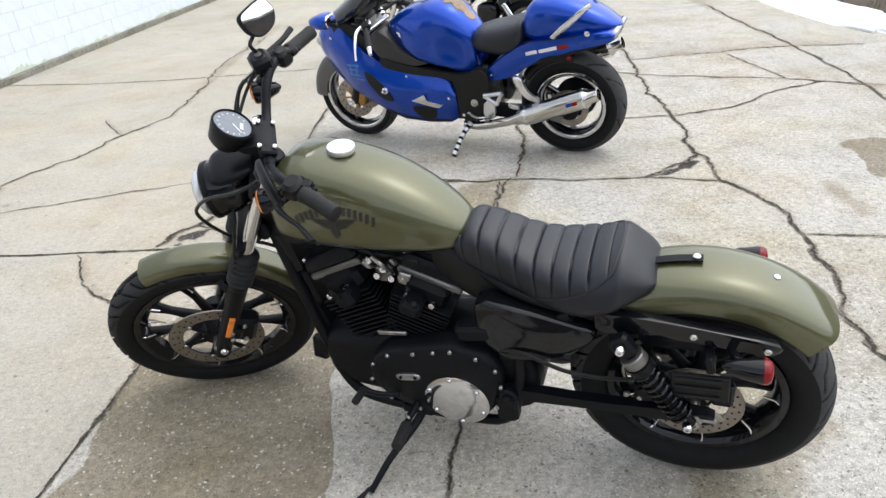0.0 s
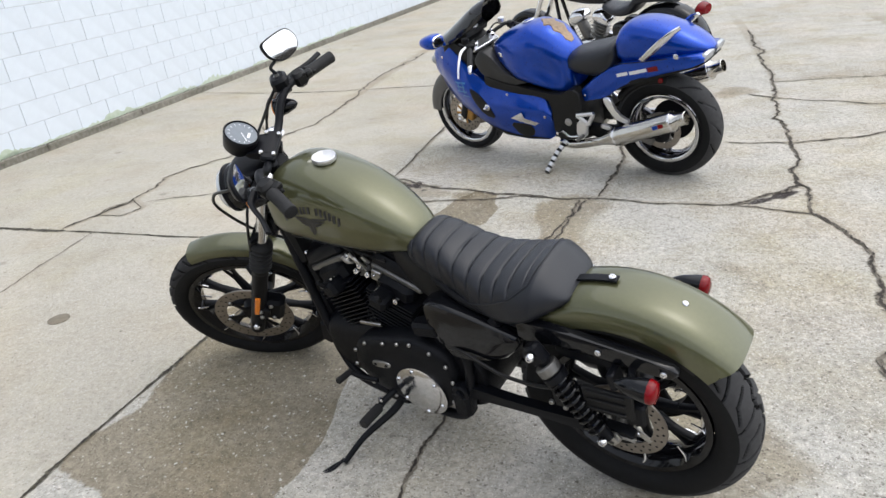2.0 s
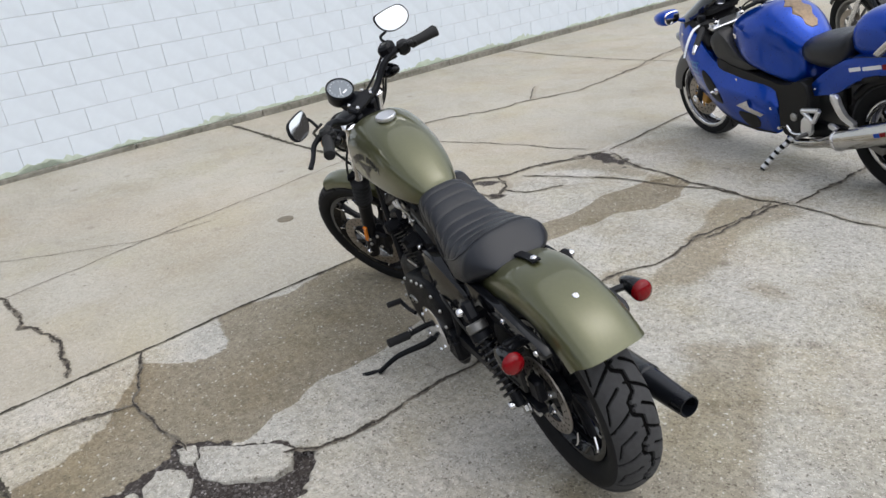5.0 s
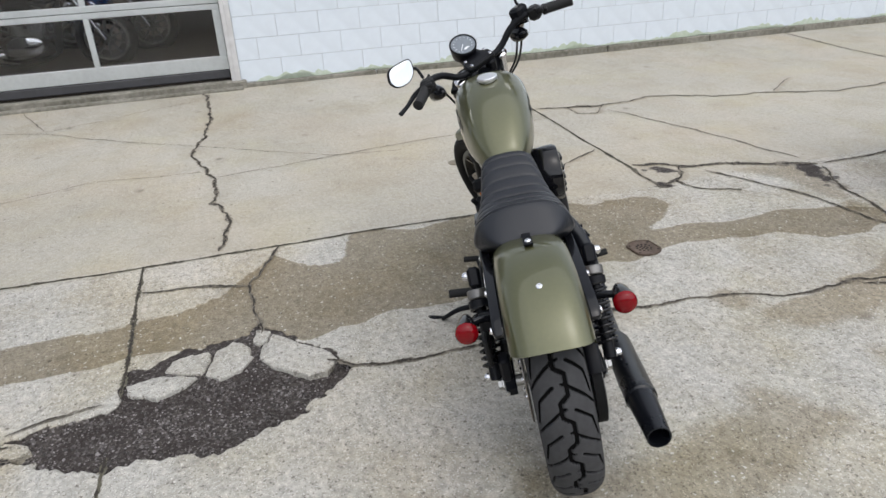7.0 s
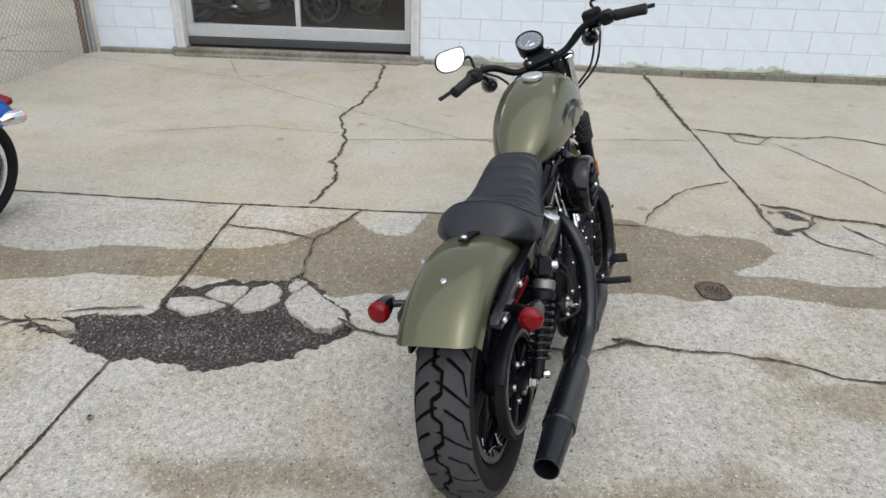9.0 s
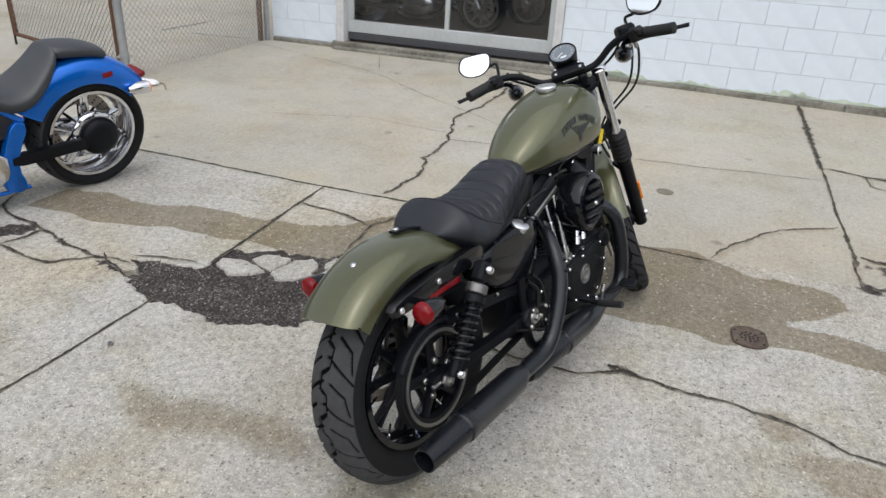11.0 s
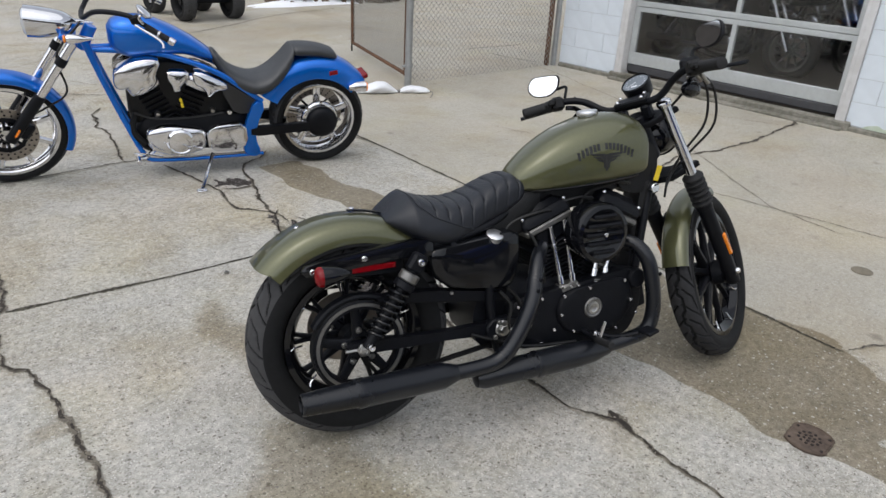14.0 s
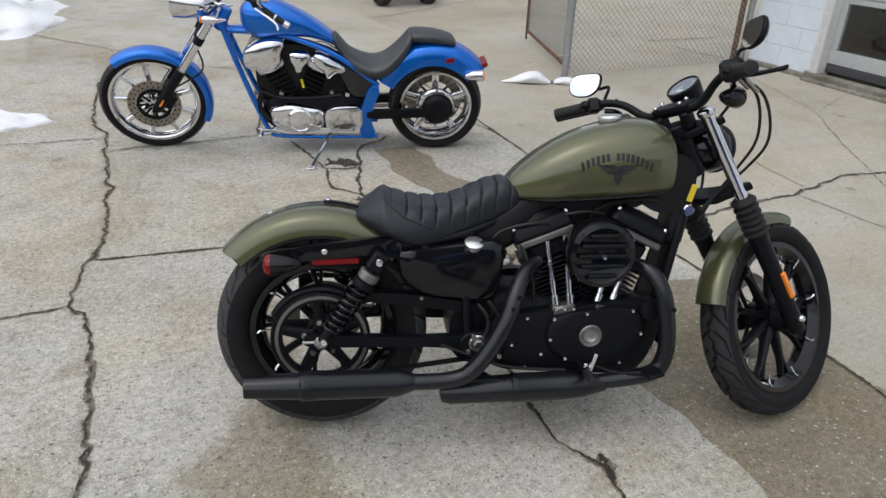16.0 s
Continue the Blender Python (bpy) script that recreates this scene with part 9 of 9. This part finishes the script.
    slab(bm, [(0.77, 0.315), (0.70, 0.352), (0.530, 0.355), (0.520, 0.215), (0.60, 0.172), (0.765, 0.185)], s * 0.09, s * 0.165, 0.004, 1, dome=0.010)
    part("gearbox_cover", bm, M_CHROME, chop, "angular chrome gearbox cover")
    bm = bmesh.new()
    lathe(bm, [(0.082, 0), (0.082, 0.008), (0.070, 0.018), (0.064, 0.014), (0.03, 0.020), (0, 0.020)], (0.93, s * 0.170, 0.262), (0, s, 0), 34)
    part("clutch_cover", bm, M_CHROME, chop, "round chrome clutch cover")
    bolts(chop, [(0.93 + 0.092 * math.cos(k * 0.898), s * 0.17, 0.262 + 0.092 * math.sin(k * 0.898)) for k in range(7)], (0, s, 0), 0.007, 0.008, M_CHROME)
    bm = bmesh.new()
    tube(bm, [(1.16, s * 0.06, 0.42), (1.19, s * 0.10, 0.33), (1.13, s * 0.13, 0.24)], 0.020, 10)
    part("coolant_hose", bm, M_RUBBER, chop, "black coolant hose")
    bm = bmesh.new()
    tube(bm, [(1.08, s * 0.12, 0.20), (1.14, s * 0.16, 0.17), (1.19, s * 0.18, 0.175)], 0.013, 8)
    rod(bm, (1.18, s * 0.17, 0.175), (1.18, s * 0.26, 0.185), 0.014, 12)
    part("forward_peg", bm, M_CHROME, chop)
    bm = bmesh.new()
    tube(bm, [(1.04, s * 0.19, 0.18), (1.13, s * 0.20, 0.21), (1.20, s * 0.20, 0.22)], 0.007, 8)
    part("foot_lever", bm, M_CHROME, chop)
    # rear signals
    bm = bmesh.new()
    body(bm, [(-0.14, 0.545, 0.575, 0.012, 2.2), (-0.18, 0.535, 0.595, 0.032, 2.3), (-0.25, 0.53, 0.60, 0.036, 2.3)], 5, 16, m=Matrix.Translation((0, s * 0.15, 0)))
    rs = part("rear_signal", bm, M_CHROME, chop, "chrome rear signal")
    bm = bmesh.new()
    lathe(bm, [(0.034, 0), (0.030, 0.012), (0, 0.02)], (-0.25, s * 0.15, 0.565), (-1, 0, 0), 16)
    part("lens", bm, M_ORANGE, rs, "amber lens")
    # bars
    bm = bmesh.new()
    tube(bm, [(1.37, 0, 0.99), (1.36, s * 0.10, 1.00), (1.29, s * 0.22, 1.065), (1.15, s * 0.34, 1.082), (1.06, s * 0.37, 1.035), (0.955, s * 0.40, 0.968)], 0.0135, 10)
    part("handlebar", bm, M_SATIN, chop, "black handlebar")
    bm = bmesh.new()
    a, b = Vector((1.06, s * 0.37, 1.03)), Vector((0.955, s * 0.40, 0.968))
    rod(bm, a, b, 0.0175, 14)
    part("grip", bm, M_GRIP, chop)
    bm = bmesh.new()
    box(bm, (0.05, 0.04, 0.045), (1.105, s * 0.357, 1.062), (0, 25, -s * 20), 0.010)
    part("switch_box", bm, M_SATIN, chop, "black bar switches")
    bm = bmesh.new()
    rod(bm, b, b + (b - a).normalized() * 0.035, 0.020, 14)
    rod(bm, a + (b - a) * 0.5, a + (b - a) * 0.62, 0.0185, 14)
    part("grip_end", bm, M_CHROME, chop, "chrome grip end")
    bm = bmesh.new()
    tube(bm, [tuple(a + Vector((0.05, 0, 0.01))), tuple(b + Vector((0.045, s * 0.02, 0.005))), tuple(b + Vector((0.03, s * 0.04, -0.03)))], [0.008, 0.007, 0.006], 8)
    part("lever", bm, M_CHROME, chop)
    bm = bmesh.new()
    tube(bm, [tuple(a), tuple(a + Vector((0.03, s * 0.02, 0.05))), tuple(a + Vector((0.0, s * 0.03, 0.075)))], 0.006, 8)
    body(bm, [(-0.012, -0.03, 0.03, 0.04, 2.3), (0.0, -0.045, 0.045, 0.065, 2.3), (0.02, -0.03, 0.03, 0.04, 2.3)], 5, 18, m=Matrix.Translation(a + Vector((0.0, s * 0.03, 0.088))) @ Matrix.Rotation(radians(50), 4, "Y"))
    part("mirror", bm, M_CHROME, chop, "chrome mirror")
ring_disc(rw, (0.035, -0.06, 0.315), 0.125, 0.192, M_DISC, M_SATIN)
bolts(rw, [(0.035 + r * math.cos(a), -0.0562, 0.315 + r * math.sin(a)) for r in (0.142, 0.160, 0.178) for a in [k * 0.2618 + r * 30 for k in range(24)]], (0, 1, 0), 0.0055, 0.0015, M_SATIN, "drill_hole")
bm = bmesh.new()
lathe(bm, [(0.09, 0.0), (0.104, 0.02), (0.106, 0.040), (0.098, 0.060), (0.078, 0.075), (0.045, 0.082), (0, 0.083)], (0.03, 0.085, 0.320), (0, 1, 0), 34)
part("drive_housing", bm, M_SATIN, chop, "black shaft drive hub")
bolts(chop, [(0.035 + 0.128 * math.cos(k * 0.7854), 0.112, 0.325 + 0.128 * math.sin(k * 0.7854)) for k in range(8)], (0, 1, 0), 0.010, 0.018, M_CHROME, "stud")
bm = bmesh.new()
lathe(bm, [(0.10, 0), (0.120, 0.008), (0.128, 0.020), (0.122, 0.034), (0.110, 0.042), (0.09, 0.044)], (0.035, 0.065, 0.325), (0, 1, 0), 34)
part("drive_flange", bm, M_CHROME, chop, "chrome drive flange")
bm = bmesh.new()
body(bm, [(0.66, 0.71, 0.73, 0.03, 2.2), (0.72, 0.73, 0.80, 0.075, 2.4), (0.86, 0.765, 0.90, 0.10, 2.4), (1.02, 0.765, 0.975, 0.12, 2.3), (1.14, 0.752, 0.99, 0.12, 2.3), (1.22, 0.785, 0.97, 0.095, 2.2), (1.255, 0.84, 0.93, 0.04, 2.1)], 6, 30)
part("fuel_tank", bm, M_SKYBLUE, chop, "bright blue slim fuel tank")
bm = bmesh.new()
body(bm, [(0.71, 0.755, 0.785, 0.04, 2.3), (0.68, 0.69, 0.785, 0.075, 2.4), (0.60, 0.58, 0.685, 0.12, 2.6), (0.48, 0.525, 0.625, 0.16, 2.7), (0.38, 0.53, 0.64, 0.165, 2.7), (0.28, 0.60, 0.73, 0.14, 2.6), (0.215, 0.70, 0.81, 0.11, 2.5), (0.20, 0.75, 0.80, 0.08, 2.4)], 6, 28)
part("rider_seat", bm, M_DULLVINYL, chop, "black sculpted rider seat")
bm = bmesh.new()
body(bm, [(0.215, 0.755, 0.795, 0.075, 2.5), (0.185, 0.745, 0.814, 0.098, 2.7), (0.06, 0.738, 0.808, 0.096, 2.8), (-0.05, 0.722, 0.778, 0.086, 2.7), (-0.082, 0.725, 0.748, 0.055, 2.4)], 5, 26)
part("pillion_pad", bm, M_DULLVINYL, chop, "black pillion pad")
eng = vee_engine(chop, (0.94, 0, 0.27), 52, 0.36, M_CHROME, M_WRINKLE, 0.10)
bm = bmesh.new()
body(bm, [(0.50, 0.20, 0.40, 0.08, 3.5), (0.58, 0.16, 0.42, 0.095, 3.5), (0.80, 0.15, 0.40, 0.10, 3.5), (1.08, 0.15, 0.40, 0.10, 3.5), (1.17, 0.20, 0.34, 0.08, 3)], 4, 22)
part("crankcase", bm, M_WRINKLE, eng)
bm = bmesh.new()
slab(bm, [(1.20, 0.40), (1.20, 0.58), (1.08, 0.72), (0.92, 0.74), (0.68, 0.66), (0.50, 0.50), (0.50, 0.36), (0.80, 0.34), (1.16, 0.34)], -0.055, 0.055, 0.02, 1)
part("engine_block", bm, M_PLASTIC, eng, "black engine block between the cylinders")
for x, z, r in ((0.62, 0.415, 0.020), (0.72, 0.43, 0.016), (1.04, 0.42, 0.018)):
    bm = bmesh.new()
    lathe(bm, [(r, 0), (r, 0.02), (r * 0.7, 0.03), (0, 0.032)], (x, 0.085, z), (0, 1, 0), 18)
    part("engine_plug", bm, M_CHROME if r > 0.018 else M_STEEL, eng, "bare metal plug")
bm = bmesh.new()
tube(bm, [(1.17, 0.11, 0.44), (1.05, 0.125, 0.405), (0.85, 0.12, 0.40), (0.66, 0.115, 0.42)], 0.008, 8)
part("coolant_pipe", bm, M_CABLE, eng)
for s in (1, -1):
    bm = bmesh.new()
    slab(bm, [(0.965, 0.70), (0.845, 0.69), (0.845, 0.655), (0.895, 0.60), (0.90, 0.57), (0.938, 0.565), (0.945, 0.61), (0.968, 0.65)], s * 0.04, s * 0.140, 0.010, 1, dome=0.012)
    part("vee_cover", bm, M_CHROME, eng, "chrome cover in the vee")
    bm = bmesh.new()
    slab(bm, [(1.262, 0.64), (1.245, 0.71), (1.15, 0.76), (1.06, 0.775), (0.99, 0.76), (1.025, 0.68), (1.02, 0.632), (1.075, 0.575), (1.09, 0.605), (1.155, 0.548), (1.185, 0.60), (1.24, 0.59)], s * 0.05, s * 0.140, 0.014, 1, dome=0.02)
    part("head_trim", bm, M_CHROME, eng, "chrome head trim")
    bm = bmesh.new()
    slab(bm, [(0.825, 0.69), (0.765, 0.685), (0.63, 0.612), (0.62, 0.57), (0.685, 0.565), (0.745, 0.515), (0.762, 0.58), (0.82, 0.61)], s * 0.05, s * 0.138, 0.012, 1, dome=0.018)
    part("head_trim", bm, M_CHROME, eng, "chrome head trim")
bm = bmesh.new()
body(bm, [(1.40, 0.925, 0.955, 0.03, 2.3), (1.46, 0.885, 1.000, 0.078, 2.4), (1.57, 0.868, 1.025, 0.090, 2.6), (1.645, 0.872, 1.035, 0.088, 2.8)], 5, 24)
hl = part("headlamp", bm, M_CHROME, chop, "chrome teardrop headlamp")
bm = bmesh.new()
body(bm, [(1.642, 0.880, 1.028, 0.082, 2.8), (1.660, 0.892, 1.015, 0.070, 2.6), (1.668, 0.93, 0.98, 0.03, 2.3)], 3, 22)
part("lens", bm, M_LENS, hl, "headlamp glass")
bm = bmesh.new()
rod(bm, (1.40, 0, 0.80), (1.33, 0, 0.93), 0.034, 18)
box(bm, (0.09, 0.27, 0.03), (1.455, 0, 0.885), (0, -36, 0), 0.01)
part("steering_head", bm, M_SKYBLUE, chop)
bm = bmesh.new()
tube(bm, [(1.38, 0.05, 0.96), (1.52, 0.12, 0.80), (1.50, 0.13, 0.60), (1.62, 0.11, 0.50), (1.78, 0.11, 0.42)], 0.006, 8)
part("brake_hose", bm, M_CABLE, chop)
bm = bmesh.new()
box(bm, (0.06, 0.05, 0.10), (1.755, 0.095, 0.37), (0, -36, 0), 0.015)
part("caliper", bm, M_SATIN, chop)
bm = bmesh.new()
box(bm, (0.012, 0.012, 0.05), (1.80, 0.150, 0.385), (0, -36, 0), 0.003)
part("fork_reflector", bm, M_ORANGE, chop, "amber reflector")
bm = bmesh.new()
box(bm, (0.05, 0.13, 0.035), (-0.275, 0, 0.60), (0, 20, 0), 0.01)
part("tail_lamp", bm, M_RED, chop, "slim red tail lamp")
bm = bmesh.new()
box(bm, (0.015, 0.003, 0.06), (0.90, 0.135, 0.50), (0, 10, 0), 0.001)
part("key_tag", bm, M_YELLOW, chop, "yellow key tag")
for s in (-1,):
    bm = bmesh.new()
    tube(bm, [(1.02, s * 0.10, 0.52), (1.08, s * 0.16, 0.40), (1.0, s * 0.20, 0.24), (0.6, s * 0.21, 0.22), (-0.25, s * 0.21, 0.26)], [0.026, 0.028, 0.032, 0.042, 0.045], 16)
    part("exhaust", bm, M_CHROME, chop, "chrome exhaust")
foot = CHOP.inverted() @ Vector((0.102, -0.768, 0.008))
bm = bmesh.new()
tube(bm, [(0.74, 0.12, 0.14), tuple(Vector((0.74, 0.12, 0.14)).lerp(foot, 0.6)), tuple(foot)], [0.013, 0.011, 0.011], 10)
box(bm, (0.055, 0.035, 0.008), tuple(foot), (0, 0, 0), 0.003)
part("side_stand", bm, M_CHROME, chop, "chrome side stand")
# the fork stands turned a little to the stand's side
TURN = Matrix.Translation((1.40, 0, 0.80)) @ Matrix.Rotation(radians(8), 4, Vector((-0.586, 0, 0.810))) @ Matrix.Translation((-1.40, 0, -0.80))
for ob in chop.children:
    if ob.name.split(".")[0] in ("front_wheel", "front_fender", "fork_slider", "fork_tube", "fork_clamp", "caliper", "fork_reflector"):
        ob.matrix_basis = TURN @ ob.matrix_basis

# ---- black tourers: one behind the sport machine, the rest in the showroom ----
def tourer(m, label):
    t = thing("cruiser_motorcycle", m, label, "motorcycle", "parked black cruisers")
    plain_wheel(t, "rear_wheel", (0, 0, 0.32), 0.32, 0.215, 0.15, 10, M_ALLOY, M_ALLOY, 0.02, tread="", seg=72)
    f = plain_wheel(t, "front_wheel", (1.60, 0, 0.325), 0.325, 0.225, 0.12, 10, M_ALLOY, M_ALLOY, 0.02, tread="", seg=72)
    ring_disc(f, (1.60, 0.07, 0.325), 0.09, 0.145, M_DISC, M_ALLOY)
    for s in (1, -1):
        bm = bmesh.new()
        rod(bm, (1.60, s * 0.10, 0.32), (1.28, s * 0.10, 0.92), 0.025, 14)
        part("fork_leg", bm, M_CHROME, t, "chrome fork leg")
        bm = bmesh.new()
        lathe(bm, [(0.03, 0), (0.045, 0.06), (0.046, 0.80), (0.04, 0.83), (0.036, 0.80)], (0.60, s * 0.20, 0.26), (-1, 0, 0.02), 20)
        part("exhaust", bm, M_CHROME, t, "chrome exhaust")
        bm = bmesh.new()
        tube(bm, [(1.24, 0, 1.04), (1.20, s * 0.15, 1.07), (1.08, s * 0.36, 1.06), (0.98, s * 0.42, 1.03)], 0.013, 10)
        part("handlebar", bm, M_CHROME, t)
        bm = bmesh.new()
        slab(bm, [(0.50, 0.60), (0.28, 0.58), (0.30, 0.42), (0.50, 0.40)], s * 0.06, s * 0.15, 0.02, 2, dome=0.01)
        part("side_cover", bm, M_GLOSS, t)
        bm = bmesh.new()
        rod(bm, (0.02, s * 0.15, 0.33), (0.20, s * 0.15, 0.60), 0.028, 14)
        part("shock_absorber", bm, M_CHROME, t)
        bm = bmesh.new()
        slab(bm, [(1.00, 0.40), (0.70, 0.44), (0.55, 0.36), (0.60, 0.22), (0.95, 0.20)], s * 0.08, s * 0.155, 0.02, 2, dome=0.015)
        part("engine_cover", bm, M_CHROME, t, "chrome engine cover")
        bm = bmesh.new()
        tube(bm, [(1.22, s * 0.03, 0.90), (1.12, s * 0.09, 0.40), (1.02, s * 0.12, 0.18), (0.50, s * 0.12, 0.17), (0.40, s * 0.12, 0.55)], 0.018, 10)
        part("frame_tube", bm, M_GLOSS, t)
    vee_engine(t, (0.82, 0, 0.28), 48, 0.36, M_CHROME, M_ALLOY, 0.09)
    bm = bmesh.new()
    body(bm, [(0.60, 0.74, 0.78, 0.05, 2.3), (0.72, 0.74, 0.92, 0.13, 2.5), (0.92, 0.76, 0.99, 0.16, 2.4), (1.10, 0.80, 0.97, 0.13, 2.3), (1.18, 0.86, 0.91, 0.05, 2.2)], 5, 26)
    part("fuel_tank", bm, M_GLOSS, t, "gloss black fuel tank")
    bm = bmesh.new()
    body(bm, [(0.62, 0.68, 0.76, 0.09, 2.5), (0.45, 0.64, 0.73, 0.16, 2.6), (0.30, 0.66, 0.78, 0.16, 2.6), (0.22, 0.74, 0.85, 0.13, 2.5), (0.0, 0.76, 0.84, 0.12, 2.5), (-0.12, 0.74, 0.80, 0.08, 2.3)], 5, 24)
    part("seat", bm, M_VINYL, t, "black two-up seat")
    bm = bmesh.new()
    fender(bm, (0, 0, 0.32), 0.42, 40, 165, 0.11, 0.12, 0.005, 26, crown=0.65)
    part("rear_fender", bm, M_GLOSS, t)
    bm = bmesh.new()
    fender(bm, (1.60, 0, 0.325), 0.36, 35, 170, 0.075, 0.06, 0.004, 26, crown=0.65)
    part("front_fender", bm, M_GLOSS, t)
    bm = bmesh.new()
    body(bm, [(-0.30, 0.66, 0.70, 0.05, 2.4), (-0.34, 0.63, 0.74, 0.085, 2.5), (-0.40, 0.64, 0.72, 0.06, 2.4)], 4, 18)
    part("tail_lamp", bm, M_RED, t, "red tail lamp")
    bm = bmesh.new()
    lathe(bm, [(0.0, -0.12), (0.06, -0.10), (0.09, -0.02), (0.092, 0.02), (0.085, 0.03), (0, 0.045)], (1.42, 0, 0.92), (1, 0, 0), 26)
    part("headlamp", bm, M_CHROME, t, "chrome headlamp")
    return t


TOURER = tourer(pose(0.92, 6.85, 0, 0, 0, 148) @ pose(0, 0, 0, -9), "black and chrome cruiser motorcycle parked in the yard")
for x, y, turn in ((-6.85, -1.72, 87), (-7.95, -1.25, 80), (-8.9, -2.0, 84)):
    ob = copy_thing(TOURER, pose(x, y, 0.10, 0, 0, turn))
    tagged(ob, "black and chrome cruiser motorcycle inside the dim showroom")

# ---- quad bike far across the yard ----
quad = thing("quad_bike", pose(-3.45, -8.32, 0, 0, 0, 90), "dark purple quad bike with fat knobbly tyres", "quad bike")
for x in (-0.55, 0.55):
    for s in (1, -1):
        w = sub("wheel", quad)
        bm = bmesh.new()
        tyre(bm, (x, s * 0.40, 0.28), 0.28, 0.14, 0.22, 96, tread="street")
        part("tyre", bm, M_RUBBER, w, "fat knobbly tyre")
        bm = bmesh.new()
        lathe(bm, [(0.14, -0.07), (0.13, 0.0), (0.05, 0.03), (0.05, 0.06), (0, 0.06)], (x, s * 0.40, 0.28), (0, s, 0), 24)
        part("rim", bm, M_SATIN, w)
M_PURPLE = mat("purple_plastic", (0.05, 0.012, 0.07), 0.4, 0, 0.2, 30, 0.05)
bm = bmesh.new()
body(bm, [(-0.75, 0.62, 0.70, 0.30, 3), (-0.55, 0.56, 0.76, 0.42, 3), (-0.2, 0.40, 0.80, 0.22, 3), (0.2, 0.40, 0.84, 0.22, 3), (0.55, 0.58, 0.80, 0.42, 3), (0.80, 0.60, 0.74, 0.28, 3)], 5, 24)
part("bodywork", bm, M_PURPLE, quad, "purple plastic bodywork")
bm = bmesh.new()
box(bm, (1.1, 0.34, 0.16), (0, 0, 0.36), bevel=0.04)
for x in (-0.55, 0.55):
    rod(bm, (x, -0.38, 0.28), (x, 0.38, 0.28), 0.03, 12)
part("chassis", bm, M_SATIN, quad)
bm = bmesh.new()
tube(bm, [(0.30, -0.36, 1.0), (0.36, -0.15, 1.05), (0.38, 0, 0.95), (0.36, 0.15, 1.05), (0.30, 0.36, 1.0)], 0.015, 10)
part("handlebar", bm, M_SATIN, quad)
bm = bmesh.new()
body(bm, [(-0.6, 0.78, 0.86, 0.14, 2.6), (-0.3, 0.78, 0.90, 0.16, 2.6), (0.1, 0.80, 0.88, 0.10, 2.5)], 5, 20)
part("seat", bm, M_VINYL, quad, "black quad seat")
